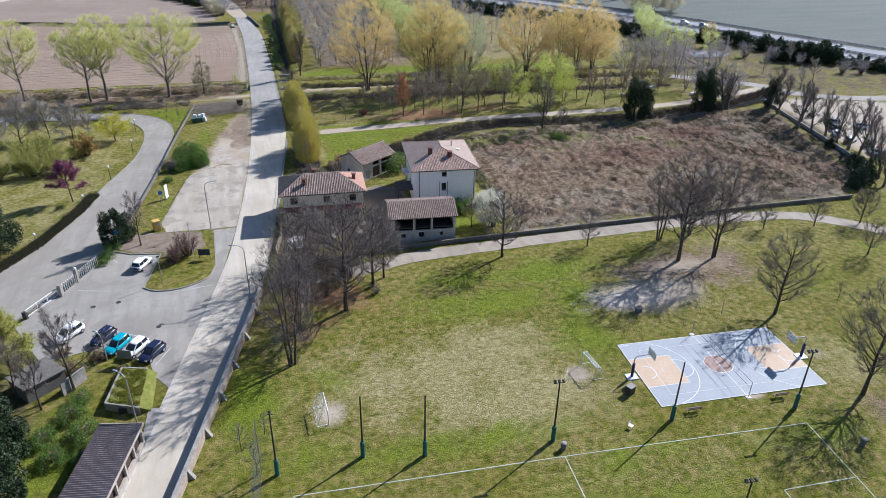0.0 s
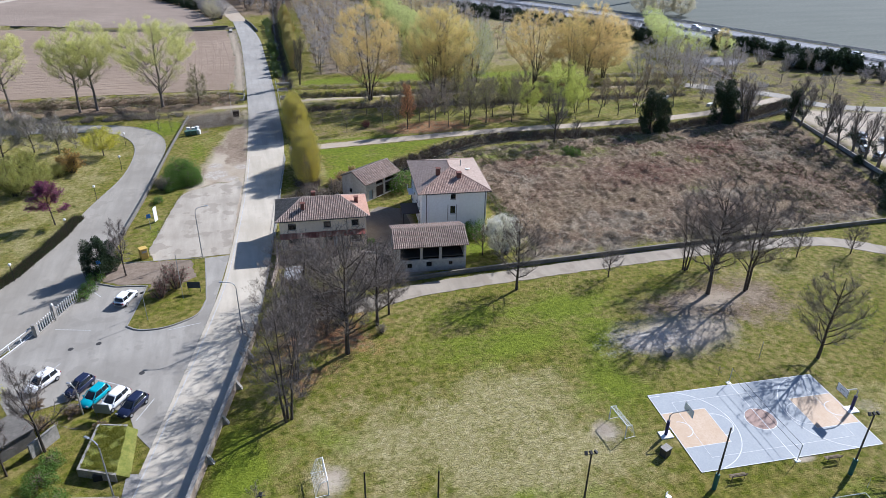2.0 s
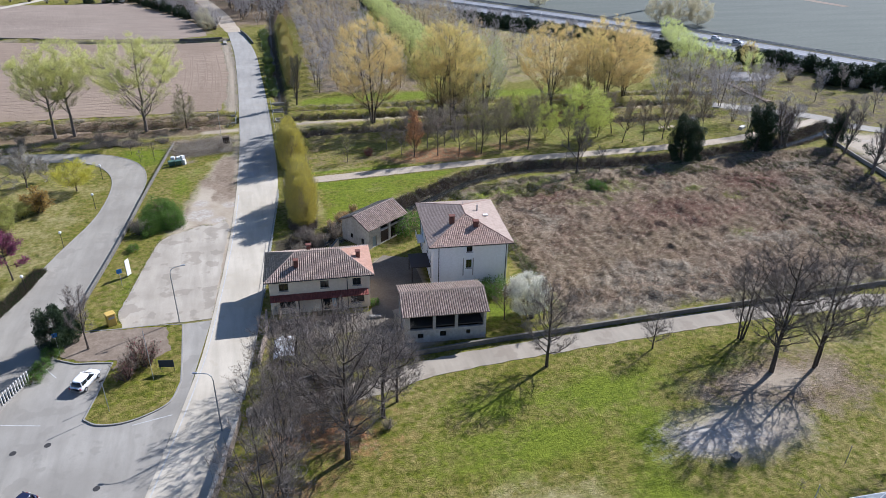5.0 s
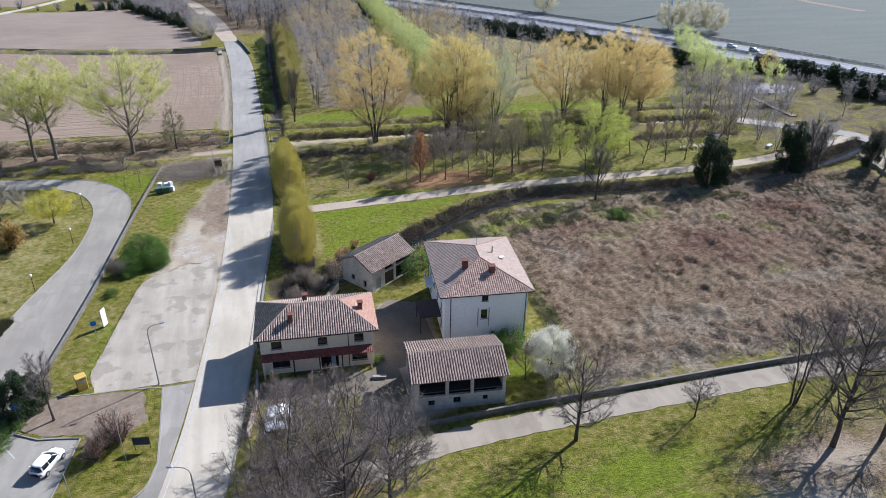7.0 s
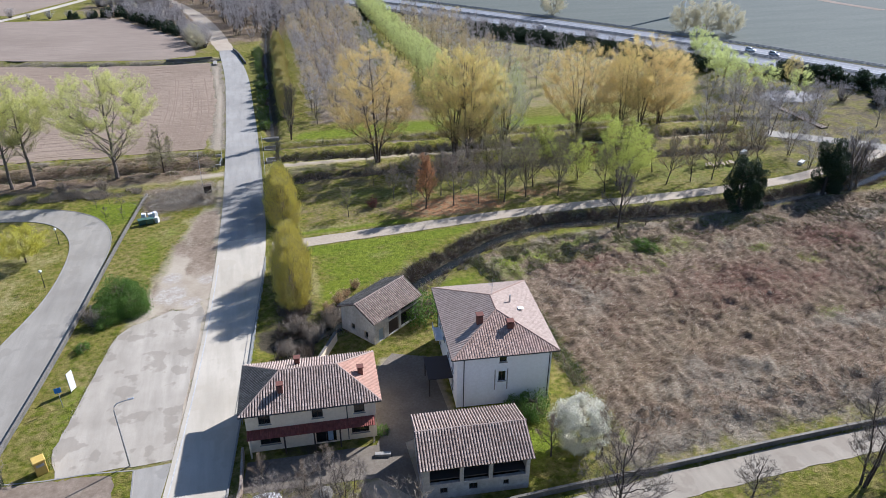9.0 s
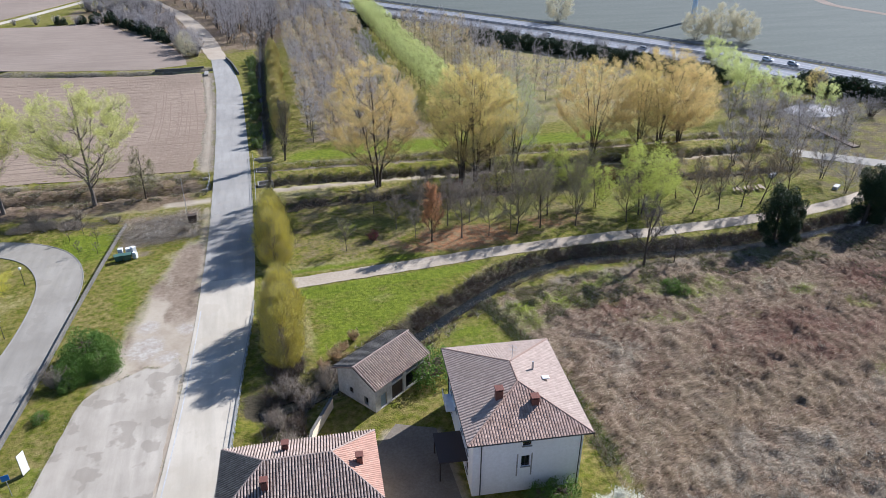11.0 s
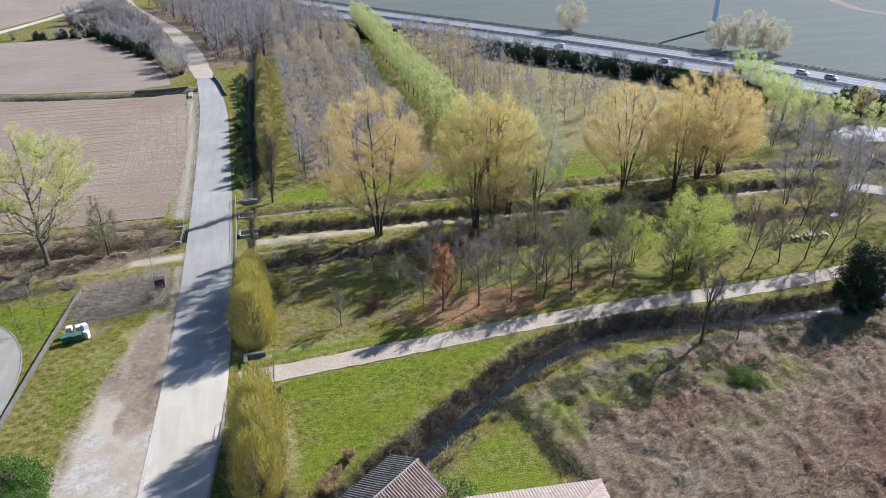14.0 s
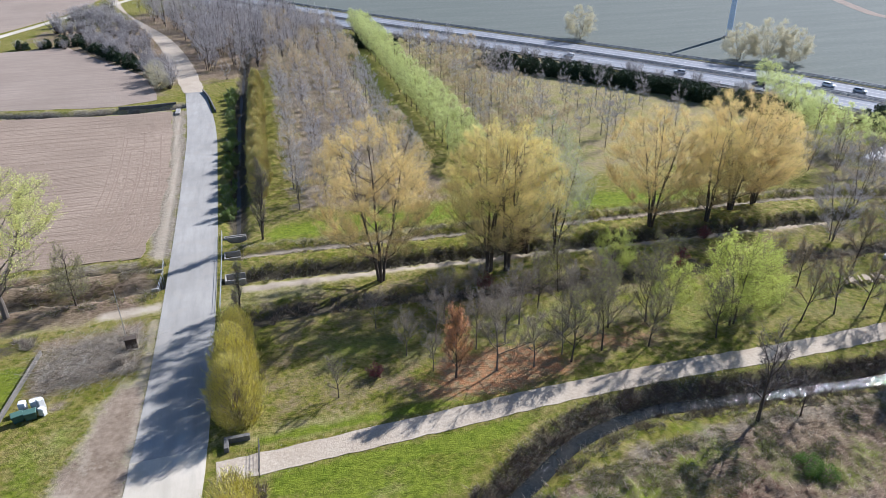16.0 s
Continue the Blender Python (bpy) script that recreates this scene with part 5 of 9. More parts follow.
class Bag:
    """Collects faces of twigs and leaves, by material slot, for one mesh."""

    def __init__(self):
        self.v, self.f, self.s, self.n = [], [], [], 0

    def add(self, verts, faces, slot):
        self.v.append(verts)
        self.f += (faces + self.n).tolist()
        self.s += [slot] * len(faces)
        self.n += len(verts)

    def tube(self, pts, radii, sides, slot):
        pts = np.asarray(pts, float)
        d = np.gradient(pts, axis=0)
        d /= np.linalg.norm(d, axis=1)[:, None] + 1e-9
        ref = np.where(np.abs(d[:, 2:3]) < 0.9, [[0, 0, 1.0]], [[1.0, 0, 0]])
        u = np.cross(d, ref)
        u /= np.linalg.norm(u, axis=1)[:, None] + 1e-9
        w = np.cross(d, u)
        a = 2 * np.pi * np.arange(sides) / sides
        ring = np.cos(a)[None, :, None] * u[:, None] + np.sin(a)[None, :, None] * w[:, None]
        verts = (pts[:, None] + np.asarray(radii)[:, None, None] * ring).reshape(-1, 3)
        k, j = np.meshgrid(np.arange(len(pts) - 1), np.arange(sides), indexing="ij")
        k, j = k.ravel() * sides, j.ravel()
        n = (j + 1) % sides
        self.add(verts, np.stack([k + j, k + n, k + sides + n, k + sides + j], 1), slot)

    def spikes(self, base, way, r, slot):
        """Three-sided twigs that taper to a point."""
        n = len(base)
        d = way / (np.linalg.norm(way, axis=1)[:, None] + 1e-9)
        ref = np.where(np.abs(d[:, 2:3]) < 0.9, [[0, 0, 1.0]], [[1.0, 0, 0]])
        u = np.cross(d, ref)
        u /= np.linalg.norm(u, axis=1)[:, None] + 1e-9
        w = np.cross(d, u)
        verts = np.empty((n, 4, 3))
        for k in range(3):
            a = 2 * np.pi * k / 3
            verts[:, k] = base + np.reshape(r, (-1, 1)) * (np.cos(a) * u + np.sin(a) * w)
        verts[:, 3] = base + way
        b = 4 * np.arange(n)
        f = np.concatenate([np.stack([b + i, b + (i + 1) % 3, b + 3], 1) for i in range(3)])
        self.add(verts.reshape(-1, 3), f, slot)

    def leaves(self, at, size, rng, slot, droop=0.0):
        """Small folded leaf clumps, each a bent pair of facets."""
        n = len(at)
        d = rng.normal(size=(n, 3))
        d[:, 2] -= droop
        d /= np.linalg.norm(d, axis=1)[:, None]
        u = np.cross(d, rng.normal(size=(n, 3)))
        u /= np.linalg.norm(u, axis=1)[:, None] + 1e-9
        w = np.cross(d, u)
        s = (size * rng.uniform(0.6, 1.3, n))[:, None]
        verts = np.stack([at - d * s * 0.5, at + u * s * 0.36 + w * s * 0.14, at + d * s * 0.6, at - u * s * 0.36 + w * s * 0.14], 1)
        b = 4 * np.arange(n)
        self.add(verts.reshape(-1, 3), np.concatenate([np.stack([b, b + 1, b + 2], 1), np.stack([b, b + 2, b + 3], 1)]), slot)

    def mesh(self, name, materials):
        me = bpy.data.meshes.new(name)
        v = np.concatenate(self.v)
        me.from_pydata(v.tolist(), [], self.f)
        for m in materials:
            me.materials.append(m)
        me.polygons.foreach_set("material_index", np.array(self.s, np.int32))
        me.update()
        return me


def unit(v):
    return v / (np.linalg.norm(v, axis=-1, keepdims=True) + 1e-9)


def grown_line(rng, p, d, length, n, bend, lift):
    pts = [np.array(p, float)]
    d = unit(np.array(d, float))
    for _ in range(n):
        d = unit(d + rng.normal(size=3) * bend + np.array([0, 0, lift]))
        pts.append(pts[-1] + d * length / n)
    return np.array(pts)


def tree(seed, H, first=0.25, limbs=9, angles=(25, 55), reach=0.45, subs=6, sub_reach=0.42, twigs=24, twig=0.9, fine=2, girth=0.02, leaf=None, leaves=0, leaf_size=0.28,
         stems=1, bark=None, twig_mat=None, lift=0.05, top=0.78, droop=0.0, tr=0.018, splay=0.12, leaf_low=0.0, rise=0.12, tips=False, shrink=0.42, leaf_high=9.0):
    """Meshes of a trunk with its limbs, and of a crown of twigs and leaves, for a tree H high that stands on the origin."""
    rng = np.random.default_rng(seed)
    wood, crown, hosts = Bag(), Bag(), []
    for s in range(stems):
        lean = rng.normal(size=2) * (splay if stems > 1 else 0.03)
        trunk = grown_line(rng, (lean[0] * 0.6, lean[1] * 0.6, -0.15), (lean[0], lean[1], 1), H * top * (1 if s == 0 else rng.uniform(0.75, 0.95)), 7, 0.045, 0.02)
        r0 = H * girth * (0.75 if stems > 1 else 1)
        radii = np.interp(np.arange(8), [0, 1, 7], [r0 * 1.35, r0, r0 * 0.22])
        wood.tube(trunk, radii, 6, 0)
        hosts.append((trunk[5:], H * 0.12))
        count = max(3, limbs // stems)
        for k in range(count):
            u = (k + rng.uniform(0.1, 0.9)) / count
            f = first + (1 - first) * u * 0.93
            i = min(6, int(f * 7))
            p = trunk[i] + (trunk[i + 1] - trunk[i]) * (f * 7 - i)
            a = k * 2.4 + rng.uniform(-0.5, 0.5) + s
            tilt = radians(angles[1] + (angles[0] - angles[1]) * u + rng.uniform(-8, 8))
            d = (math.sin(tilt) * math.cos(a), math.sin(tilt) * math.sin(a), math.cos(tilt))
            length = H * reach * (1 - shrink * u) * rng.uniform(0.75, 1.15)
            line = grown_line(rng, p, d, length, 4, 0.10, lift)
            rr = r0 * (0.5 - 0.28 * u)
            wood.tube(line, np.linspace(rr, rr * 0.25, 5), 5, 0)
            hosts.append((line[2:], length * 0.25))
            for j in range(subs):
                v = (j + rng.uniform(0.2, 0.8)) / subs
                q = 0.22 + 0.78 * v
                i2 = min(3, int(q * 4))
                p2 = line[i2] + (line[i2 + 1] - line[i2]) * (q * 4 - i2)
                d2 = unit(unit(line[i2 + 1] - line[i2]) + rng.normal(size=3) * 0.55 + np.array([0, 0, 0.15 - droop]))
                l2 = length * sub_reach * (1 - 0.35 * v) * rng.uniform(0.7, 1.2)
                sub = grown_line(rng, p2, d2, l2, 3, 0.14, lift * 0.8 - droop)
                wood.tube(sub, np.linspace(rr * 0.36, rr * 0.12, 4), 3, 0)
                hosts.append((sub, l2 * 0.3))
    base, way = [], []
    for line, _ in hosts:
        n = len(line) - 1
        k = rng.integers(0, n, twigs)
        f = rng.uniform(0, 1, (twigs, 1))
        b = line[k] + (line[k + 1] - line[k]) * f
        d = unit(unit(line[k + 1] - line[k]) * 0.8 + rng.normal(size=(twigs, 3)) * 0.6 + np.array([0, 0, rise - droop]))
        base.append(b)
        way.append(d * (twig * rng.uniform(0.45, 1.15, (twigs, 1))))
    base, way = np.concatenate(base), np.concatenate(way)
    crown.spikes(base, way, np.full(len(base), tr), 0)
    b2, w2 = base, way
    for _ in range(fine):
        f = rng.uniform(0.3, 0.95, (len(base), 1))
        b2 = base + way * f
        w2 = unit(unit(way) * 0.7 + rng.normal(size=way.shape) * 0.6 + np.array([0, 0, (rise if tips else 0.1) - droop])) * (twig * 0.55 * rng.uniform(0.5, 1.1, (len(base), 1)))
        crown.spikes(b2, w2, np.full(len(base), tr * (1.5 if tips else 0.7)), 1 if tips else 0)
    if leaf and leaves:
        k = rng.integers(0, len(base), leaves)
        at = base[k] + way[k] * rng.uniform(0.2, 1.1, (leaves, 1)) + rng.normal(size=(leaves, 3)) * twig * 0.25
        at = at[(at[:, 2] > leaf_low * H) & (at[:, 2] < leaf_high * H)]
        crown.leaves(at, leaf_size, rng, 1, droop)
    mats = [twig_mat or M_TWIG, leaf or M_LEAF_OLIVE]
    return wood.mesh("trunk", [bark or M_BARK]), crown.mesh("crown", mats)


def shrub(seed, H, R, stems=14, twigs=40, leaf=None, leaves=1500, leaf_size=0.2, fine=1, twig_mat=None, spread=0.9, tr=0.014):
    """Stems that rise from one root and spread, and a crown of twigs and leaves."""
    rng = np.random.default_rng(seed)
    wood, crown = Bag(), Bag()
    base, way = [], []
    for k in range(stems):
        a, t = k * 2.4 + rng.uniform(-0.4, 0.4), rng.uniform(0.1, spread)
        d = (math.cos(a) * t * R / H, math.sin(a) * t * R / H, 1)
        line = grown_line(rng, (math.cos(a) * 0.15 * R * t, math.sin(a) * 0.15 * R * t, -0.1), d, H * rng.uniform(0.7, 1.02), 4, 0.12, 0.05)
        wood.tube(line, np.linspace(0.02 + 0.012 * H, 0.012, 5), 4, 0)
        i = rng.integers(1, 4, twigs)
        b = line[i] + (line[i + 1] - line[i]) * rng.uniform(0, 1, (twigs, 1))
        base.append(b)
        way.append(unit(rng.normal(size=(twigs, 3)) + np.array([d[0], d[1], 0.5]) * 0.8) * (H * 0.22 * rng.uniform(0.4, 1.1, (twigs, 1))))
    base, way = np.concatenate(base), np.concatenate(way)
    crown.spikes(base, way, np.full(len(base), tr), 0)
    for _ in range(fine):
        b2 = base + way * rng.uniform(0.3, 0.95, (len(base), 1))
        crown.spikes(b2, unit(unit(way) * 0.7 + rng.normal(size=way.shape) * 0.6) * (H * 0.13 * rng.uniform(0.4, 1.1, (len(base), 1))), np.full(len(base), tr * 0.7), 0)
    if leaf and leaves:
        k = rng.integers(0, len(base), leaves)
        crown.leaves(base[k] + way[k] * rng.uniform(0.2, 1.15, (leaves, 1)), leaf_size, rng, 1)
    return wood.mesh("stem", [M_BARK]), crown.mesh("crown", [twig_mat or M_TWIG_BROWN, leaf or M_LEAF_OLIVE])


def evergreen(seed, H, R, leaves=14000, leaf=None, leaf_size=0.25, columns=3, low=0.06):
    """A dense dark crown in uneven upright lobes round a trunk."""
    rng = np.random.default_rng(seed)
    wood, crown = Bag(), Bag()
    wood.tube(grown_line(rng, (0, 0, -0.15), (0, 0, 1), H * 0.85, 5, 0.03, 0.02), np.linspace(0.03 * H, 0.008 * H, 6), 6, 0)
    lobes = []
    for k in range(columns * 9):
        z = rng.uniform(low, 0.92)
        a = rng.uniform(0, 2 * np.pi)
        r = R * (0.30 + 0.62 * math.sin(min(1.0, (1.06 - z) * 1.6) * 1.5)) * rng.uniform(0.5, 0.95)
        lobes.append((r * math.cos(a), r * math.sin(a), z * H, R * rng.uniform(0.22, 0.42)))
    per = leaves // len(lobes)
    for x, y, z, r in lobes:
        d = unit(rng.normal(size=(per, 3)))
        at = np.array([x, y, z]) + d * r * rng.uniform(0.55, 1.05, (per, 1)) * np.array([1, 1, 1.35])
        at = at[at[:, 2] > 0.05]
        crown.leaves(at, leaf_size, rng, 1)
        b = np.zeros((6, 3)) + np.array([x * 0.2, y * 0.2, z * 0.9])
        crown.spikes(b, np.array([x, y, z]) - b + rng.normal(size=(6, 3)) * r * 0.4, np.full(6, 0.04), 0)
    return wood.mesh("trunk", [M_BARK]), crown.mesh("crown", [M_TWIG_BROWN, leaf or M_LEAF_DARK])


def crowned(seed, H, R, low=0.2, limbs=16, fills=200, shoots=24, shoot=1.4, leaf=None, leaves=12000, leaf_size=0.2, stems=1, girth=0.012, wide=0.55, blunt=0.5, leaf_from=0.3, rise=0.9, tr=0.018, fine=1,
            bark=None, twig_mat=None, spread=0.3, inner=0.15):
    """A trunk whose limbs rise into a rounded crown of radius R. Branches grow from the limbs to all parts of the crown and carry upright shoots and small leaves."""
    rng = np.random.default_rng(seed)
    wood, crown = Bag(), Bag()
    power = math.log(0.5) / math.log(wide)

    def girdle(z):
        u = np.clip((z / H - low) / (1 - low), 0.001, 0.999)
        return R * np.sin(np.pi * u ** power) ** blunt

    spine, r0 = [], H * girth * (0.7 if stems > 1 else 1)
    for s in range(stems):
        a0 = 2 * np.pi * s / stems + rng.uniform(-0.4, 0.4)
        lean = R * spread if stems > 1 else 0.04 * R
        foot = np.array([math.cos(a0), math.sin(a0), 0]) * (0.35 if stems > 1 else 0)
        tip = np.array([math.cos(a0) * lean, math.sin(a0) * lean, H * rng.uniform(0.84, 0.92)])
        f = np.linspace(0, 1, 9)[:, None]
        trunk = foot + (tip - foot) * np.concatenate([f ** 1.3, f ** 1.3, f], 1) + rng.normal(size=(9, 3)) * H * 0.006 * np.minimum(f * 3, 1)
        trunk[0, 2] = -0.2
        wood.tube(trunk, np.interp(np.arange(9), [0, 1, 8], [r0 * 1.3, r0, r0 * 0.12]), 7, 0)
        spine.append(np.concatenate([trunk[4:], (trunk[4:-1] + trunk[5:]) / 2]))
        count = max(3, limbs // stems)
        for k in range(count):
            u = 0.10 + 0.80 * ((k + rng.uniform(0, 1)) / count) ** 0.8
            zt = H * (low + (1 - low) * u)
            a = a0 + k * 2.4 + rng.uniform(-0.5, 0.5) if stems == 1 else a0 + rng.uniform(-1.9, 1.9)
            rad = girdle(zt) * rng.uniform(0.45, 0.8)
            end = np.array([math.cos(a) * rad, math.sin(a) * rad, zt])
            z0 = float(np.clip(zt - rad * rng.uniform(0.8, 1.3), low * 0.8 * H, 0.7 * H))
            p = np.array([np.interp(z0, trunk[:, 2], trunk[:, i]) for i in range(3)])
            c = p + (end - p) * np.array([0.6, 0.6, 0.4])
            t = np.linspace(0, 1, 7)[:, None]
            line = (1 - t) ** 2 * p + 2 * t * (1 - t) * c + t ** 2 * end + rng.normal(size=(7, 3)) * 0.018 * R * t
            rr = r0 * (0.5 - 0.25 * u)
            wood.tube(line, np.linspace(rr, rr * 0.2, 7), 5, 0)
            spine.append(line[2:])
    spine = np.concatenate(spine)
    zs = np.linspace(low * H + 0.02 * H, H * 0.985, 60)
    share = np.cumsum(girdle(zs) ** 2)
    z = np.interp(rng.uniform(0, share[-1], fills), share, zs)
    a, q = rng.uniform(0, 2 * np.pi, fills), np.sqrt(rng.uniform(inner, 0.96, fills))
    goals = np.column_stack([np.cos(a) * q * girdle(z), np.sin(a) * q * girdle(z), z])
    base, way = [], []
    for goal in goals:
        d = goal - spine
        cost = np.linalg.norm(d, axis=1) + 3.0 * np.clip(np.hypot(d[:, 0], d[:, 1]) * 0.5 - d[:, 2], 0, None)
        p = spine[int(np.argmin(cost))]
        c = p + (goal - p) * np.array([0.6, 0.6, 0.38]) + rng.normal(size=3) * 0.25
        t = np.linspace(0, 1, 5)[:, None]
        line = (1 - t) ** 2 * p + 2 * t * (1 - t) * c + t ** 2 * goal
        wood.tube(line, np.linspace(r0 * 0.13, r0 * 0.035, 5), 3, 0)
        f = rng.uniform(1.2, 4, shoots)
        i = np.minimum(f.astype(int), 3)
        base.append(line[i] + (line[i + 1] - line[i]) * (f - i)[:, None])
        way.append(unit(unit(goal - p) * 0.4 + rng.normal(size=(shoots, 3)) * 0.55 + np.array([0, 0, rise * 0.7])) * shoot * rng.uniform(0.35, 1.1, (shoots, 1)))
    base, way = np.concatenate(base), np.concatenate(way)
    end = base + way
    over = np.hypot(end[:, 0], end[:, 1]) > girdle(end[:, 2]) * rng.uniform(0.98, 1.12, len(end))
    way[over] *= 0.5
    crown.spikes(base, way, np.full(len(base), tr), 0)
    for _ in range(fine):
        b2 = base + way * rng.uniform(0.25, 0.9, (len(base), 1))
        crown.spikes(b2, unit(unit(way) * 0.8 + rng.normal(size=way.shape) * 0.5 + np.array([0, 0, 0.25 * rise])) * (shoot * 0.5 * rng.uniform(0.4, 1.1, (len(base), 1))), np.full(len(base), tr * 0.75), 0)
    if leaf and leaves:
        k = rng.integers(0, len(base), leaves)
        at = base[k] + way[k] * rng.uniform(0.2, 1.15, (leaves, 1)) + rng.normal(size=(leaves, 3)) * 0.22
        chance = np.clip((at[:, 2] / H - leaf_from) / 0.25, 0.12, 1) * np.clip(0.25 + 0.9 * np.hypot(at[:, 0], at[:, 1]) / (girdle(at[:, 2]) + 0.1) + 0.5 * (at[:, 2] > 0.82 * H), 0, 1)
        crown.leaves(at[rng.uniform(0, 1, leaves) < chance], leaf_size, rng, 1)
    return wood.mesh("trunk", [bark or M_BARK]), crown.mesh("crown", [twig_mat or M_TWIG, leaf or M_LEAF_OLIVE])


def plume_column(seed, H, R, plumes=150, shoots=38, leaf=None, twig_mat=None, wide=0.32, shoot=0.75, tr=0.026, leaves=6000, leaf_size=0.13):
    """A dense egg-shaped tree of upright plumes that reaches down to the ground."""
    rng = np.random.default_rng(seed)
    wood, crown = Bag(), Bag()
    power = math.log(0.5) / math.log(wide)
    base, way = [], []
    for k in range(plumes):
        u = 0.05 + 0.93 * ((k + rng.uniform(0, 1)) / plumes) ** 1.15
        a = k * 2.4 + rng.uniform(-0.4, 0.4)
        r = R * math.sin(math.pi * (0.08 + 0.88 * u) ** power) ** 0.75 * rng.uniform(0.6, 1.0)
        top = np.array([r * math.cos(a), r * math.sin(a), u * H + 0.3])
        length = H * 0.19 * rng.uniform(0.7, 1.2)
        foot = np.array([top[0] * 0.72, top[1] * 0.72, max(0.05, top[2] - length)])
        mid = (foot + top) / 2 + np.array([top[0], top[1], 0]) * 0.05
        if k % 3 == 0:
            crown.tube([np.array([0, 0, max(0, foot[2] - 0.3 * H)]), foot, mid], [0.06, 0.04, 0.02], 4, 0)
        t = rng.uniform(0, 1, (shoots, 1))
        base.append(foot + (top - foot) * t + rng.normal(size=(shoots, 3)) * 0.24 * R * 0.33)
        way.append(unit(unit(top - foot) + rng.normal(size=(shoots, 3)) * 0.26) * shoot * rng.uniform(0.5, 1.2, (shoots, 1)))
    wood.tube(grown_line(rng, (0, 0, -0.15), (0, 0, 1), H * 0.9, 5, 0.02, 0.02), np.linspace(0.016 * H, 0.02, 6), 6, 0)
    base, way = np.concatenate(base), np.concatenate(way)
    pick = rng.uniform(0, 1, len(base)) < 0.3
    crown.spikes(base[pick], way[pick], np.full(pick.sum(), tr), 0)
    crown.spikes(base[~pick], way[~pick], np.full((~pick).sum(), tr * 1.2), 1)
    k = rng.integers(0, len(base), leaves)
    crown.leaves(base[k] + way[k] * rng.uniform(0.4, 1.1, (leaves, 1)), leaf_size, rng, 1)
    return wood.mesh("trunk", [M_BARK]), crown.mesh("crown", [twig_mat or M_TWIG_BUFF, leaf])


def plant(name, meshes, label, category, spots, group=""):
    """Sets out one plant at its first spot (x, y, scale, turn) and copies at the others."""
    first = None
    for x, y, s, r in spots:
        m = pose(x, y, ground_z(x, y) - 0.02, 0, 0, r) @ Matrix.Diagonal((s, s, s, 1))
        if first is None:
            first = thing(name, label, category, group=group)
            for me in meshes:
                part(me.name.split(".")[0], me, None, first)
            first.matrix_basis = m
        else:
            c = copy_thing(first, Matrix())
            c.matrix_basis = m
    return first


def ground_z(x, y):
    i, j = int(np.clip(np.searchsorted(GX, x) - 1, 0, nx - 2)), int(np.clip(np.searchsorted(GY, y) - 1, 0, ny - 2))
    u, v = (x - GX[i]) / (GX[i + 1] - GX[i]), (y - GY[j]) / (GY[j + 1] - GY[j])
    z = GZ.reshape(ny, nx)
    return float((z[j, i] * (1 - u) + z[j, i + 1] * u) * (1 - v) + (z[j + 1, i] * (1 - u) + z[j + 1, i + 1] * u) * v)


rt = random.Random(5)
turn = lambda: rt.uniform(0, 360)  # noqa: E731

# big bare trees of the meadow
A = crowned(11, 19.2, 7.0, 0.16, 30, 250, 19, 1.35, None, 0, girth=0.0145, wide=0.6, blunt=0.5, tr=0.0145, rise=0.7, inner=0.1)
B = crowned(12, 18.6, 6.8, 0.18, 28, 240, 19, 1.35, None, 0, stems=2, girth=0.0145, wide=0.62, blunt=0.5, tr=0.0145, rise=0.8, inner=0.1, spread=0.35)
C = crowned(13, 14.8, 5.2, 0.2, 22, 190, 18, 1.15, None, 0, girth=0.015, wide=0.5, blunt=0.5, tr=0.013, rise=0.5, inner=0.1)
D = crowned(14, 17.0, 4.8, 0.1, 27, 210, 18, 1.15, None, 0, stems=3, girth=0.0125, wide=0.58, blunt=0.5, tr=0.014, rise=0.8, inner=0.1, spread=0.45)
plant("bare_tree", A, "tall leafless grey tree standing in the meadow", "tree", [(1.5, 88, 1.0, 20), (58, 89, 1.03, 140), (61.0, 52.8, 0.83, 80)], "meadow trees")
plant("bare_tree", B, "tall leafless tree with upswept limbs in the meadow", "tree", [(64.5, 88.4, 0.98, 40), (-3.6, 99.5, 0.72, 200)], "meadow trees")
plant("bare_tree", C, "broad leafless tree with a rounded twiggy crown", "tree", [(6.6, 93.5, 1.0, 10), (29.5, 97.6, 0.92, 120), (62.7, 71, 0.95, 250), (8.8, 95.8, 0.7, 70), (80.2, 95.5, 0.4, 20), (90.4, 94.2, 0.44, 130), (99.8, 93, 0.52, 240), (91.4, 82.6, 0.5, 60), (45.3, 97.5, 0.46, 10)], "meadow trees")
plant("bare_tree", D, "leafless many-stemmed tree beside the wall", "tree", [(-7.2, 77, 1.05, 0), (-5.5, 84.5, 0.8, 80), (58.8, 96.4, 0.86, 130), (65.3, 97, 0.75, 220), (-4.5, 92.5, 0.7, 300), (-2.2, 104.5, 0.62, 30), (4.5, 105.3, 0.6, 90)], "meadow trees")
SMALL = tree(15, 6, 0.3, 8, (25, 55), 0.42, 4, 0.42, 12, 0.5, 1, 0.012, tr=0.012)
plant("bare_tree", SMALL, "small leafless sapling on the grass", "tree", [(74.5, 71.5, 0.6, 10), (82, 63, 0.9, 40), (-12.5, 59, 0.8, 60), (-14, 63, 0.7, 200), (-11.4, 65, 0.55, 100), (47, 71, 0.3, 0)], "saplings")
plant("bare_tree", SMALL, "small leafless fruit tree on the green plot", "tree", [(-29.5, 189, 0.5, 15), (-27.2, 193, 0.6, 75), (-32, 194.5, 0.55, 135), (-26.4, 188.2, 0.45, 210), (-30, 197, 0.5, 300)], "plot trees")
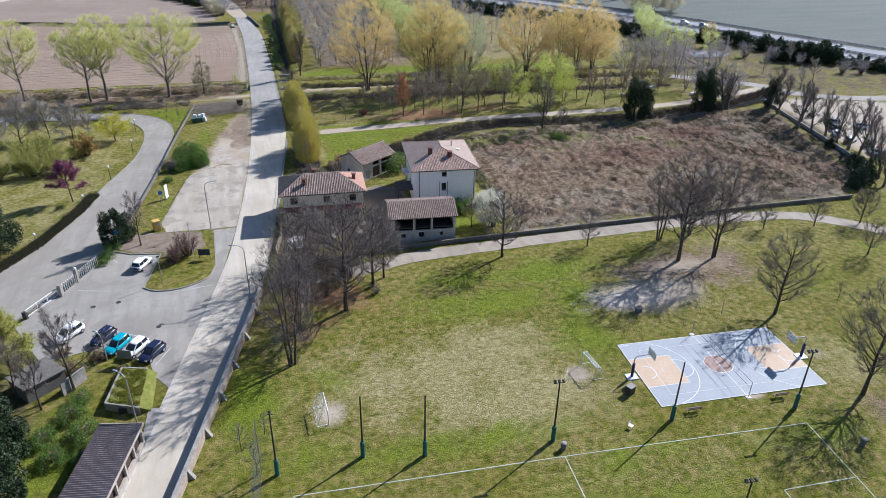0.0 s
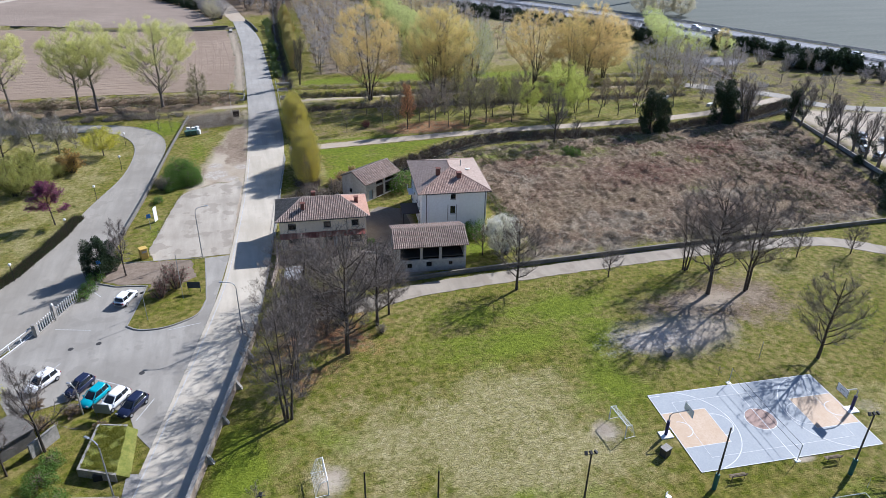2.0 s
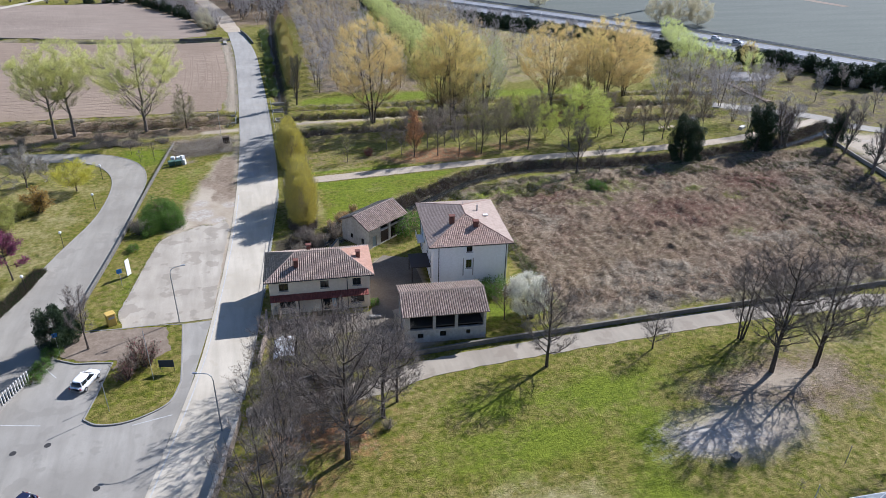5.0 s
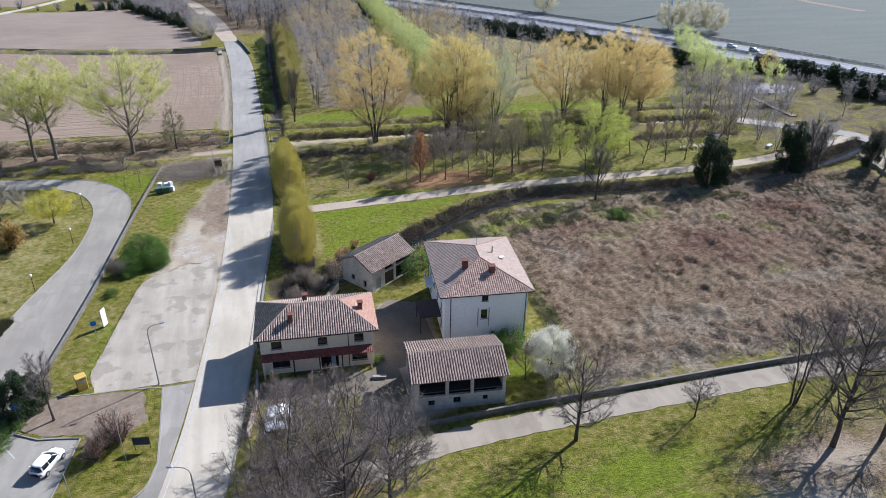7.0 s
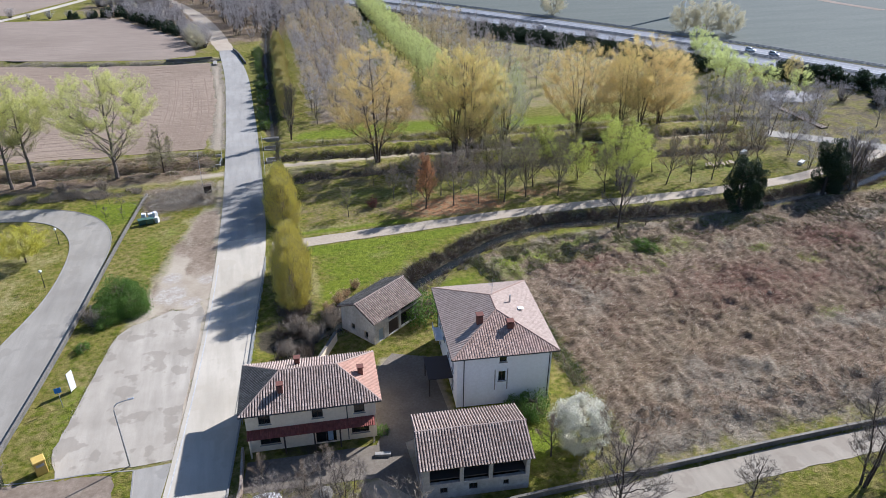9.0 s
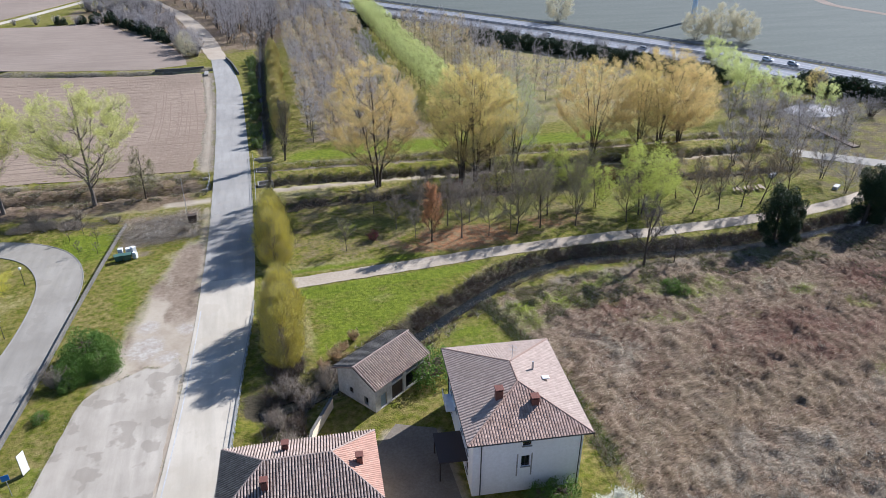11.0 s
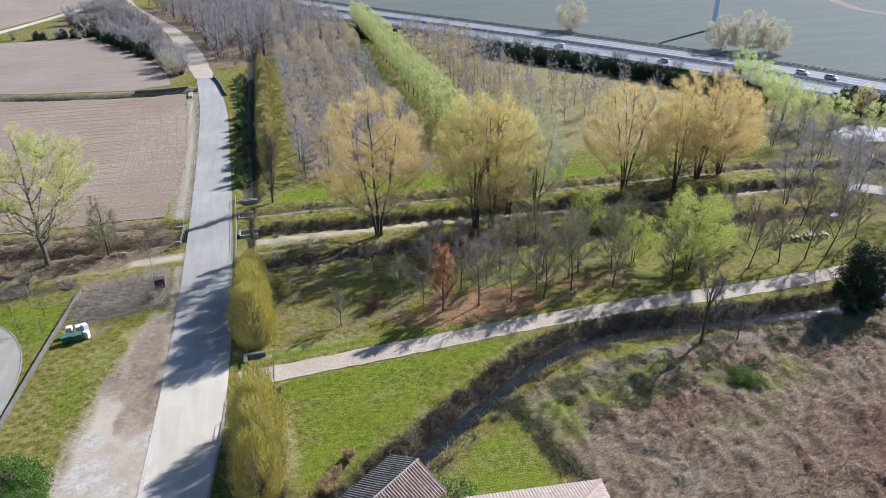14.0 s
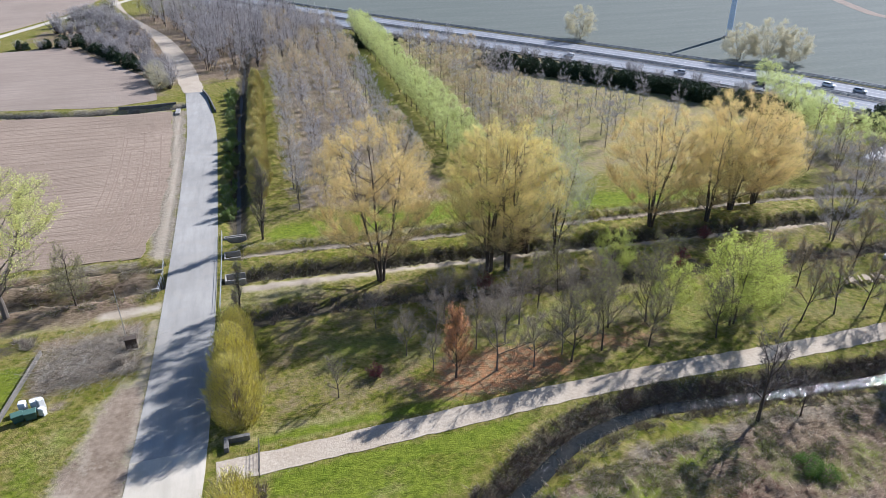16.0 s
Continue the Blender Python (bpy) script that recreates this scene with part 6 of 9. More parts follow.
# the yard's trees
YT = crowned(18, 9.0, 3.9, 0.1, 15, 110, 16, 0.85, None, 0, stems=3, twig_mat=M_TWIG_BUFF, bark=M_BARK_PALE, girth=0.012, wide=0.56, blunt=0.5, tr=0.010, rise=0.6, inner=0.1, spread=0.45)
plant("bare_tree", YT, "bushy leafless grey tree in the front yard", "tree", [(-6.6, 103.5, 0.9, 0), (-2.4, 107.0, 0.85, 60), (2.6, 107.4, 0.95, 120), (6.0, 101.5, 0.95, 180), (9.6, 103.2, 0.9, 240), (-0.2, 102.0, 1.0, 300), (-7.8, 97.5, 0.95, 30), (-5.4, 92.0, 1.0, 90), (3.6, 97.2, 0.85, 150)], "yard trees")
plant("bare_tree", tree(16, 7, 0.2, 9, (25, 60), 0.45, 5, 0.42, 18, 0.6, 2, 0.016, tr=0.013, twig_mat=M_TWIG_BROWN), "leafless fruit tree in the farm garden", "tree", [(27.9, 109.4, 0.85, 0), (33.6, 108.0, 1.0, 90), (0.5, 110.6, 0.8, 200), (-3.6, 114.2, 0.6, 30), (3.6, 114.3, 0.55, 80), (36.5, 106.8, 0.7, 150)], "garden trees")
plant("blossom_tree", crowned(17, 6.9, 3.7, 0.12, 15, 130, 14, 0.6, M_BLOSSOM, 26000, 0.15, girth=0.016, wide=0.5, blunt=0.5, leaf_from=0.0, rise=0.4, tr=0.012), "fruit tree in full white blossom", "tree", [(31.4, 109.6, 1.0, 0)])

# west park
plant("purple_plum", tree(21, 7.4, 0.36, 13, (20, 72), 0.36, 6, 0.46, 18, 0.6, 1, 0.014, M_LEAF_PURPLE, 5200, 0.19, leaf_low=0.3), "small ornamental tree with purple-red leaves", "tree", [(-43.6, 139.2, 1.22, 0)])
plant("yellow_shrub_tree", crowned(22, 6.6, 4.6, 0.25, 14, 110, 12, 0.7, M_LEAF_FORSYTHIA, 9000, 0.17, girth=0.02, wide=0.5, blunt=0.5, leaf_from=0.1, rise=0.3, tr=0.013), "small tree covered in bright yellow flowers", "tree", [(-40.2, 174.7, 1.0, 0)])
G = shrub(23, 4.6, 4.4, 24, 55, M_LEAF_SPRING, 6500, 0.16, tr=0.018, twig_mat=M_TWIG_LIME)
plant("green_shrub", G, "broad spreading shrub with fresh green leaves", "shrub", [(-51, 160, 1.2, 0), (-57, 162, 1.35, 90), (-60, 153, 1.3, 200), (-55, 171, 0.9, 300), (-64, 146, 1.3, 20), (-47.6, 163.5, 0.7, 40), (-53.5, 155, 1.2, 140), (-49, 155.5, 0.95, 70)], "park shrubs")
plant("copper_shrub", shrub(24, 3.2, 3.0, 18, 36, M_LEAF_COPPER, 2400, 0.22), "low shrub with copper-orange young leaves", "shrub", [(-45.0, 165.6, 1.6, 0), (-46.6, 148.5, 0.5, 60)], "park shrubs")
plant("bare_tree", tree(25, 7.5, 0.13, 12, (30, 68), 0.52, 7, 0.46, 20, 0.9, 2, 0.014, twig_mat=M_TWIG_PALE, leaf=M_LEAF_OLIVE, leaves=500, leaf_size=0.15, tr=0.02), "low spreading tree with opening buds in the park", "tree",
      [(-61, 177.5, 1.5, 0), (-50, 178, 1.15, 100), (-55.5, 180.5, 1.3, 210), (-66, 171, 1.4, 30), (-70, 184, 1.3, 60), (-47, 181.5, 0.7, 150)], "park trees")
plant("evergreen_tree", evergreen(26, 9.5, 3.6, 15000), "dark glossy evergreen tree beside the drive", "tree", [(-51, 117.5, 1.15, 0), (-33.2, 118.3, 0.66, 90), (-31.8, 119.8, 0.5, 200)], "evergreens")
plant("evergreen_tree", evergreen(27, 12, 3.4, 17000), "dark dense conifer beside the garages", "tree", [(-37.8, 65, 1.0, 0), (-41, 69, 1.1, 90), (-36.2, 59.5, 0.9, 200), (-43, 61, 1.2, 10), (-45, 75, 1.0, 30), (-39.5, 60.5, 1.0, 60), (-42.5, 65.5, 1.1, 150)], "conifers")
plant("green_tree", tree(28, 11, 0.1, 14, (20, 60), 0.42, 7, 0.42, 18, 0.7, 1, 0.013, M_LEAF_SPRING, 11000, 0.21, stems=2), "bushy tree with fresh green spring leaves", "tree", [(-41.0, 84.0, 1.0, 0), (-45.5, 88, 1.05, 100), (-44.5, 81, 1.0, 200)], "green trees")
plant("bare_tree", tree(29, 12, 0.3, 10, (18, 50), 0.42, 6, 0.42, 20, 0.8, 2, 0.013), "leafless tree beside the parked cars", "tree", [(-33.4, 78.8, 1.0, 0), (-29.2, 116.6, 0.85, 70), (-36.5, 76, 0.7, 100), (-39.5, 78.5, 0.75, 160)], "car park trees")
plant("evergreen_bush", evergreen(30, 3.3, 3.6, 15000, M_LEAF_IVY, 0.17, 6, 0.02), "spreading dark green ivy bush on the verge", "shrub", [(-22.9, 156.2, 1.05, 0), (-20.9, 153.6, 0.8, 130), (-24.0, 152.4, 0.7, 220)], "ivy bushes")
plant("green_bush", evergreen(31, 1.8, 1.9, 3000, M_LEAF_IVY, 0.14, 3, 0.02), "low dark green bush on the bank", "shrub", [(63.4, 151.4, 0.9, 0), (64.6, 149.8, 0.7, 60), (-33.6, 116.2, 0.8, 0), (-34.2, 113.2, 0.75, 50), (-34.7, 111.2, 0.6, 90), (-32.8, 73.5, 1.0, 0), (-31, 69.5, 1.1, 40), (-33.5, 66.5, 0.9, 90), (-24.6, 150.5, 0.7, 10), (-26.6, 145, 0.6, 20), (26.5, 117.2, 1.0, 70), (28.8, 116.6, 1.25, 150), (20.8, 140.8, 1.9, 0), (10.2, 118.2, 0.5, 0), (-30.4, 66, 0.8, 15), (-35.2, 70, 0.9, 25), (-32.2, 76.6, 0.7, 200)], "low bushes")
plant("bare_shrub", shrub(32, 3.2, 2.8, 20, 50, None, 0, fine=2, twig_mat=M_TWIG_BUFF), "tangled leafless grey shrub", "shrub",
      [(-26, 151, 1.0, 0), (-22.8, 110.4, 0.9, 50), (3.2, 98.6, 0.7, 90), (6.8, 91.4, 0.5, 20), (2.0, 131.5, 0.9, 30), (4.8, 139.5, 1.0, 60), (1.0, 136, 0.9, 120), (2.5, 142.5, 1.0, 180), (7.4, 143.3, 1.1, 240), (-32, 204, 0.8, 10), (-40, 205, 0.8, 50), (-57, 205.5, 0.9, 90), (-12, 193, 0.6, 40)], "bare shrubs")
plant("purple_shrub", shrub(33, 3.4, 2.8, 18, 46, M_LEAF_RED, 500, 0.13, fine=2), "leafless shrub with purple-red buds on the island", "shrub", [(-21.4, 110.8, 1.35, 0), (-23.4, 108.6, 1.05, 90)], "island shrubs")
plant("bramble_heap", shrub(34, 1.6, 2.6, 26, 60, M_LEAF_COPPER, 260, 0.14, fine=2), "low heap of brown brambles beside the cars", "shrub", [(-31.6, 84.6, 0.9, 0), (-34.6, 82.8, 1.0, 90), (-37.2, 82.0, 1.1, 180), (-28, 81, 0.7, 30), (-36, 87, 0.8, 60)], "brambles")

# north-west field edge
P1 = crowned(41, 23.0, 11.6, 0.18, 20, 240, 20, 1.6, M_LEAF_FIELD, 30000, 0.2, girth=0.016, wide=0.62, blunt=0.5, leaf_from=0.34, rise=0.8, tr=0.014, bark=M_BARK_PALE, twig_mat=M_TWIG_LIME, inner=0.3)
P2 = crowned(42, 22.0, 7.4, 0.24, 14, 170, 20, 1.5, M_LEAF_FIELD, 18000, 0.2, girth=0.014, wide=0.62, blunt=0.5, leaf_from=0.38, rise=0.85, tr=0.014, bark=M_BARK_PALE, twig_mat=M_TWIG_LIME, inner=0.3)
plant("field_poplar", P1, "big old poplar with sparse yellow-green spring leaves", "tree", [(-30, 210.1, 1.04, 0)], "field edge trees")
plant("field_poplar", P2, "slender old poplar with sparse yellow-green leaves", "tree", [(-50.7, 210.2, 1.0, 30), (-46.5, 210.6, 1.06, 120), (-68, 214, 1.0, 200), (-84, 215, 1.05, 90)], "field edge trees")
plant("alder", crowned(43, 12.2, 3.3, 0.1, 18, 130, 18, 0.9, M_LEAF_OLIVE, 5000, 0.15, girth=0.011, wide=0.32, blunt=0.75, leaf_from=0.0, rise=0.4, tr=0.011), "slim conical alder with bare twigs", "tree", [(-20.6, 211.3, 1.0, 0)])

plant("bare_shrub", shrub(34, 2.4, 2.2, 22, 60, None, 0, fine=2, twig_mat=M_TWIG_ROSE), "low rosy-brown leafless shrub near the small barn", "shrub", [(12.4, 151.5, 0.7, 0), (9.3, 147.4, 0.95, 70), (7.4, 145.6, 0.8, 140), (10.8, 149.4, 0.6, 200)], "rosy shrubs")
# fastigiate poplars along the road
F1 = plume_column(51, 11.4, 3.75, 190, 46, M_LEAF_PLUME, M_TWIG_BUFF, 0.42)
F2 = plume_column(52, 10.2, 3.7, 180, 46, M_LEAF_PLUME, M_TWIG_BUFF, 0.4)
plant("column_poplar", F1, "dense columnar poplar with yellow-green young leaves", "tree", [(2.6, 148.6, 0.8, 0), (2.8, 152.2, 0.88, 40), (3.2, 158.8, 0.84, 100), (3.0, 155.6, 0.92, 150)], "roadside poplars")
plant("column_poplar", F2, "dense columnar poplar with golden-green young leaves", "tree", [(3.2, 181.4, 0.92, 0), (3.3, 185.4, 0.86, 80), (3.2, 177.4, 0.95, 160), (3.5, 189.4, 0.8, 30), (3.6, 193, 0.66, 200)], "roadside poplars")
F3 = tree(53, 12.5, 0.05, 26, (8, 20), 0.36, 4, 0.40, 12, 0.7, 2, 0.014, M_LEAF_OLIVE, 900, 0.2, lift=0.14, twig_mat=M_TWIG, top=0.9)
plant("column_poplar", F3, "bare grey columnar poplar beside the ditch", "tree", [(8.5, 226.1, 1.1, 0), (3.9, 203.5, 0.62, 30), (9.2, 242, 0.8, 90), (3.6, 196, 0.55, 60)], "roadside poplars")
plant("column_poplar", plume_column(54, 7.6, 2.3, 80, 34, M_LEAF_STRIP, M_TWIG_ROSE, 0.42, 0.95, 0.034, 2200, 0.2), "low columnar poplar in a row beside the ditch", "tree",
      [(9.0 + 0.036 * (y - 250) + rt.uniform(-0.5, 0.5), y + rt.uniform(-0.6, 0.6), 0.8 + 0.35 * rt.random(), turn()) for y in np.arange(246.0, 338, 3.3)], "ditch row poplars")

# golden poplars
Y1 = crowned(61, 27.8, 11.2, 0.15, 32, 330, 24, 1.5, M_LEAF_CATKIN, 52000, 0.165, stems=4, girth=0.0115, wide=0.5, blunt=0.5, leaf_from=0.2, tr=0.017, twig_mat=M_TWIG_ROSE, spread=0.5)
Y2 = crowned(62, 27.0, 9.4, 0.15, 28, 290, 24, 1.5, M_LEAF_HONEY, 33000, 0.165, stems=4, girth=0.0115, wide=0.5, blunt=0.5, leaf_from=0.18, rise=1.0, tr=0.015, twig_mat=M_TWIG_ROSE)
Y3 = crowned(60, 24.8, 11.0, 0.13, 30, 330, 24, 1.5, M_LEAF_CATKIN, 52000, 0.165, stems=5, girth=0.0105, wide=0.5, blunt=0.5, leaf_from=0.14, tr=0.015, twig_mat=M_TWIG_ROSE, spread=0.4)
plant("golden_poplar", Y1, "tall poplar with golden-brown young spring leaves", "tree", [(26.5, 205.3, 1.0, 0)], "golden poplars")
plant("golden_poplar", Y2, "tall twin-stemmed poplar with golden young leaves", "tree", [(44.6, 203.3, 0.97, 0), (47.6, 202.8, 0.99, 100), (53.5, 209.0, 0.86, 40), (91, 209.4, 0.78, 80), (168, 238.5, 0.36, 10)], "golden poplars")
plant("golden_poplar", Y3, "broad many-stemmed poplar with golden-orange young leaves", "tree", [(79.6, 210.6, 0.97, 0), (98.6, 212.6, 1.0, 120), (105.6, 214.5, 0.86, 230)], "golden poplars")
plant("grey_poplar", crowned(63, 20.5, 7.0, 0.14, 15, 180, 20, 1.4, M_LEAF_SILVER, 9000, 0.18, stems=3, girth=0.011, wide=0.52, leaf_from=0.2, tr=0.015, twig_mat=M_TWIG_HAZE, spread=0.45), "many-stemmed poplar with pale green buds", "tree", [(57.2, 204.6, 1.0, 0), (68, 232, 0.85, 60), (62, 216, 0.8, 200)], "grey poplars")

# the small wood between path and ditch
plant("green_willow", crowned(64, 15.5, 6.2, 0.08, 16, 190, 22, 1.2, M_LEAF_LIME, 13000, 0.19, stems=2, girth=0.012, wide=0.5, leaf_from=0.08, tr=0.014, twig_mat=M_TWIG_LIME, spread=0.35), "bright lime-green leafy willow in the wood", "tree", [(73.5, 178, 1.02, 0), (66.5, 183.5, 0.62, 90), (79.5, 181, 0.72, 180), (64, 196.5, 0.6, 30)], "green willows")
plant("orange_tree", tree(65, 13, 0.15, 16, (14, 34), 0.30, 7, 0.42, 20, 0.7, 1, 0.011, M_LEAF_ORANGE, 4200, 0.16, tips=True, tr=0.022), "slim young tree holding dry orange leaves", "tree", [(31.0, 177.8, 0.98, 0)])
plant("red_shrub", shrub(66, 3, 2.2, 16, 40, M_LEAF_RED, 1300, 0.2), "dark red leafy shrub at the wood edge", "shrub", [(42, 198.4, 1.0, 0), (76, 196, 1.15, 40), (86, 203, 0.8, 80), (20.8, 181, 0.7, 20)], "red shrubs")
WD1 = tree(67, 11, 0.24, 11, (20, 56), 0.46, 6, 0.46, 16, 1.0, 2, 0.0105, tr=0.014, twig_mat=M_TWIG_BUFF, bark=M_BARK_PALE)
WD2 = tree(68, 11.5, 0.22, 11, (18, 54), 0.46, 6, 0.46, 15, 1.0, 2, 0.0105, M_LEAF_SPRING, 1500, 0.13, tr=0.016)
plant("wood_tree", WD1, "slender leafless tree in the small wood", "tree", [(36.7, 177.7, 1.12, 0), (41.7, 177, 0.85, 40), (25.8, 184.2, 0.68, 90), (35.5, 183, 0.9, 130), (43.5, 187, 0.95, 170), (33, 190.5, 0.85, 210), (50, 184, 1.0, 250), (57, 188, 0.9, 300), (28.5, 180, 0.6, 330), (39, 193, 0.75, 20), (46.5, 178.5, 0.8, 60), (23, 192, 0.6, 10), (30.5, 186, 0.8, 200), (40, 183.5, 0.9, 270), (53.5, 181.5, 0.85, 310)], "wood trees")
plant("wood_tree", WD2, "slender tree with olive buds in the small wood", "tree", [(47, 176.6, 1.0, 0), (52.2, 177.7, 1.0, 60), (55.8, 182.5, 0.95, 120), (61.8, 182.3, 1.05, 180), (59, 176.8, 0.9, 240), (66, 188, 1.0, 300), (48, 190.5, 0.85, 30), (15.5, 178.1, 0.55, 70), (53, 194, 0.8, 110), (69.3, 175.8, 0.9, 150)], "wood trees")
plant("wood_tree", tree(69, 11, 0.25, 10, (22, 50), 0.42, 6, 0.44, 14, 0.8, 2, 0.0105, M_LEAF_COPPER, 500, 0.15, tr=0.018, twig_mat=M_TWIG_BUFF), "leaning brown leafless tree by the picnic lawn", "tree", [(84, 176, 0.95, 0), (90, 176, 0.95, 80), (84.8, 183, 1.05, 160), (95.2, 175.8, 0.95, 240), (99.8, 176, 1.1, 320), (90, 184, 0.8, 40), (104, 187, 1.0, 10), (110, 180, 0.9, 200)], "lawn trees")
plant("grey_poplar", crowned(70, 14.5, 5.4, 0.08, 15, 150, 20, 1.2, None, 0, stems=3, girth=0.01, wide=0.55, tr=0.013, bark=M_BARK_PALE, twig_mat=M_TWIG_HAZE, spread=0.5), "pale grey many-stemmed leafless tree", "tree", [(108, 196, 0.95, 0), (118, 192, 0.85, 60), (124.5, 207.5, 1.0, 120), (122, 184, 0.8, 180), (132, 205, 0.8, 20), (140, 213, 0.7, 80), (128, 198, 1.0, 140), (137, 196, 0.7, 30), (148, 205, 0.8, 200), (156, 214, 0.7, 60), (135, 224, 0.75, 100), (129, 226, 0.8, 10), (121, 176, 0.65, 30), (125, 168.5, 0.85, 70), (127, 169.5, 0.9, 210)], "grey trees")
plant("stream_tree", tree(71, 12, 0.22, 9, (20, 48), 0.44, 6, 0.44, 18, 0.8, 2, 0.016), "leaning leafless tree on the stream bank", "tree", [(63.6, 159.6, 1.12, 0), (68.6, 158.4, 0.5, 90)], "stream trees")

# ivy-clad trees round the reed field
I1 = evergreen(72, 12.5, 3.2, 20000, leaf_size=0.22, columns=4)
plant("ivy_tree", I1, "tree wholly clad in dark evergreen ivy", "tree", [(91.0, 161.2, 1.0, 0), (94.6, 161.8, 0.78, 80), (113.4, 163.4, 1.05, 160), (116.2, 164.2, 0.86, 30), (135.0, 161.6, 0.7, 200)], "ivy trees")
I2 = tree(73, 13, 0.12, 11, (14, 44), 0.40, 6, 0.42, 14, 0.9, 2, 0.024, M_LEAF_DARK, 2200, 0.28, bark=M_BARK_PALE, leaf_high=0.42)
plant("ivy_tree", I2, "leafless tree with ivy on its trunk and limbs", "tree", [(120.6, 163.4, 1.05, 0), (123.2, 164.6, 0.95, 60), (134.6, 161.0, 1.05, 120), (132.9, 155.8, 0.9, 180), (129, 143.5, 1.05, 240), (130.2, 140, 0.95, 300), (130.4, 135.4, 1.05, 20), (131, 132.2, 1.0, 70), (129.6, 127.1, 1.1, 140), (127, 121.5, 1.05, 210), (125, 116, 1.0, 280), (122, 110.5, 0.95, 350), (133, 147, 0.95, 100), (119.5, 106.5, 0.8, 10)], "ivy trees")
plant("evergreen_bush", evergreen(74, 4, 3.2, 3000, M_LEAF_DARK, 0.34, 3, 0.02), "dark evergreen thicket at the field corner", "shrub", [(116, 109, 0.8, 0), (119.5, 112.5, 0.9, 60), (112.5, 107.5, 0.6, 120), (123, 119, 0.6, 200), (127, 130, 0.45, 20)], "thickets")

# plantation rows
R1 = crowned(81, 13.0, 2.9, 0.24, 8, 34, 13, 1.3, None, 0, girth=0.008, wide=0.48, tr=0.024, bark=M_BARK_PALE, twig_mat=M_TWIG_HAZE)
R2 = crowned(82, 12.0, 3.2, 0.2, 8, 34, 13, 1.3, M_LEAF_BUFF, 900, 0.22, girth=0.008, wide=0.48, tr=0.024, leaf_from=0.2, bark=M_BARK_PALE, twig_mat=M_TWIG_ROSE)
rows1, rows2 = [], []
hw = np.array(HIGHWAY)


def motorway_edge(y):
    """The x of the motorway's near verge at y."""
    return float(np.interp(y, hw[::-1, 1], hw[::-1, 0])) - 21


for k, x0 in enumerate((16, 22, 28.5, 35, 41.5)):
    for y in np.arange(238 + 2 * (k % 2), 430, 5.6):
        spot = (x0 + 0.03 * (y - 238) + rt.uniform(-0.5, 0.5), float(y) + rt.uniform(-0.6, 0.6), rt.uniform(0.75, 1.1), turn())
        (rows2 if rt.random() < 0.3 else rows1).append(spot)
for y in np.arange(262, 420, 6.5):
    for x0 in (66, 70.5, 75, 80, 85):
        x = x0 + 0.10 * (y - 262) * (1 if y < 340 else 0.6)
        if x < motorway_edge(y) - 10:
            (rows2 if rt.random() < 0.4 else rows1).append((x + rt.uniform(-1.5, 1.5), float(y) + rt.uniform(-1.5, 1.5), rt.uniform(0.6, 0.95), turn()))
for x, y in ((100, 262), (106, 268), (112, 256), (118, 262), (108, 280), (96, 284), (123, 250), (101, 296), (115, 274), (92.5, 253), (88, 258), (97.5, 271.5), (94, 299.5), (100, 284), (104, 250), (96, 262), (110, 292), (120, 284)):
    rows1.append((x, y, rt.uniform(0.75, 0.95), turn()))
plant("plantation_tree", R1, "slim leafless plantation tree in a row", "tree", rows1, "plantation rows")
plant("plantation_tree", R2, "slim plantation tree with olive buds in a row", "tree", rows2, "plantation rows")
LR = crowned(83, 10.6, 2.8, 0.16, 9, 50, 12, 1.3, M_LEAF_ROW, 2500, 0.19, girth=0.011, wide=0.5, leaf_from=0.12, tr=0.022, fine=0, twig_mat=M_TWIG_LIME)
plant("lime_row_tree", LR, "pale green leafy poplar in a straight row", "tree", [(x0 + 0.022 * (y - 300) + rt.uniform(-0.5, 0.5), y + rt.uniform(-0.5, 0.5), rt.uniform(0.85, 1.1), turn()) for x0 in (55.4, 59.4) for y in np.arange(252.0, 430, 5.6)], "lime row")
LG = crowned(84, 12, 4.8, 0.1, 12, 70, 14, 1.3, M_LEAF_ROW, 5000, 0.24, stems=2, girth=0.011, wide=0.5, leaf_from=0.08, tr=0.02, fine=0, twig_mat=M_TWIG_LIME)
plant("lime_row_tree", LG, "light green leafy tree near the motorway", "tree", [(166, 287, 0.9, 20), (161, 277, 0.8, 60), (157, 268, 0.95, 100), (152.5, 258, 1.0, 140), (149, 250, 1.0, 200), (146, 243, 1.05, 240), (146.5, 235, 1.0, 280), (153, 232, 0.85, 10), (160, 226, 0.8, 70)], "motorway greens")

# far woods and hedges
W1 = crowned(85, 15, 4.2, 0.12, 10, 44, 10, 1.6, None, 0, girth=0.010, wide=0.5, tr=0.03, stems=2, twig_mat=M_TWIG_HAZE)
spots = []
for _ in range(330):
    x, y = rt.uniform(-42, 40), rt.uniform(362, 520)
    if x < motorway_edge(y) - 8 and x > float(np.interp(y, [362, 395, 432, 472, 512], [-3, -8, -15, -28, -41])):
        spots.append((x, y, rt.uniform(0.8, 1.15), turn()))
for x, y in ((3, 352), (8, 362), (14, 368), (-1, 366), (6, 374), (-2, 378)):
    spots.append((x, y, rt.uniform(0.45, 0.7), turn()))
plant("far_tree", W1, "leafless grey tree in the distant wood", "tree", spots, "far wood")
W2 = shrub(86, 6, 4.6, 22, 22, None, 0, 0.4, fine=1, twig_mat=M_TWIG_HAZE, tr=0.034)
spots = []
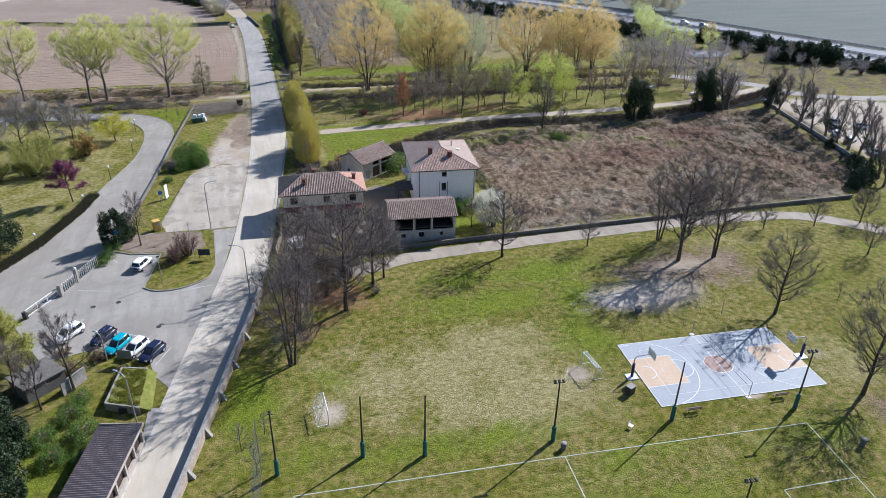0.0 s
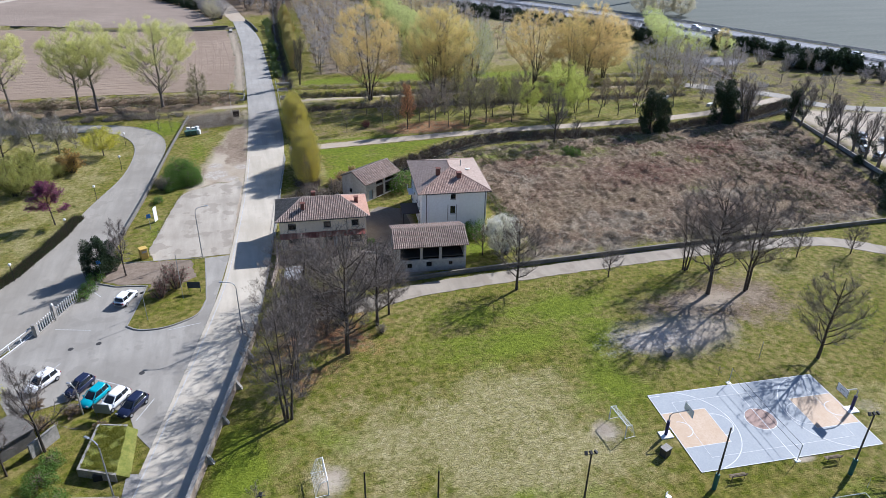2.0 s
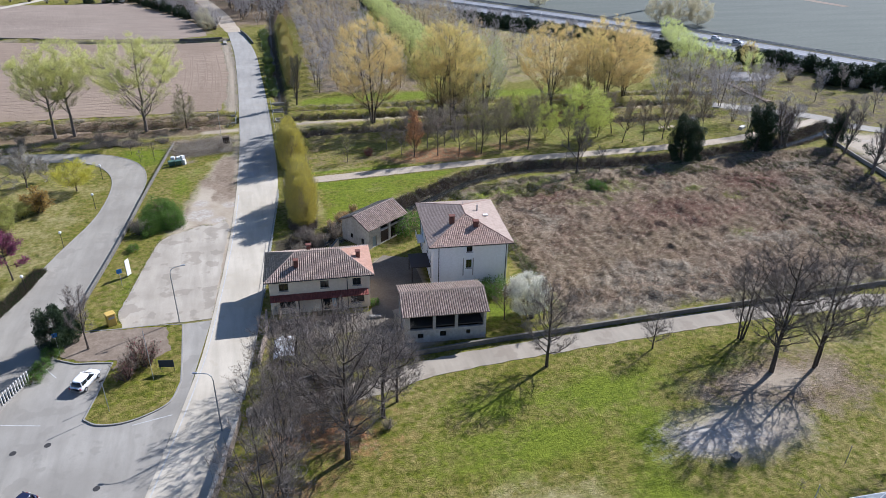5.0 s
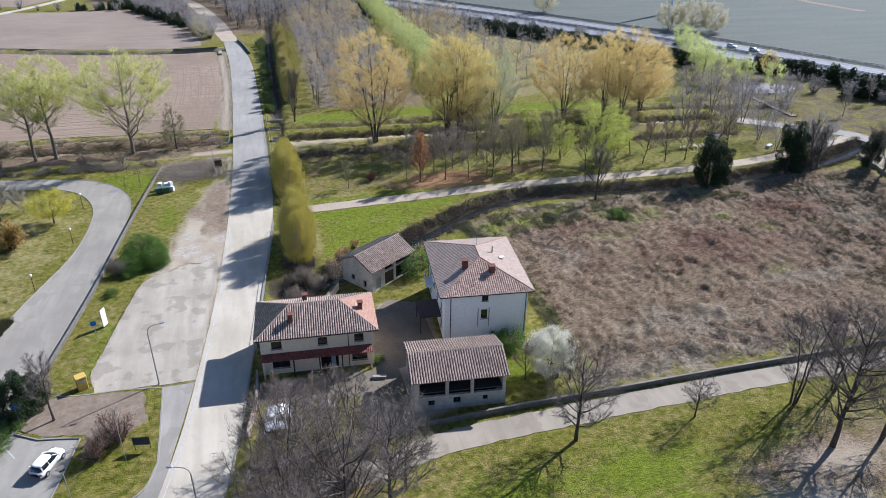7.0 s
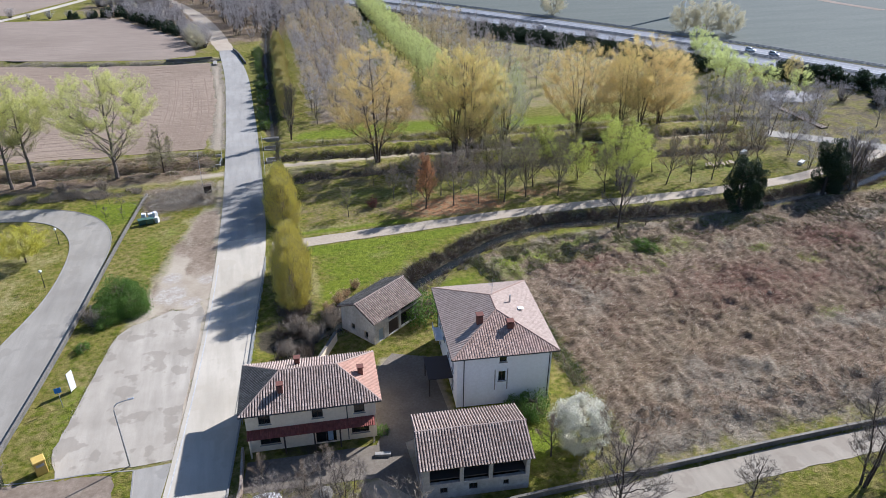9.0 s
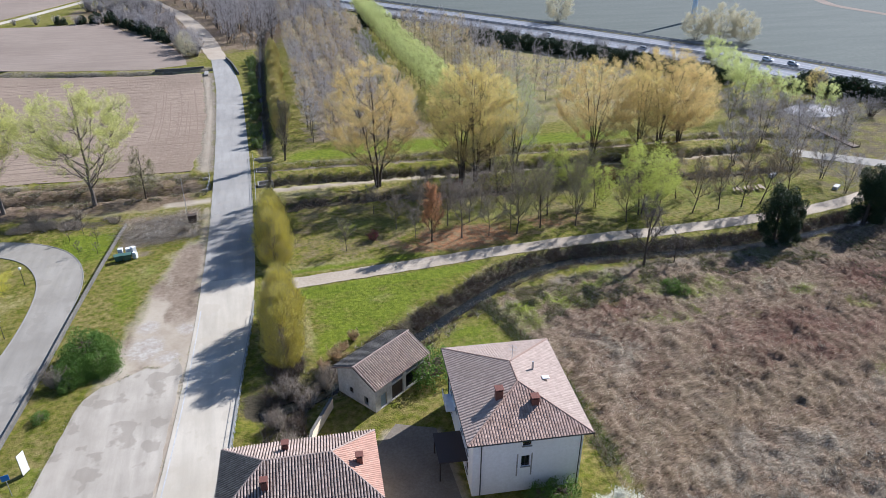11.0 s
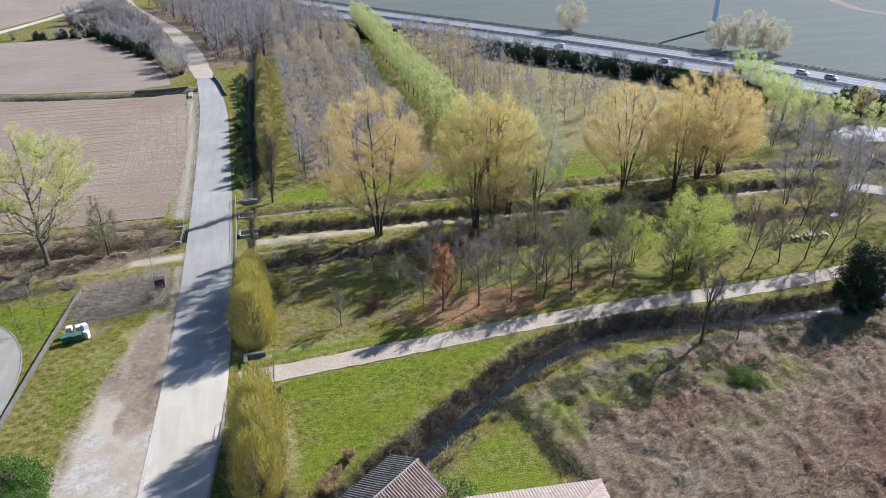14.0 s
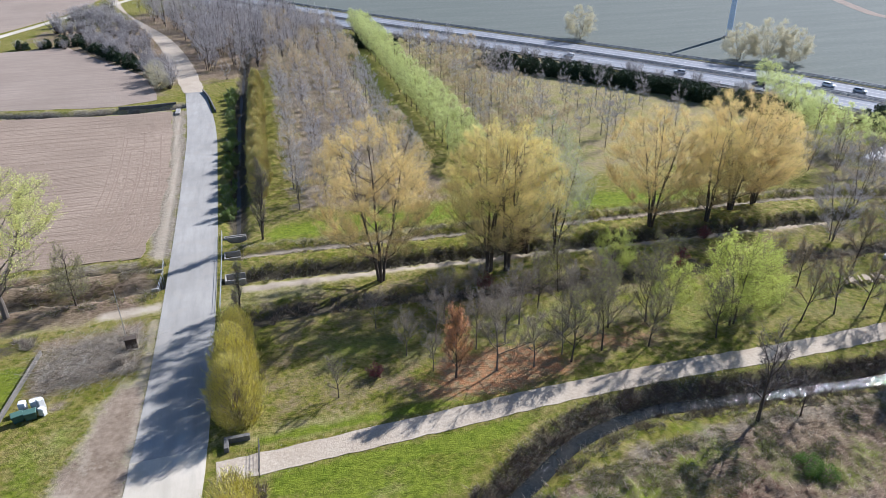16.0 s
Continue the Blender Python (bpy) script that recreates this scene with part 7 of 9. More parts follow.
HEDGE_NW = [(-62, 440), (-54, 430), (-39, 397), (-25, 370), (-20, 349), (-13.5, 342), (-17.5, 368), (-24.5, 409), (-33, 449), (-44, 491), (-56, 530), (-68, 510), (-74, 470)]
while len(spots) < 120:
    x, y = rt.uniform(-74, -13), rt.uniform(341, 530)
    if inside(HEDGE_NW, np.array([x]), np.array([y]))[0]:
        spots.append((x, y, rt.uniform(0.5, 1.3), turn()))
plant("hedge_shrub", W2, "grey leafless hedge shrub beside the lane", "shrub", spots, "lane hedge")
plant("pale_tree", crowned(87, 11, 5.8, 0.04, 15, 150, 16, 1.1, M_LEAF_BUFF, 11000, 0.22, stems=3, girth=0.012, wide=0.42, blunt=0.45, leaf_from=0.0, tr=0.02, twig_mat=M_TIP_HAZE, bark=M_BARK_PALE, spread=0.45), "rounded tree with pale buff-green leaves", "tree", [(-19.5, 354, 0.72, 0), (-17.5, 345, 0.62, 200), (147, 379, 1.3, 60), (185, 325, 1.25, 10), (193, 319.5, 1.45, 80), (200, 315, 1.2, 200)], "pale far trees")
HB = evergreen(88, 3.6, 3.0, 1500, M_LEAF_DARK, 0.5, 2, 0.02)
spots = [(-17.5 + 0.5 * 0, 0, 0, 0)][:0]
hedge_line = np.array(smooth_line([(92, 347), (108, 327.5), (121, 311.5), (131.5, 297.5), (141, 281.5), (152, 262)], 12))
for x, y in hedge_line:
    for d in (0, 2.6):
        spots.append((float(x) + d * 0.8 + rt.uniform(-0.8, 0.8), float(y) + d * 0.6 + rt.uniform(-0.8, 0.8), rt.uniform(0.75, 1.2), turn()))
for x, y in ((46, 401), (48.5, 398.5), (51, 396), (53.5, 393.5), (55.5, 391), (58, 388), (62, 384), (66, 379), (-27, 375), (-31, 382), (-34, 389), (-38, 396), (-42, 404), (-47, 413), (-51, 421), (-56, 430), (-62, 429), (-68, 428), (-76, 427)):
    spots.append((x, y, rt.uniform(0.8, 1.25), turn()))
for k in range(16):
    spots.append((172 + 1.2 * k + rt.uniform(-1, 1), 252 - 1.9 * k + rt.uniform(-1, 1), rt.uniform(1.0, 1.5), turn()))
    spots.append((181 + 1.15 * k + rt.uniform(-1, 1), 212.5 - 0.4 * k + rt.uniform(-2, 2), rt.uniform(1.1, 1.7), turn()))
for k in range(24):
    spots.append((186 + 2.2 * k + rt.uniform(-1, 1), 222 - 3.9 * k + rt.uniform(-1.5, 1.5), rt.uniform(0.8, 1.5), turn()))
plant("motorway_hedge", HB, "dark evergreen hedge bush along the motorway", "shrub", spots, "motorway hedge")
plant("hedge_shrub", W2, "leafless roadside scrub below the motorway", "shrub", [(motorway_edge(y) - 6 + rt.uniform(-2, 2), y + rt.uniform(-2, 2), rt.uniform(0.6, 1.0), turn()) for y in range(250, 450, 5)] + [(170 + k * 6, 215 - k * 7 + rt.uniform(-4, 4), rt.uniform(0.7, 1.2), turn()) for k in range(9)], "motorway scrub")
plant("hedge_shrub", W2, "leafless scrub on the distant field edge", "shrub", [(-60 - 9 * k, 424 + 2.2 * k + rt.uniform(-2, 2), rt.uniform(0.5, 0.9), turn()) for k in range(10)], "far hedge")
plant("bare_tree", tree(90, 9, 0.25, 10, (20, 50), 0.4, 5, 0.42, 10, 0.9, 1, 0.012, tr=0.026, twig_mat=M_TWIG_PALE, bark=M_BARK_PALE), "leafless tree by the pond and lane", "tree", [(136, 215, 1.0, 0), (142, 222, 1.0, 50), (150, 212, 1.0, 100), (158, 216, 0.9, 150), (146, 236, 1.0, 200), (166, 236, 1.0, 250), (146, 168, 0.9, 10), (158, 176, 0.9, 60), (168, 182, 1.0, 110), (172, 152, 0.9, 160), (160, 196, 0.9, 20), (178, 205, 1.0, 70)], "pond trees")
plant("ditch_shrub", shrub(91, 2.2, 2.2, 14, 30, M_LEAF_GREEN, 1500, 0.18, twig_mat=M_TWIG_HAZE), "green ditch-side bush beside the road", "shrub", [(2.6 + 0.02 * (y - 240) + rt.uniform(-0.7, 0.9), float(y) + rt.uniform(-1.2, 1.2), rt.uniform(0.55, 1.45), turn()) for y in np.arange(236, 332, 2.7)], "ditch bushes")


def scatter(name, label, where, count, height, width, mats, seed, blades=7, lean=0.5, category="undergrowth", up=0.0):
    """Tufts of blades as one object: where() gives points x, y."""
    rng = np.random.default_rng(seed)
    bag = Bag()
    pts = where(rng, count)
    z = np.array([ground_z(x, y) for x, y in pts])
    n = len(pts)
    big = rng.uniform(0.5, 1.2, (n, 1))
    for k in range(blades):
        d = rng.normal(size=(n, 3)) * lean
        d[:, 2] = rng.uniform(0.5, 1.1, n)
        off = rng.normal(size=(n, 2)) * width * 0.4
        b = np.column_stack([pts + off, z - 0.05 + up])
        bag.spikes(b, d * height * big, np.full(n, width * 0.16), k % len(mats))
    ob = new(name, bag.mesh(name, mats))
    return tagged(ob, label, category, kind="stuff")


def in_poly(poly):
    xs, ys = [p[0] for p in poly], [p[1] for p in poly]

    def pick(rng, count):
        p = np.column_stack([rng.uniform(min(xs), max(xs), count * 3), rng.uniform(min(ys), max(ys), count * 3)])
        return p[inside(poly, p[:, 0], p[:, 1])][:count]
    return pick


def along(line, spread, keep=None):
    pts = np.array(line)
    seg = np.hypot(*np.diff(pts, axis=0).T)
    cum = np.concatenate([[0], np.cumsum(seg)])

    def pick(rng, count):
        s = rng.uniform(0, cum[-1], count)
        x, y = np.interp(s, cum, pts[:, 0]), np.interp(s, cum, pts[:, 1])
        side = rng.choice([-1, 1], count) * rng.uniform(spread[0], spread[1], count)
        i = np.clip(np.searchsorted(cum, s) - 1, 0, len(seg) - 1)
        d = np.diff(pts, axis=0)[i] / seg[i][:, None]
        return np.column_stack([x - d[:, 1] * side, y + d[:, 0] * side])
    return pick


def clumps(pick, size, level, seed):
    """Keeps the points of a scatter that fall in the patches of a noise."""
    def chosen(rng, count):
        p = pick(rng, count * 3)
        k = np.array([noise.noise(Vector((x / size, y / size, seed * 3.7))) + 0.35 * noise.noise(Vector((x / size * 3, y / size * 3, seed))) for x, y in p]) > level
        return p[k][:count]
    return chosen


def thatch(name, label, where, count, length, width, mats, seed):
    """Long dead stems that lie over one another, combed along the way in which the reeds fell."""
    rng = np.random.default_rng(seed)
    bag = Bag()
    pts = where(rng, count)
    n = len(pts)
    z = np.array([ground_z(x, y) for x, y in pts])
    a = np.radians(38) + np.array([0.9 * noise.noise(Vector((x * 0.16, y * 0.16, 5))) + 0.8 * noise.noise(Vector((x * 0.5, y * 0.5, 3))) for x, y in pts]) + rng.normal(size=n) * 0.35
    l = length * rng.uniform(0.5, 1.25, n)
    d = np.column_stack([np.cos(a) * l, np.sin(a) * l, l * rng.uniform(0.02, 0.2, n)])
    b = np.column_stack([pts, z + 0.02])
    for k in range(len(mats)):
        bag.spikes(b[k::len(mats)], d[k::len(mats)], np.full(len(b[k::len(mats)]), width), k)
    return tagged(new(name, bag.mesh(name, mats)), label, "undergrowth", kind="stuff")


thatch("dead_reeds", "combed layer of fallen brown reed stems", in_poly(BROWN), 26000, 0.55, 0.028, [M_STRAW, M_RUST, M_STRAW, M_BRAMBLE, M_STRAW, M_STRAW, M_STRAW_PALE], 41)
scatter("dead_reeds", "flattened brown dead reeds and weeds", in_poly(BROWN), 7000, 0.2, 0.16, [M_STRAW, M_RUST, M_STRAW], 1, 6, 1.8)
scatter("dead_reeds", "rusty dead dock stems among the reeds", clumps(in_poly([(44, 120), (96, 124), (118, 136), (112, 152), (46, 154)]), 7.0, 0.1, 2), 2200, 0.3, 0.12, [M_RUST], 21, 7, 1.4)
scatter("dead_reeds", "pale tufts of dead grass among the reeds", clumps(in_poly([(36, 106.5), (106, 105), (110, 110), (60, 114), (37, 113)]), 3, 0.0, 13), 1500, 0.35, 0.26, [M_STRAW_PALE, M_STRAW_PALE, M_STRAW], 2, 8, 1.2)
scatter("dead_reeds", "pale dead tussocks in the field", clumps(in_poly(BROWN), 6.0, 0.22, 4), 900, 0.45, 0.22, [M_STRAW_PALE, M_STRAW], 8, 8, 1.2)
scatter("bank_scrub", "green and straw tussocks at the reed field edge", clumps(in_poly([(36, 147), (60, 152), (96, 153), (94, 160), (64, 161), (36, 157)]), 3, 0.0, 15), 3600, 0.45, 0.13, [M_STRAW_PALE, M_GRASS_TUFT, M_STRAW, M_GRASS_TUFT], 24, 8, 1.0)
scatter("stream_scrub", "dark brambles along the path side of the stream", clumps(along(offset_line(STREAM[10:], 2.4), (0.0, 1.3)), 2.5, -0.2, 16), 1800, 0.9, 0.12, [M_BRAMBLE, M_TWIG_BROWN, M_BRAMBLE], 25, 8, 0.6)
scatter("stream_scrub", "thin upright bare stems along the stream", clumps(along(offset_line(STREAM[8:], 2.2), (0.0, 1.1)), 2.0, -0.1, 27), 900, 2.3, 0.05, [M_TWIG_BROWN, M_BRAMBLE, M_TWIG], 28, 6, 0.22)
scatter("bank_scrub", "overgrown green and brown bank beside the lawn", clumps(along([(33.6, 156), (35.3, 147), (36.6, 136), (37, 120)], (0.0, 1.3)), 2.2, -0.25, 20), 1500, 0.65, 0.14, [M_LEAF_IVY, M_BRAMBLE, M_STRAW_PALE, M_GRASS_TUFT], 26, 8, 0.8)
scatter("brambles", "dark bramble patches in the reed field", clumps(in_poly([(85, 108), (116, 110), (126, 138), (132, 160), (100, 158), (92, 130)]), 5, 0.1, 12), 2000, 0.6, 0.2, [M_BRAMBLE, M_STRAW, M_LEAF_IVY], 3, 8, 0.9)
scatter("stream_scrub", "dark twiggy scrub on the stream banks", clumps(along(STREAM[6:], (0.95, 3.4)), 2.2, 0.0, 5), 2300, 1.2, 0.11, [M_BRAMBLE, M_TWIG], 4, 8, 0.45)
scatter("bank_scrub", "straw and green tussocks on the stream banks", clumps(along(STREAM[4:], (0.9, 4.2)), 2.5, -0.05, 6), 3200, 0.5, 0.16, [M_STRAW_PALE, M_GRASS_TUFT, M_STRAW], 22, 7, 0.9)
scatter("bank_scrub", "dry grass and brambles on the ditch banks", clumps(along(CANAL_B, (0.7, 3.0)), 2.5, 0.0, 7), 1900, 0.65, 0.15, [M_STRAW_PALE, M_BRAMBLE, M_GRASS_TUFT], 5, 7, 0.6)
scatter("bank_scrub", "dry grass on the gravelly channel bank", clumps(along(CANAL_A, (0.9, 2.8)), 2.5, 0.0, 8), 1500, 0.5, 0.2, [M_STRAW_PALE, M_GRASS_TUFT, M_STRAW], 6, 7, 0.6)
scatter("bank_scrub", "grey tangled scrub on the field canal banks", clumps(along(CANAL_W, (1.2, 5.5)), 2.6, 0.12, 9), 2200, 0.75, 0.14, [M_TWIG, M_STRAW_PALE, M_BRAMBLE, M_GRASS_TUFT], 7, 8, 0.8)
scatter("hedge_scrub", "grey clipped leafless hedge behind the park", clumps(along([(-24.5, 201), (-40, 202.5), (-80, 205)], (0.0, 2.2)), 3, 0.05, 18), 1600, 1.1, 0.13, [M_TWIG_BUFF, M_TWIG, M_STRAW_PALE], 9, 9, 0.6)
scatter("brush_pile", "heaped cut branches and dry weeds", in_poly([(-22, 189), (-10, 191), (-9, 200), (-13, 202), (-23, 199)]), 520, 1.6, 0.10, [M_TWIG_PALE, M_STRAW_PALE, M_BRAMBLE, M_TWIG_PALE], 10, 6, 1.7)
scatter("bank_scrub", "dead grass and twigs along the old bank", clumps(along(BANK_DITCH, (0.0, 2.2)), 2.2, 0.0, 10), 1500, 0.7, 0.18, [M_TWIG, M_STRAW, M_BRAMBLE], 11, 8, 0.5)
scatter("hedge_scrub", "low brown hedge along the park drive", along([(-52, 110), (-45.9, 121.2), (-41.5, 134), (-40, 141)], (0.0, 0.95)), 3000, 1.15, 0.12, [M_TWIG_BROWN, M_BRAMBLE, M_LEAF_BUSH], 12, 9, 0.3)
scatter("roadside_scrub", "tangled leafless scrub beneath the roadside poplars", clumps(along([(0.8, 126), (2.0, 140), (2.8, 152), (3.5, 166)], (0.0, 2.4)), 2, -0.1, 11), 1500, 1.4, 0.14, [M_TWIG, M_TWIG_BROWN, M_BRAMBLE], 13, 8, 0.4)
scatter("roadside_scrub", "scrub beneath the bare trees by the wall", in_poly([(-9, 97), (-5.5, 105), (2.5, 104.5), (4, 97), (-2, 91)]), 900, 1.3, 0.12, [M_TWIG, M_TWIG_BROWN], 14, 8, 0.4)
scatter("meadow_tufts", "scattered grass tufts in the meadow", in_poly([(-15, 60), (-22, 40), (80, 40), (100, 90), (80, 98), (14, 98), (-6, 92)]), 5000, 0.12, 0.22, [M_GRASS_TUFT], 15, 4, 1.0, "grass")
scatter("deck_grass", "rough yellow-green grass on the planter deck", clumps(in_poly([(-28.9, 74.1), (-25.3, 72.4), (-25.0, 79.4), (-27.9, 80.3)]), 1.2, -0.1, 17), 1200, 0.35, 0.14, [M_DECK_BLADE], 23, 7, 0.7, "grass", 1.02)
for edge, spread, count in ((ROAD_L, (-0.1, 0.25), 1300), (ROAD_R, (-0.1, 0.2), 900), (offset_line(PATH_S, 1.8), (0.0, 0.22), 900), (offset_line(PATH_N, 1.75), (0.0, 0.3), 800), (offset_line(PATH_N, -1.75), (0.0, 0.3), 800), (LOT[2:12], (0.0, 0.3), 500), (smooth_line(DRIVE_E[9:]), (0.1, 0.35), 300)):
    scatter("verge_grass", "short grass creeping over the paved edge", clumps(along([p for p in edge if p[1] > 30], spread), 2.0, -0.1, 19), count, 0.16, 0.16, [M_GRASS_TUFT, M_STRAW_PALE, M_GRASS_TUFT], 30, 6, 1.0, "grass")
# ---- walls, fences and gates ----


def buttressed_wall():
    w = thing("parapet_wall", "old weathered brick parapet wall with sloping buttresses", "wall", kind="structure")
    line = offset_line([p for p in ROAD_R if 10 < p[1] < 99], -0.35)
    bm = bmesh.new()
    wall_along(bm, line, 0.17, -0.2, 1.45)
    part("wall_body", bm, M_OLD_WALL, w)
    bm = bmesh.new()
    wall_along(bm, line, 0.22, 1.453, 1.55)
    part("coping", bm, M_CONCRETE, w, "pale concrete coping")
    pts = np.array(line)
    seg = np.hypot(*np.diff(pts, axis=0).T)
    cum = np.concatenate([[0], np.cumsum(seg)])
    for s in np.arange(4, cum[-1] - 1, 6.2):
        x, y = float(np.interp(s, cum, pts[:, 0])), float(np.interp(s, cum, pts[:, 1]))
        bm = bmesh.new()
        m = pose(x, y, 0, 0, 0, -14.5)
        vs = [bm.verts.new(m @ Vector(c)) for c in ((0.18, -0.22, -0.2), (0.95, -0.22, -0.2), (0.18, -0.22, 1.3), (0.18, 0.22, -0.2), (0.95, 0.22, -0.2), (0.18, 0.22, 1.3))]
        for q in ((0, 1, 2), (5, 4, 3), (0, 3, 4, 1), (1, 4, 5, 2), (2, 5, 3, 0)):
            bm.faces.new([vs[k] for k in q])
        part("buttress", bm, M_CONCRETE, w)


def plain_wall(name, label, line, half, h, material, cap=None):
    w = thing(name, label, "wall", kind="structure")
    bm = bmesh.new()
    wall_along(bm, line, half, -0.3, h)
    part("wall_body", bm, material, w)
    if cap:
        bm = bmesh.new()
        wall_along(bm, line, half + 0.05, h + 0.003, h + 0.08)
        part("coping", bm, cap, w)
    return w


# cap paler than the wall sides, to paint the thin lit top edge
M_WALL_TOP = surface("lit_wall_top", (0.27, 0.24, 0.20), (0.18, 0.16, 0.13), (0.10, 0.09, 0.07), big=0.6, fine=3)
buttressed_wall()
plain_wall("garden_wall", "long low weathered wall between lane and reed field", smooth_line([(13.2, 104.2), (24, 104.4), (39, 104.2), (55, 104.1), (72, 103.7), (88, 103.5), (107.5, 103.0)]), 0.1, 0.72, M_DARK_CONCRETE, M_WALL_TOP)
plain_wall("garden_wall", "grey boundary wall beside the park drive", smooth_line([(-33.0, 120.5), (-30.4, 138), (-28.6, 152), (-26.9, 168), (-25.0, 184), (-23.0, 199)]), 0.085, 0.62, M_DARK_CONCRETE, M_WALL_TOP)
plain_wall("garden_wall", "pale plastered yard wall behind the house", [(3.4, 128.2), (4.6, 132.8), (7.6, 138.0)], 0.13, 1.5, M_CREAM, M_TILE_DARK)
# brick brown in place of plaster puts this wall's shade into its colour
plain_wall("garden_wall", "plastered wall beside the road, coloured dark for its shade", [(-5.6, 119.0), (-5.9, 113.5), (-7.2, 107.5)], 0.13, 1.1, M_OLD_WALL)
plain_wall("garden_wall", "low concrete wall along the lane edge", [(-7.0, 101.6), (1.5, 103.2), (8, 104.0), (12.6, 104.3)], 0.14, 0.7, M_DARK_CONCRETE)
plain_wall("garden_wall", "pale low concrete wall of the allotment yard", smooth_line([(137.5, 167), (133.5, 153), (130.8, 141), (127.5, 128), (124.5, 116)]), 0.14, 0.9, M_CONCRETE)
plain_wall("retaining_wall", "short concrete wall beside the shrubs", [(-34.5, 78.0), (-32.3, 80.8)], 0.12, 1.9, M_CONCRETE)
plain_wall("far_parapet", "dark curved bridge parapet on the lane", smooth_line([(-4.4, 337.6), (-2.4, 328), (-0.4, 313)]), 0.2, 0.9, M_DARK_CONCRETE)


M_KERB_PALE = surface("pale_precast_concrete", (0.66, 0.64, 0.60), (0.54, 0.52, 0.48), (0.36, 0.34, 0.30), big=0.8, fine=5)


def slat_fence():
    f = thing("concrete_fence", "white precast concrete slat fence at the park gate", "fence", (-39.0, 102.8, 0), math.degrees(math.atan2(8.6, 3.9)))
    L = 9.45
    bm = bmesh.new()
    box(bm, -0.1, L, -0.14, 0.14, -0.1, 0.3, 0.01)
    part("base", bm, M_CONCRETE, f)
    for k in range(20):
        bm = bmesh.new()
        x = 0.4 + k * 0.46
        box(bm, -0.2, 0.2, -0.06, 0.06, 0.303, 1.75, 0.01, m=pose(x, 0, 0, 0, 0, 38))
        part("slat", bm, M_KERB_PALE, f)
    bm = bmesh.new()
    box(bm, -0.45, 0.1, -0.3, 0.3, -0.05, 1.9, 0.02)
    part("post", bm, M_CONCRETE, f)
    bm = bmesh.new()
    box(bm, 3.6, 4.1, -0.25, 0.25, -0.05, 2.3, 0.03)
    part("post", bm, M_CONCRETE, f)
    bm = bmesh.new()
    bmesh.ops.create_uvsphere(bm, u_segments=10, v_segments=8, radius=0.22, matrix=pose(3.85, 0, 2.5))
    part("globe", bm, M_WHITE, f, "white gate lamp globe")


def sliding_gate():
    g = thing("sliding_gate", "low grey steel sliding gate across the drive", "gate", (-42.6, 97.6, 0), math.degrees(math.atan2(5.4, 3.1)))
    bm = bmesh.new()
    for z in (0.18, 1.25):
        box(bm, 0, 6.1, -0.04, 0.04, z - 0.05, z + 0.05)
    for x in (0, 2, 4, 6.1):
        box(bm, x - 0.04, x + 0.04, -0.05, 0.05, 0.04, 1.35)
    part("gate_frame", bm, M_WHITE_STEEL, g)
    for k in range(28):
        bm = bmesh.new()
        tube(bm, [(0.2 + k * 0.21, 0, 0.2), (0.2 + k * 0.21, 0, 1.25)], 0.012, 4)
        part("bar", bm, M_WHITE_STEEL, g)
    bm = bmesh.new()
    box(bm, 0.0, 6.4, -0.3, 0.3, 0.03, 0.09, 0.02)
    part("track", bm, M_CONCRETE, g, "pale concrete gate track")
    bm = bmesh.new()
    box(bm, -0.5, -0.1, -0.35, 0.35, 0.0, 1.1, 0.03)
    part("motor_box", bm, M_DARK_STEEL, g, "dark gate motor box")


slat_fence()
sliding_gate()


def rail_fence(name, label, line, h, step, rails, mat, category="fence"):
    f = thing(name, label, category)
    pts = np.array(line)
    seg = np.hypot(*np.diff(pts, axis=0).T)
    cum = np.concatenate([[0], np.cumsum(seg)])
    n = max(1, round(cum[-1] / step))
    spots = [(float(np.interp(s, cum, pts[:, 0])), float(np.interp(s, cum, pts[:, 1]))) for s in np.linspace(0, cum[-1], n + 1)]
    for x, y in spots:
        bm = bmesh.new()
        tube(bm, [(x, y, ground_z(x, y) - 0.1), (x, y, h)], 0.045, 6)
        part("post", bm, mat, f)
    for z in rails:
        bm = bmesh.new()
        tube(bm, [(x, y, z) for x, y in spots], 0.03, 5)
        part("rail", bm, mat, f)
    return f


rail_fence("road_railing", "thin pale metal railing along the road edge", [p for p in offset_line(ROAD_R, -0.45) if 122 < p[1] < 164], 1.05, 2.6, (0.55, 1.02), M_STEEL)
rail_fence("bridge_railing", "grey metal railing beside the canal bridge", [(1.0, 203.4), (1.2, 214), (1.3, 224), (1.3, 230)], 1.1, 2.0, (0.4, 0.75, 1.08), M_STEEL)
rail_fence("bridge_railing", "rusty metal railing on the field side of the bridge", [(-8.6, 211.6), (-8.2, 216.6), (-8.4, 221.5)], 1.1, 1.7, (0.55, 1.05), M_STEEL)
rail_fence("path_gate", "narrow metal bar gate at the path entrance", [(5.2, 167.4), (5.3, 169.3), (5.4, 172.2)], 1.3, 1.2, (0.3, 0.65, 1.0, 1.28), M_DARK_STEEL, "gate")
rail_fence("footbridge_railing", "wooden footbridge railing beyond the wood", [(146, 221.5), (145.4, 210), (144.4, 198.5)], 1.4, 2.2, (0.5, 0.95, 1.35), M_WOOD)
rail_fence("footbridge_railing", "wooden footbridge railing on its far side", [(148.2, 221.5), (147.6, 210), (146.6, 198.5)], 1.4, 2.2, (0.5, 0.95, 1.35), M_WOOD)
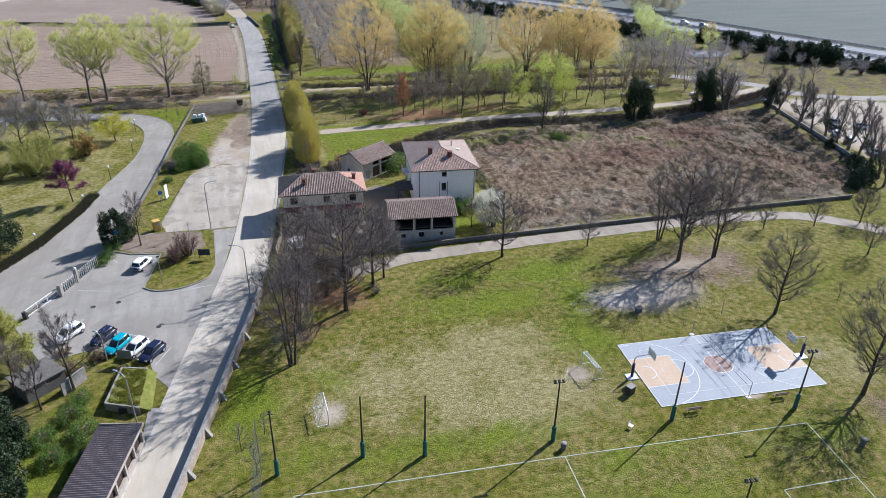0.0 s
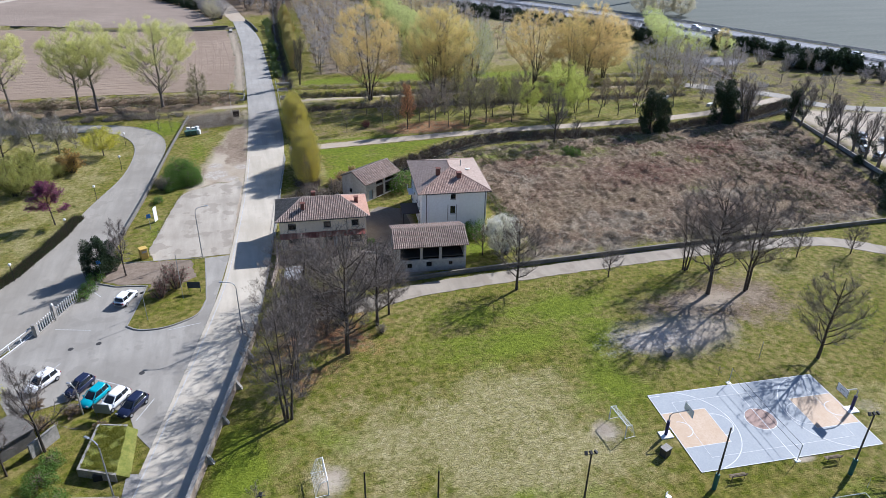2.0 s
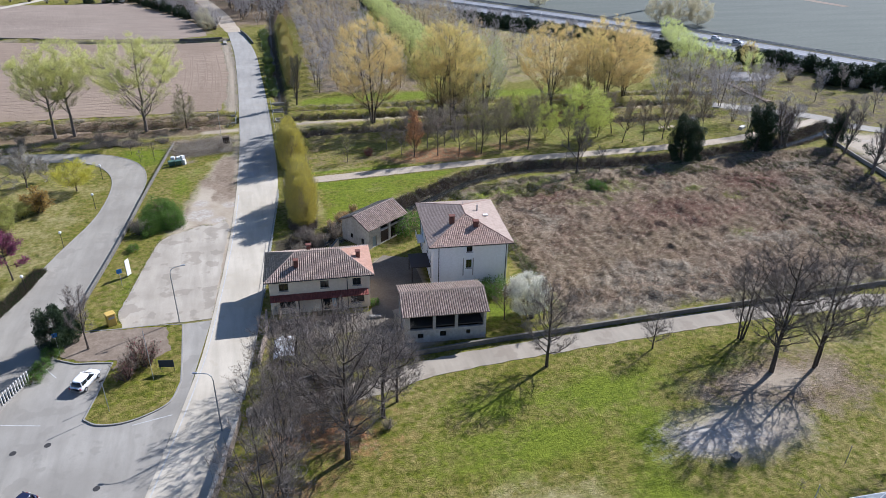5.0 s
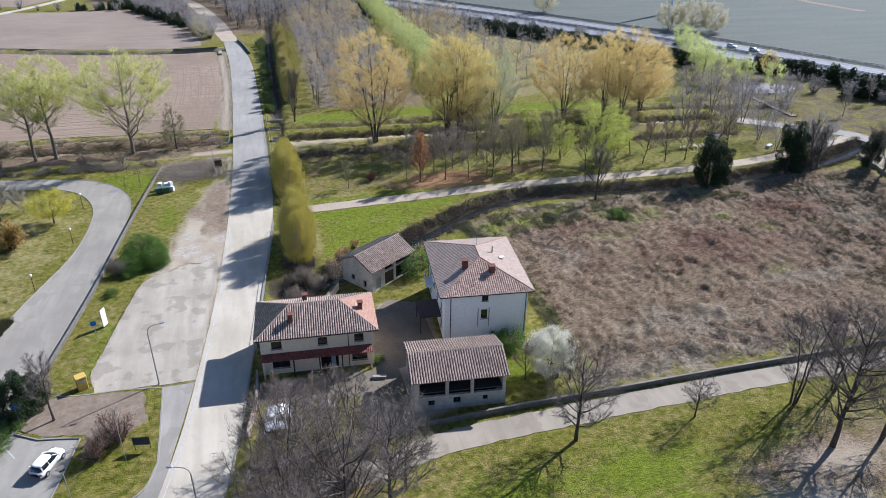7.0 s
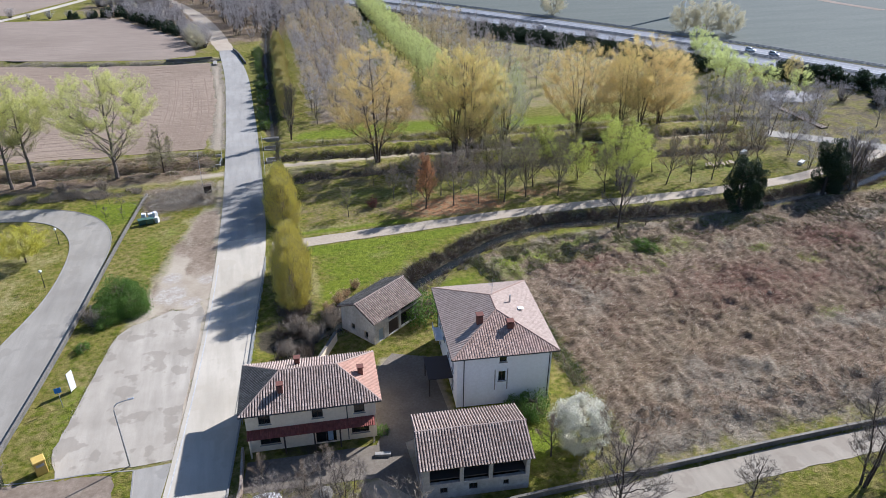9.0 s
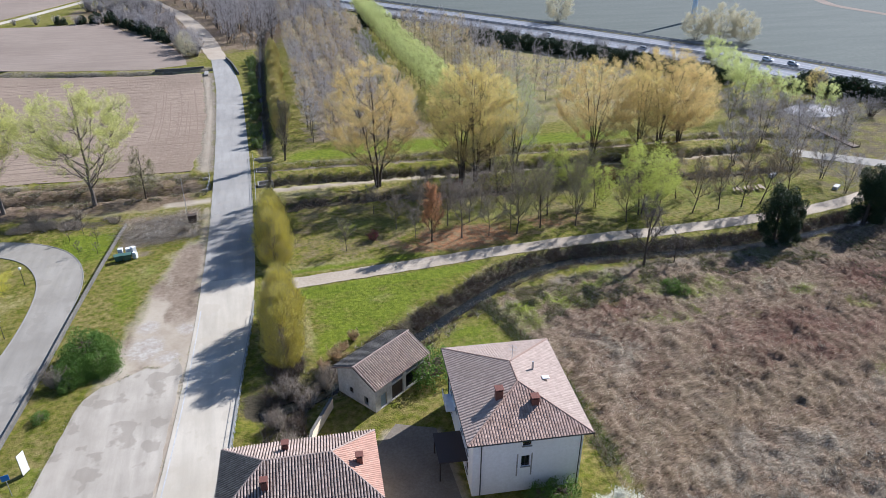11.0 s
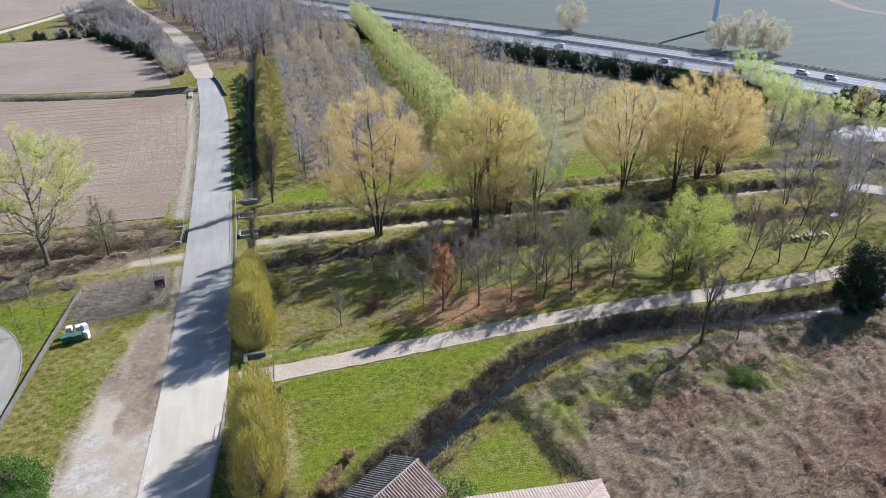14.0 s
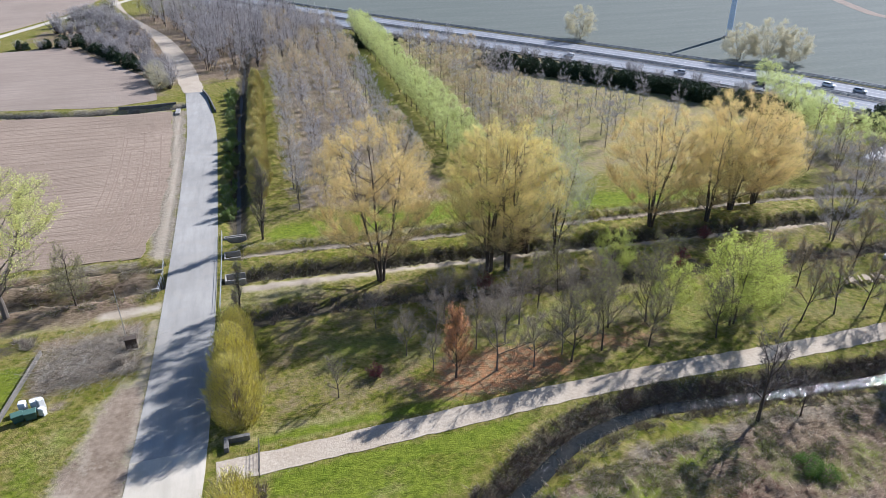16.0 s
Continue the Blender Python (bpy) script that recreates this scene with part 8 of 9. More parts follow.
sheet("footbridge_deck", [(146.1, 221.5), (148.1, 221.5), (146.5, 198.5), (144.5, 198.5)], 0.3, M_WOOD, "grey timber footbridge deck", 0.3)
rail_fence("wire_fence", "wire fence on thin posts beside the villa meadow", [(34.6, 106), (36, 118), (37, 132), (35.5, 148), (33.6, 155)], 1.0, 3.0, (0.5, 0.95), M_WOOD)

# sluices and culvert heads
for x0, x1, y0, y1, h in ((1.7, 5.0, 211.9, 214.3, 0.3), (1.6, 4.4, 220.0, 222.6, 0.25), (1.6, 5.6, 228.0, 228.9, 0.35)):
    bm = bmesh.new()
    for a, b, c, d in ((x0, x1, y0, y0 + 0.22), (x0, x1, y1 - 0.22, y1), (x0, x0 + 0.22, y0 + 0.22, y1 - 0.22)):
        if d > c:
            box(bm, a, b, c, d, -1.4, h, 0.02)
    solid("sluice", bm, M_CONCRETE, "weathered concrete sluice walls over the canal", "sluice", group="sluices")
bm = bmesh.new()
prism(bm, [(1.5, 172.2), (2.0, 172.2), (2.0, 173.6), (4.4, 173.6), (4.4, 174.1), (1.5, 174.1)], -0.4, 0.7)
solid("culvert_head", bm, M_DARK_CONCRETE, "dark concrete culvert head beside the path", "culvert")
for y0, y1 in ((212.2, 212.6), (218.6, 219.0)):
    bm = bmesh.new()
    box(bm, -9.6, -8.5, y0, y1, -1.5, 0.5, 0.02)
    solid("culvert_head", bm, M_CONCRETE, "grey concrete culvert wing wall at the canal", "culvert", group="wing walls")
bm = bmesh.new()
box(bm, -11.5, -10.3, 313.4, 318.4, -1.7, 0.6, 0.03)
solid("culvert_head", bm, M_CONCRETE, "pale concrete culvert head at the field ditch", "culvert")

# ---- street furniture ----


def street_lamp(x, y, h, arm, turn_deg):
    l = thing("street_lamp", "tall grey steel street lamp with a curved arm", "street lamp", (x, y, 0), turn_deg, "street lamps")
    bm = bmesh.new()
    tube(bm, [(0, 0, -0.1), (0, 0, 1.2), (0, 0, h - 0.9), (0.12, 0, h - 0.4), (0.45, 0, h - 0.08), (arm * 0.6, 0, h), (arm, 0, h + 0.04)], [0.1, 0.09, 0.065, 0.06, 0.055, 0.05, 0.045], 8)
    part("pole", bm, M_STEEL, l)
    bm = bmesh.new()
    box(bm, arm - 0.05, arm + 0.55, -0.13, 0.13, h - 0.02, h + 0.12, 0.04)
    part("lamp_head", bm, M_STEEL, l)
    return l


street_lamp(-17.8, 120.6, 8.9, 1.6, 10)
street_lamp(-11.9, 96.0, 8.4, 1.6, 165)
street_lamp(-25.3, 70.0, 7.6, 1.2, 140)
street_lamp(-30.4, 84.2, 4.4, 0.5, 150)


def globe_lamp(x, y):
    l = thing("globe_lamp", "short dark lamp post with a white globe", "lamp post", (x, y, 0), 0, "park lamps")
    bm = bmesh.new()
    tube(bm, [(0, 0, -0.1), (0, 0, 0.25), (0, 0, 0.3), (0, 0, 2.75)], [0.09, 0.08, 0.05, 0.04], 8)
    part("pole", bm, M_DARK_STEEL, l)
    bm = bmesh.new()
    bmesh.ops.create_uvsphere(bm, u_segments=14, v_segments=10, radius=0.25, matrix=pose(0, 0, 2.98))
    part("globe", bm, M_WHITE, l, "white frosted globe")


for x, y in ((-35.3, 164.8), (-38, 148.9), (-40.6, 134.4), (-45.6, 119.3), (-36.2, 180.5)):
    globe_lamp(x, y)


def post_sign(name, label, x, y, h, w, hh, turn_deg, panel, cat="sign", poles=1, tilt=0):
    s = thing(name, label, cat, (x, y, 0), turn_deg)
    for k in range(poles):
        px = 0 if poles == 1 else (k - 0.5) * w * 0.9
        bm = bmesh.new()
        tube(bm, [(px, 0, -0.1), (px, 0, h)], 0.04, 8)
        part("post", bm, M_DARK_STEEL if poles > 1 else M_STEEL, s)
    if w:
        bm = bmesh.new()
        box(bm, -w / 2, w / 2, -0.09, -0.045, h - hh, h, 0.01)
        part("panel", bm, panel, s)
    return s


M_BLUE_SIGN = plain("blue_sign_enamel", (0.02, 0.17, 0.50), 0.35)
M_NAVY = plain("dark_navy_panel", (0.03, 0.04, 0.07), 0.4)
M_GREY_PANEL = plain("grey_notice_panel", (0.20, 0.23, 0.20), 0.3)
post_sign("road_sign", "small blue square road sign on a post", -26.9, 133.2, 3.0, 0.75, 0.75, 15, M_BLUE_SIGN)
post_sign("white_banner", "tall white advertising panel on the verge", -26.2, 136.2, 3.0, 1.0, 2.8, 62, M_WHITE, "banner", 2)
post_sign("notice_board", "dark framed notice board beside parked cars", -27.9, 82.9, 2.1, 1.9, 1.35, -20, M_GREY_PANEL, "notice board", 2)
post_sign("info_panel", "dark navy information panel on the island", -18.6, 108.9, 2.0, 1.9, 1.1, -12, M_NAVY, "sign", 2)
post_sign("road_sign", "small blue sign on a pale post at the drive", -32.6, 116.2, 3.6, 0.6, 0.6, 20, M_BLUE_SIGN)
post_sign("utility_pole", "bare dark wooden utility pole on the island", -20.2, 107.4, 7.8, 0, 0, 0, M_WOOD, "pole")
post_sign("utility_pole", "thin grey utility pole beside the track", -12.0, 199.6, 8.2, 0, 0, 0, M_WOOD, "pole")
post_sign("utility_pole", "white steel pole with a small flood lamp", -24.8, 102.7, 4.9, 0.5, 0.25, 30, M_DARK_STEEL, "pole")
post_sign("wooden_stake", "bare wooden stake standing in the meadow", 54.9, 73.0, 2.6, 0, 0, 0, M_WOOD, "stake")
for x, y in ((-34.1, 98.2), (-30.7, 98.6), (-24.5, 90.5)):
    bm = bmesh.new()
    bmesh.ops.create_cone(bm, cap_ends=True, segments=16, radius1=0.36, radius2=0.36, depth=0.03, matrix=pose(x, y, 0.045))
    solid("manhole_cover", bm, M_DARK_STEEL, "dark cast iron manhole cover in the asphalt", "manhole cover", group="manhole covers")
bm = bmesh.new()
box(bm, -0.6, 0.6, -0.55, 0.55, 0, 1.75, 0.06)
box(bm, -0.66, 0.66, -0.6, 0.6, 1.753, 1.95, 0.06)
M_YELLOW = plain("faded_yellow_paint", (0.62, 0.42, 0.10), 0.5, dirt=0.3)
yb = thing("clothes_bank", "yellow metal clothes collection container", "container", (-27.0, 122.3, 0), 25)
part("body", bm, M_YELLOW, yb)
bm = bmesh.new()
box(bm, -0.4, 0.4, -0.6, -0.56, 1.2, 1.55, 0.01)
part("flap", bm, M_STEEL, yb)
kiosk = thing("wooden_box", "dark weathered wooden hut on short legs", "hut", (-10.9, 196.9, 0), 5)
bm = bmesh.new()
box(bm, -0.75, 0.75, -0.45, 0.45, 0.25, 1.75, 0.02)
part("body", bm, M_SHUTTER, kiosk)
bm = bmesh.new()
box(bm, -0.85, 0.85, -0.55, 0.55, 1.753, 1.85, 0.02)
part("lid", bm, M_EAVE, kiosk)
for sx in (-0.65, 0.65):
    for sy in (-0.35, 0.35):
        bm = bmesh.new()
        box(bm, sx - 0.06, sx + 0.06, sy - 0.06, sy + 0.06, -0.05, 0.25)
        part("leg", bm, M_EAVE, kiosk)


def waste_bin(x, y, r):
    b = thing("waste_container", "green plastic wheeled waste container", "waste container", (x, y, 0), r, "waste containers")
    bm = bmesh.new()
    vs = [bm.verts.new((sx * w, sy * d, z)) for z, w, d in ((0.15, 0.55, 0.4), (1.1, 0.68, 0.52)) for sx, sy in ((-1, -1), (1, -1), (1, 1), (-1, 1))]
    for q in ((3, 2, 1, 0), (4, 5, 6, 7), (0, 1, 5, 4), (1, 2, 6, 5), (2, 3, 7, 6), (3, 0, 4, 7)):
        bm.faces.new([vs[k] for k in q])
    part("body", bm, plain("dull_green_bin", (0.05, 0.11, 0.085), 0.55), b)
    bm = bmesh.new()
    box(bm, -0.7, 0.7, -0.55, 0.55, 1.103, 1.2, 0.04)
    part("lid", bm, plain("green_lid", (0.07, 0.14, 0.11), 0.5), b)
    for sx in (-0.45, 0.45):
        for sy in (-0.3, 0.3):
            bm = bmesh.new()
            tube(bm, [(sx - 0.04, sy, 0.08), (sx + 0.04, sy, 0.08)], 0.08, 8)
            part("wheel", bm, M_RUBBER, b)


waste_bin(-22.6, 184.8, 20)
waste_bin(-21.2, 184.9, 10)
for k, (x, y, w, h) in enumerate(((-22.4, 186.6, 0.8, 1.5), (-21.2, 186.9, 0.9, 1.3), (-20.3, 186.4, 0.7, 1.7), (-20.0, 185.3, 0.6, 1.1))):
    waste = thing("bulky_waste", "white bulky waste item standing behind the bins", "rubbish", (x, y, 0), 20 * k, "bulky waste")
    bm = bmesh.new()
    box(bm, -w / 2, w / 2, -0.4, 0.4, 0, h, 0.05)
    part("body", bm, plain("white_waste", (0.78, 0.77, 0.74), 0.6), waste)

# garages, planted deck and shed by the road
M_GARAGE = surface("grey_beige_render", (0.46, 0.40, 0.34), (0.37, 0.32, 0.27), (0.27, 0.23, 0.19), big=0.5, fine=3)
gar = thing("garage_row", "low garage row with dark corrugated roof", "garage", (-24.5, 66.9, 0), -13.2)
bm = bmesh.new()
n = 88
verts, faces = [], []
for k in range(0, 2 * n + 1):
    y = 0.35 - k * 0.15
    z = 2.62 + (0.11 if k % 2 else 0.0)
    verts += [(-4.45, y, z - 0.12), (0.35, y, z + 0.1)]
    if k:
        faces.append((2 * k - 2, 2 * k - 1, 2 * k + 1, 2 * k))
bm.free()
roof_me = quads_mesh("roof", verts, faces, [surface("dark_corrugated_sheet", (0.17, 0.14, 0.135), (0.23, 0.19, 0.18), (0.10, 0.085, 0.08), big=0.4, fine=4, rough=0.6)])
part("roof", roof_me, None, gar)
bm = bmesh.new()
box(bm, -4.4, -4.15, -26, 0.2, -0.3, 2.4)
part("wall", bm, M_CONCRETE, gar)
bm = bmesh.new()
box(bm, -4.15, 0.1, -0.05, 0.2, -0.3, 2.45)
part("wall", bm, M_CONCRETE, gar)
bm = bmesh.new()
box(bm, 0.36, 0.46, -26, 0.4, 2.55, 2.85, 0.01)
part("fascia", bm, M_GARAGE, gar)
bm = bmesh.new()
box(bm, -4.4, 0.3, 0.36, 0.46, 2.45, 2.8, 0.01)
part("fascia", bm, M_GARAGE, gar)
for k in range(11):
    bm = bmesh.new()
    box(bm, 0.0, 0.3, -k * 2.5 - 0.3, -k * 2.5, -0.2, 2.6, 0.01)
    part("pillar", bm, M_GARAGE, gar)
    bm = bmesh.new()
    box(bm, -0.12, -0.06, -k * 2.5 - 2.5, -k * 2.5 - 0.3, -0.1, 2.2)
    part("garage_door", bm, M_SHUTTER, gar)
    bm = bmesh.new()
    box(bm, 0.0, 0.28, -k * 2.5 - 2.5, -k * 2.5 - 0.3, -0.2, 0.75)
    part("parapet", bm, M_GARAGE, gar)
sheet("pavement", [(-23.9, 68), (-22.8, 72.5), (-24.4, 73), (-24.6, 69), (-33.5, 36), (-32.3, 36)], 0.07, M_CONCRETE, "pale concrete strip before the garages", 0.2)
M_DECK_GRASS = surface("rough_deck_grass", (0.155, 0.165, 0.028), (0.27, 0.25, 0.065), (0.06, 0.085, 0.01), big=0.5, fine=2.5, rough=0.95, relief=0.6, depth=0.1)
deck = thing("planted_deck", "concrete planter deck with a grass top", "planter")
DECK = [(-29.1, 74.0), (-25.2, 72.2), (-24.9, 79.6), (-28.0, 80.6)]
bm = bmesh.new()
prism(bm, DECK, -0.5, 1.02)
vs = [bm.verts.new(p) for p in ((-25.2, 72.2, 1.0), (-24.9, 79.6, 1.0), (-23.9, 79.8, 0.02), (-24.0, 72.4, 0.02), (-25.2, 72.2, -0.2), (-24.9, 79.6, -0.2))]
for q in ((0, 3, 2, 1), (0, 4, 3), (1, 2, 5)):
    bm.faces.new([vs[k] for k in q])
part("soil", bm, M_DECK_GRASS, deck, "rough grass on the deck")
bm = bmesh.new()
wall_along(bm, [DECK[1], DECK[0], DECK[3], DECK[2]], 0.14, -0.6, 1.08)
part("rim", bm, M_CONCRETE, deck)
# no hollow here: a solid black box paints the darkness of the ramp opening
bm = bmesh.new()
box(bm, -27.6, -26.2, 72.75, 73.2, -0.3, 0.75)
part("opening", bm, M_BLACK, deck, "black box standing in for the shaded ramp opening")
shed = thing("shed", "low dark flat-roofed shed among shrubs", "shed", (-37.6, 80.6, 0), 40)
bm = bmesh.new()
box(bm, -2.4, 2.4, -2.0, 2.0, -0.2, 2.0, 0.02)
part("wall", bm, M_DARK_CONCRETE, shed)
bm = bmesh.new()
box(bm, -2.6, 2.6, -2.2, 2.2, 2.003, 2.15, 0.02)
part("roof", bm, M_DARK_CONCRETE, shed)

# ---- cars ----


def car(name, label, x, y, r, paint, s=1.0, tall=0.0, group="parked cars", z=0.05):
    c = thing(name, label, "car", (x, y, z), r, group)
    up = 1 + tall * 0.5
    bm = bmesh.new()
    rings = []
    for px, w, lo, hi in ((-2.04, 0.60, 0.42, 0.84), (-1.98, 0.74, 0.32, 0.96), (-1.75, 0.83, 0.26, 1.0), (-1.0, 0.87, 0.24, 0.99), (0.1, 0.87, 0.24, 0.97), (0.95, 0.86, 0.24, 0.95), (1.45, 0.83, 0.26, 0.88), (1.82, 0.75, 0.3, 0.78), (2.0, 0.60, 0.36, 0.66), (2.06, 0.42, 0.42, 0.58)):
        half = [(0.78 * w, lo), (0.97 * w, lo + 0.12), (w, lo + (hi - lo) * 0.5), (0.95 * w, hi - 0.08), (0.80 * w, hi - 0.01), (0.4 * w, hi + 0.02)]
        rings.append([bm.verts.new((px * s, sy * q * s, h * up)) for sy, pts in ((1, half), (-1, half[::-1])) for q, h in pts])
    for a, b in zip(rings, rings[1:]):
        for k in range(len(a)):
            n = (k + 1) % len(a)
            bm.faces.new((a[k], a[n], b[n], b[k]))
    bm.faces.new(rings[0])
    bm.faces.new(rings[-1][::-1])
    for f in bm.faces:
        f.smooth = True
    part("body", bm, paint, c)
    zb, zt = 0.955 * up, 1.44 * (1 + tall)

    def oval(bm, x0, x1, w, z):
        out = []
        for k in range(20):
            u, v = math.cos(math.pi * k / 10), math.sin(math.pi * k / 10)
            out.append(bm.verts.new((((x0 + x1) / 2 + (x1 - x0) / 2 * math.copysign(abs(u) ** 0.45, u)) * s, w * math.copysign(abs(v) ** 0.45, v) * s, z)))
        return out

    def stack(bm, levels):
        loops = [oval(bm, *l) for l in levels]
        for a, b in zip(loops, loops[1:]):
            for k in range(20):
                bm.faces.new((a[k], a[(k + 1) % 20], b[(k + 1) % 20], b[k]))
        bm.faces.new(loops[-1])
        for f in bm.faces:
            f.smooth = len(f.verts) == 4

    bm = bmesh.new()
    stack(bm, [(-1.93, 1.12, 0.77, zb - 0.03), (-1.82, 0.70, 0.72, zb + (zt - zb) * 0.5), (-1.55, 0.25, 0.62, zt)])
    part("window_glass", bm, M_GLASS_DARK, c, "dark tinted window glass")
    bm = bmesh.new()
    stack(bm, [(-1.62, 0.30, 0.635, zt - 0.03), (-1.60, 0.24, 0.62, zt + 0.03), (-1.45, 0.08, 0.52, zt + 0.065)])
    part("roof", bm, paint, c)
    for p, q in ((0.6, 0.1), (-0.62, -0.62), (-1.66, -1.6)):
        for sy in (-1, 1):
            bm = bmesh.new()
            tube(bm, [((p + 0.4 * (p > 0)) * s, sy * 0.765 * s, zb), (q * s + (0.1 if p > 0 else 0), sy * 0.61 * s, zt)], 0.05 if p > -1 else 0.06, 6)
            part("pillar", bm, paint, c)
    for wx in (-1.28, 1.3):
        for sy in (-1, 1):
            bm = bmesh.new()
            tube(bm, [(wx * s, sy * 0.68 * s, 0.32), (wx * s, sy * 0.88 * s, 0.32)], 0.32, 14)
            w = part("wheel", bm, M_RUBBER, c)
            bm = bmesh.new()
            tube(bm, [(wx * s, sy * 0.87 * s, 0.32), (wx * s, sy * 0.895 * s, 0.32)], 0.2, 10)
            part("rim", bm, M_STEEL, w)
    for sy in (-1, 1):
        bm = bmesh.new()
        box(bm, 1.9 * s, 2.045 * s, sy * 0.62 * s - 0.17, sy * 0.62 * s + 0.17, 0.62, 0.76, 0.02)
        part("headlight", bm, M_STEEL, c)
        bm = bmesh.new()
        box(bm, -2.05 * s, -1.95 * s, sy * 0.68 * s - 0.12, sy * 0.68 * s + 0.12, 0.7, 0.9, 0.02)
        part("tail_light", bm, M_TAIL, c)
        bm = bmesh.new()
        box(bm, 0.72 * s, 0.86 * s, sy * 0.95 * s - 0.09, sy * 0.95 * s + 0.09, zb - 0.02, zb + 0.12, 0.02)
        part("mirror", bm, paint, c)
    bm = bmesh.new()
    box(bm, 2.0 * s, 2.06 * s, -0.5, 0.5, 0.33, 0.5, 0.01)
    part("grille", bm, M_BLACK, c)
    return c


M_TAIL = plain("red_tail_lens", (0.35, 0.02, 0.02), 0.3)


def paint_of(name, col):
    return plain(name, col, 0.22, 0.0, 0.6, dirt=0.12, scale=0.8)


P_WHITE, P_NAVY, P_TEAL, P_BLACK, P_GREY, P_BLUE = (paint_of(n, c) for n, c in (("white_car_paint", (0.80, 0.80, 0.79)), ("navy_car_paint", (0.015, 0.02, 0.05)), ("teal_car_paint", (0.02, 0.34, 0.42)), ("black_car_paint", (0.018, 0.018, 0.022)), ("silver_car_paint", (0.45, 0.46, 0.47)), ("blue_car_paint", (0.06, 0.16, 0.38))))
car("car", "white hatchback parked beside the island", -28.3, 109.0, 66, P_WHITE, 1.03, 0.05)
car("car", "white estate car parked in a bay", -36.0, 91.0, 234, P_WHITE, 1.08, 0.04)
car("car", "dark hatchback half hidden by brambles", -31.4, 88.9, 236, P_NAVY, 0.95, 0.02)
car("car", "bright teal small car in a bay", -29.3, 86.4, 236, P_TEAL, 0.97, 0.08)
car("car", "white hatchback beside the notice board", -27.0, 85.1, 236, P_WHITE, 1.02, 0.03)
car("car", "dark navy hatchback at the end of the row", -24.8, 83.6, 236, P_NAVY, 1.0, 0.02)
for x, y, p, back, lab in ((70.6, 458, P_BLACK, 0, "black car driving on the motorway"), (127.5, 347.5, P_WHITE, 180, "white car driving on the motorway"), (152, 312, P_GREY, 180, "silver car driving on the motorway"), (167, 291, P_BLACK, 180, "dark car on the near carriageway"),
                           (187, 283, P_WHITE, 0, "white car on the far carriageway"), (191, 274.5, P_GREY, 0, "grey car on the far carriageway"), (238, 184, P_BLUE, 0, "blue car on the far carriageway"), (216, 222, P_WHITE, 0, "white estate on the far carriageway")):
    k = int(np.argmin(np.hypot(hw[:, 0] - x, hw[:, 1] - y)))
    hw_turn = math.degrees(math.atan2(*(hw[min(k + 1, len(hw) - 1)] - hw[k - 1])[::-1]))
    car("car", lab, x, y, hw_turn + back, p, 1.0, 0.02, "motorway cars", 0.36)
for k, (x, y, p) in enumerate(((134.5, 131.5, P_WHITE), (136.5, 127.5, P_GREY), (135.0, 136.5, P_WHITE), (138.0, 141.0, P_BLACK), (133.5, 123.0, P_WHITE), (141.5, 145.0, P_GREY), (146, 140, P_WHITE))):
    car("car", "parked car behind the field trees", x, y, 20 + 17 * k, p, 1.0, 0.05, "yard cars", 0.0)

# ---- the ball court and the pitch ----
M_COURT = surface("blue_grey_court", (0.315, 0.335, 0.345), (0.365, 0.385, 0.39), (0.26, 0.28, 0.295), big=0.3, fine=5, rough=0.7, relief=0.1)
M_KEY = surface("orange_beige_court", (0.50, 0.365, 0.235), (0.56, 0.435, 0.31), (0.42, 0.285, 0.175), big=0.3, fine=5, rough=0.7, relief=0.1)
M_CENTRE = surface("orange_brown_court", (0.36, 0.235, 0.18), (0.42, 0.30, 0.24), (0.28, 0.17, 0.13), big=0.5, fine=5, rough=0.7, relief=0.1)
M_LINE = plain("white_court_line", (0.62, 0.62, 0.60), 0.7, dirt=0.2)
CT = pose(47.05, 62.75, 0, 0, 0, -4.2)
court = thing("ball_court", "painted blue-grey basketball court with beige keys", "sports court", kind="structure")
court.matrix_basis = CT
CL, CW = 11.45, 6.35
bm = bmesh.new()
box(bm, -CL, CL, -CW, CW, -0.2, 0.06)
part("slab", bm, M_COURT, court)
for sx, y0, y1 in ((-1, -2.75, 2.95), (1, -2.7, 2.6)):
    bm = bmesh.new()
    prism(bm, ccw([(sx * CL, y0), (sx * (CL - 5.8), y0), (sx * (CL - 5.8), y1), (sx * CL, y1)]), 0.055, 0.066)
    part("key", bm, M_KEY, court)


def arc(cx, cy, r, a0, a1, n=28):
    return [(cx + r * math.cos(radians(a0 + (a1 - a0) * k / n)), cy + r * math.sin(radians(a0 + (a1 - a0) * k / n))) for k in range(n + 1)]


bm = bmesh.new()
prism(bm, arc(0, 0, 1.85, 0, 348, 29), 0.055, 0.066)
part("centre_spot", bm, M_CENTRE, court)
lines = [[(-CL, -CW), (CL, -CW), (CL, CW), (-CL, CW), (-CL, -CW)], [(0, -CW), (0, CW)], arc(0, 0, 1.85, 0, 360)]
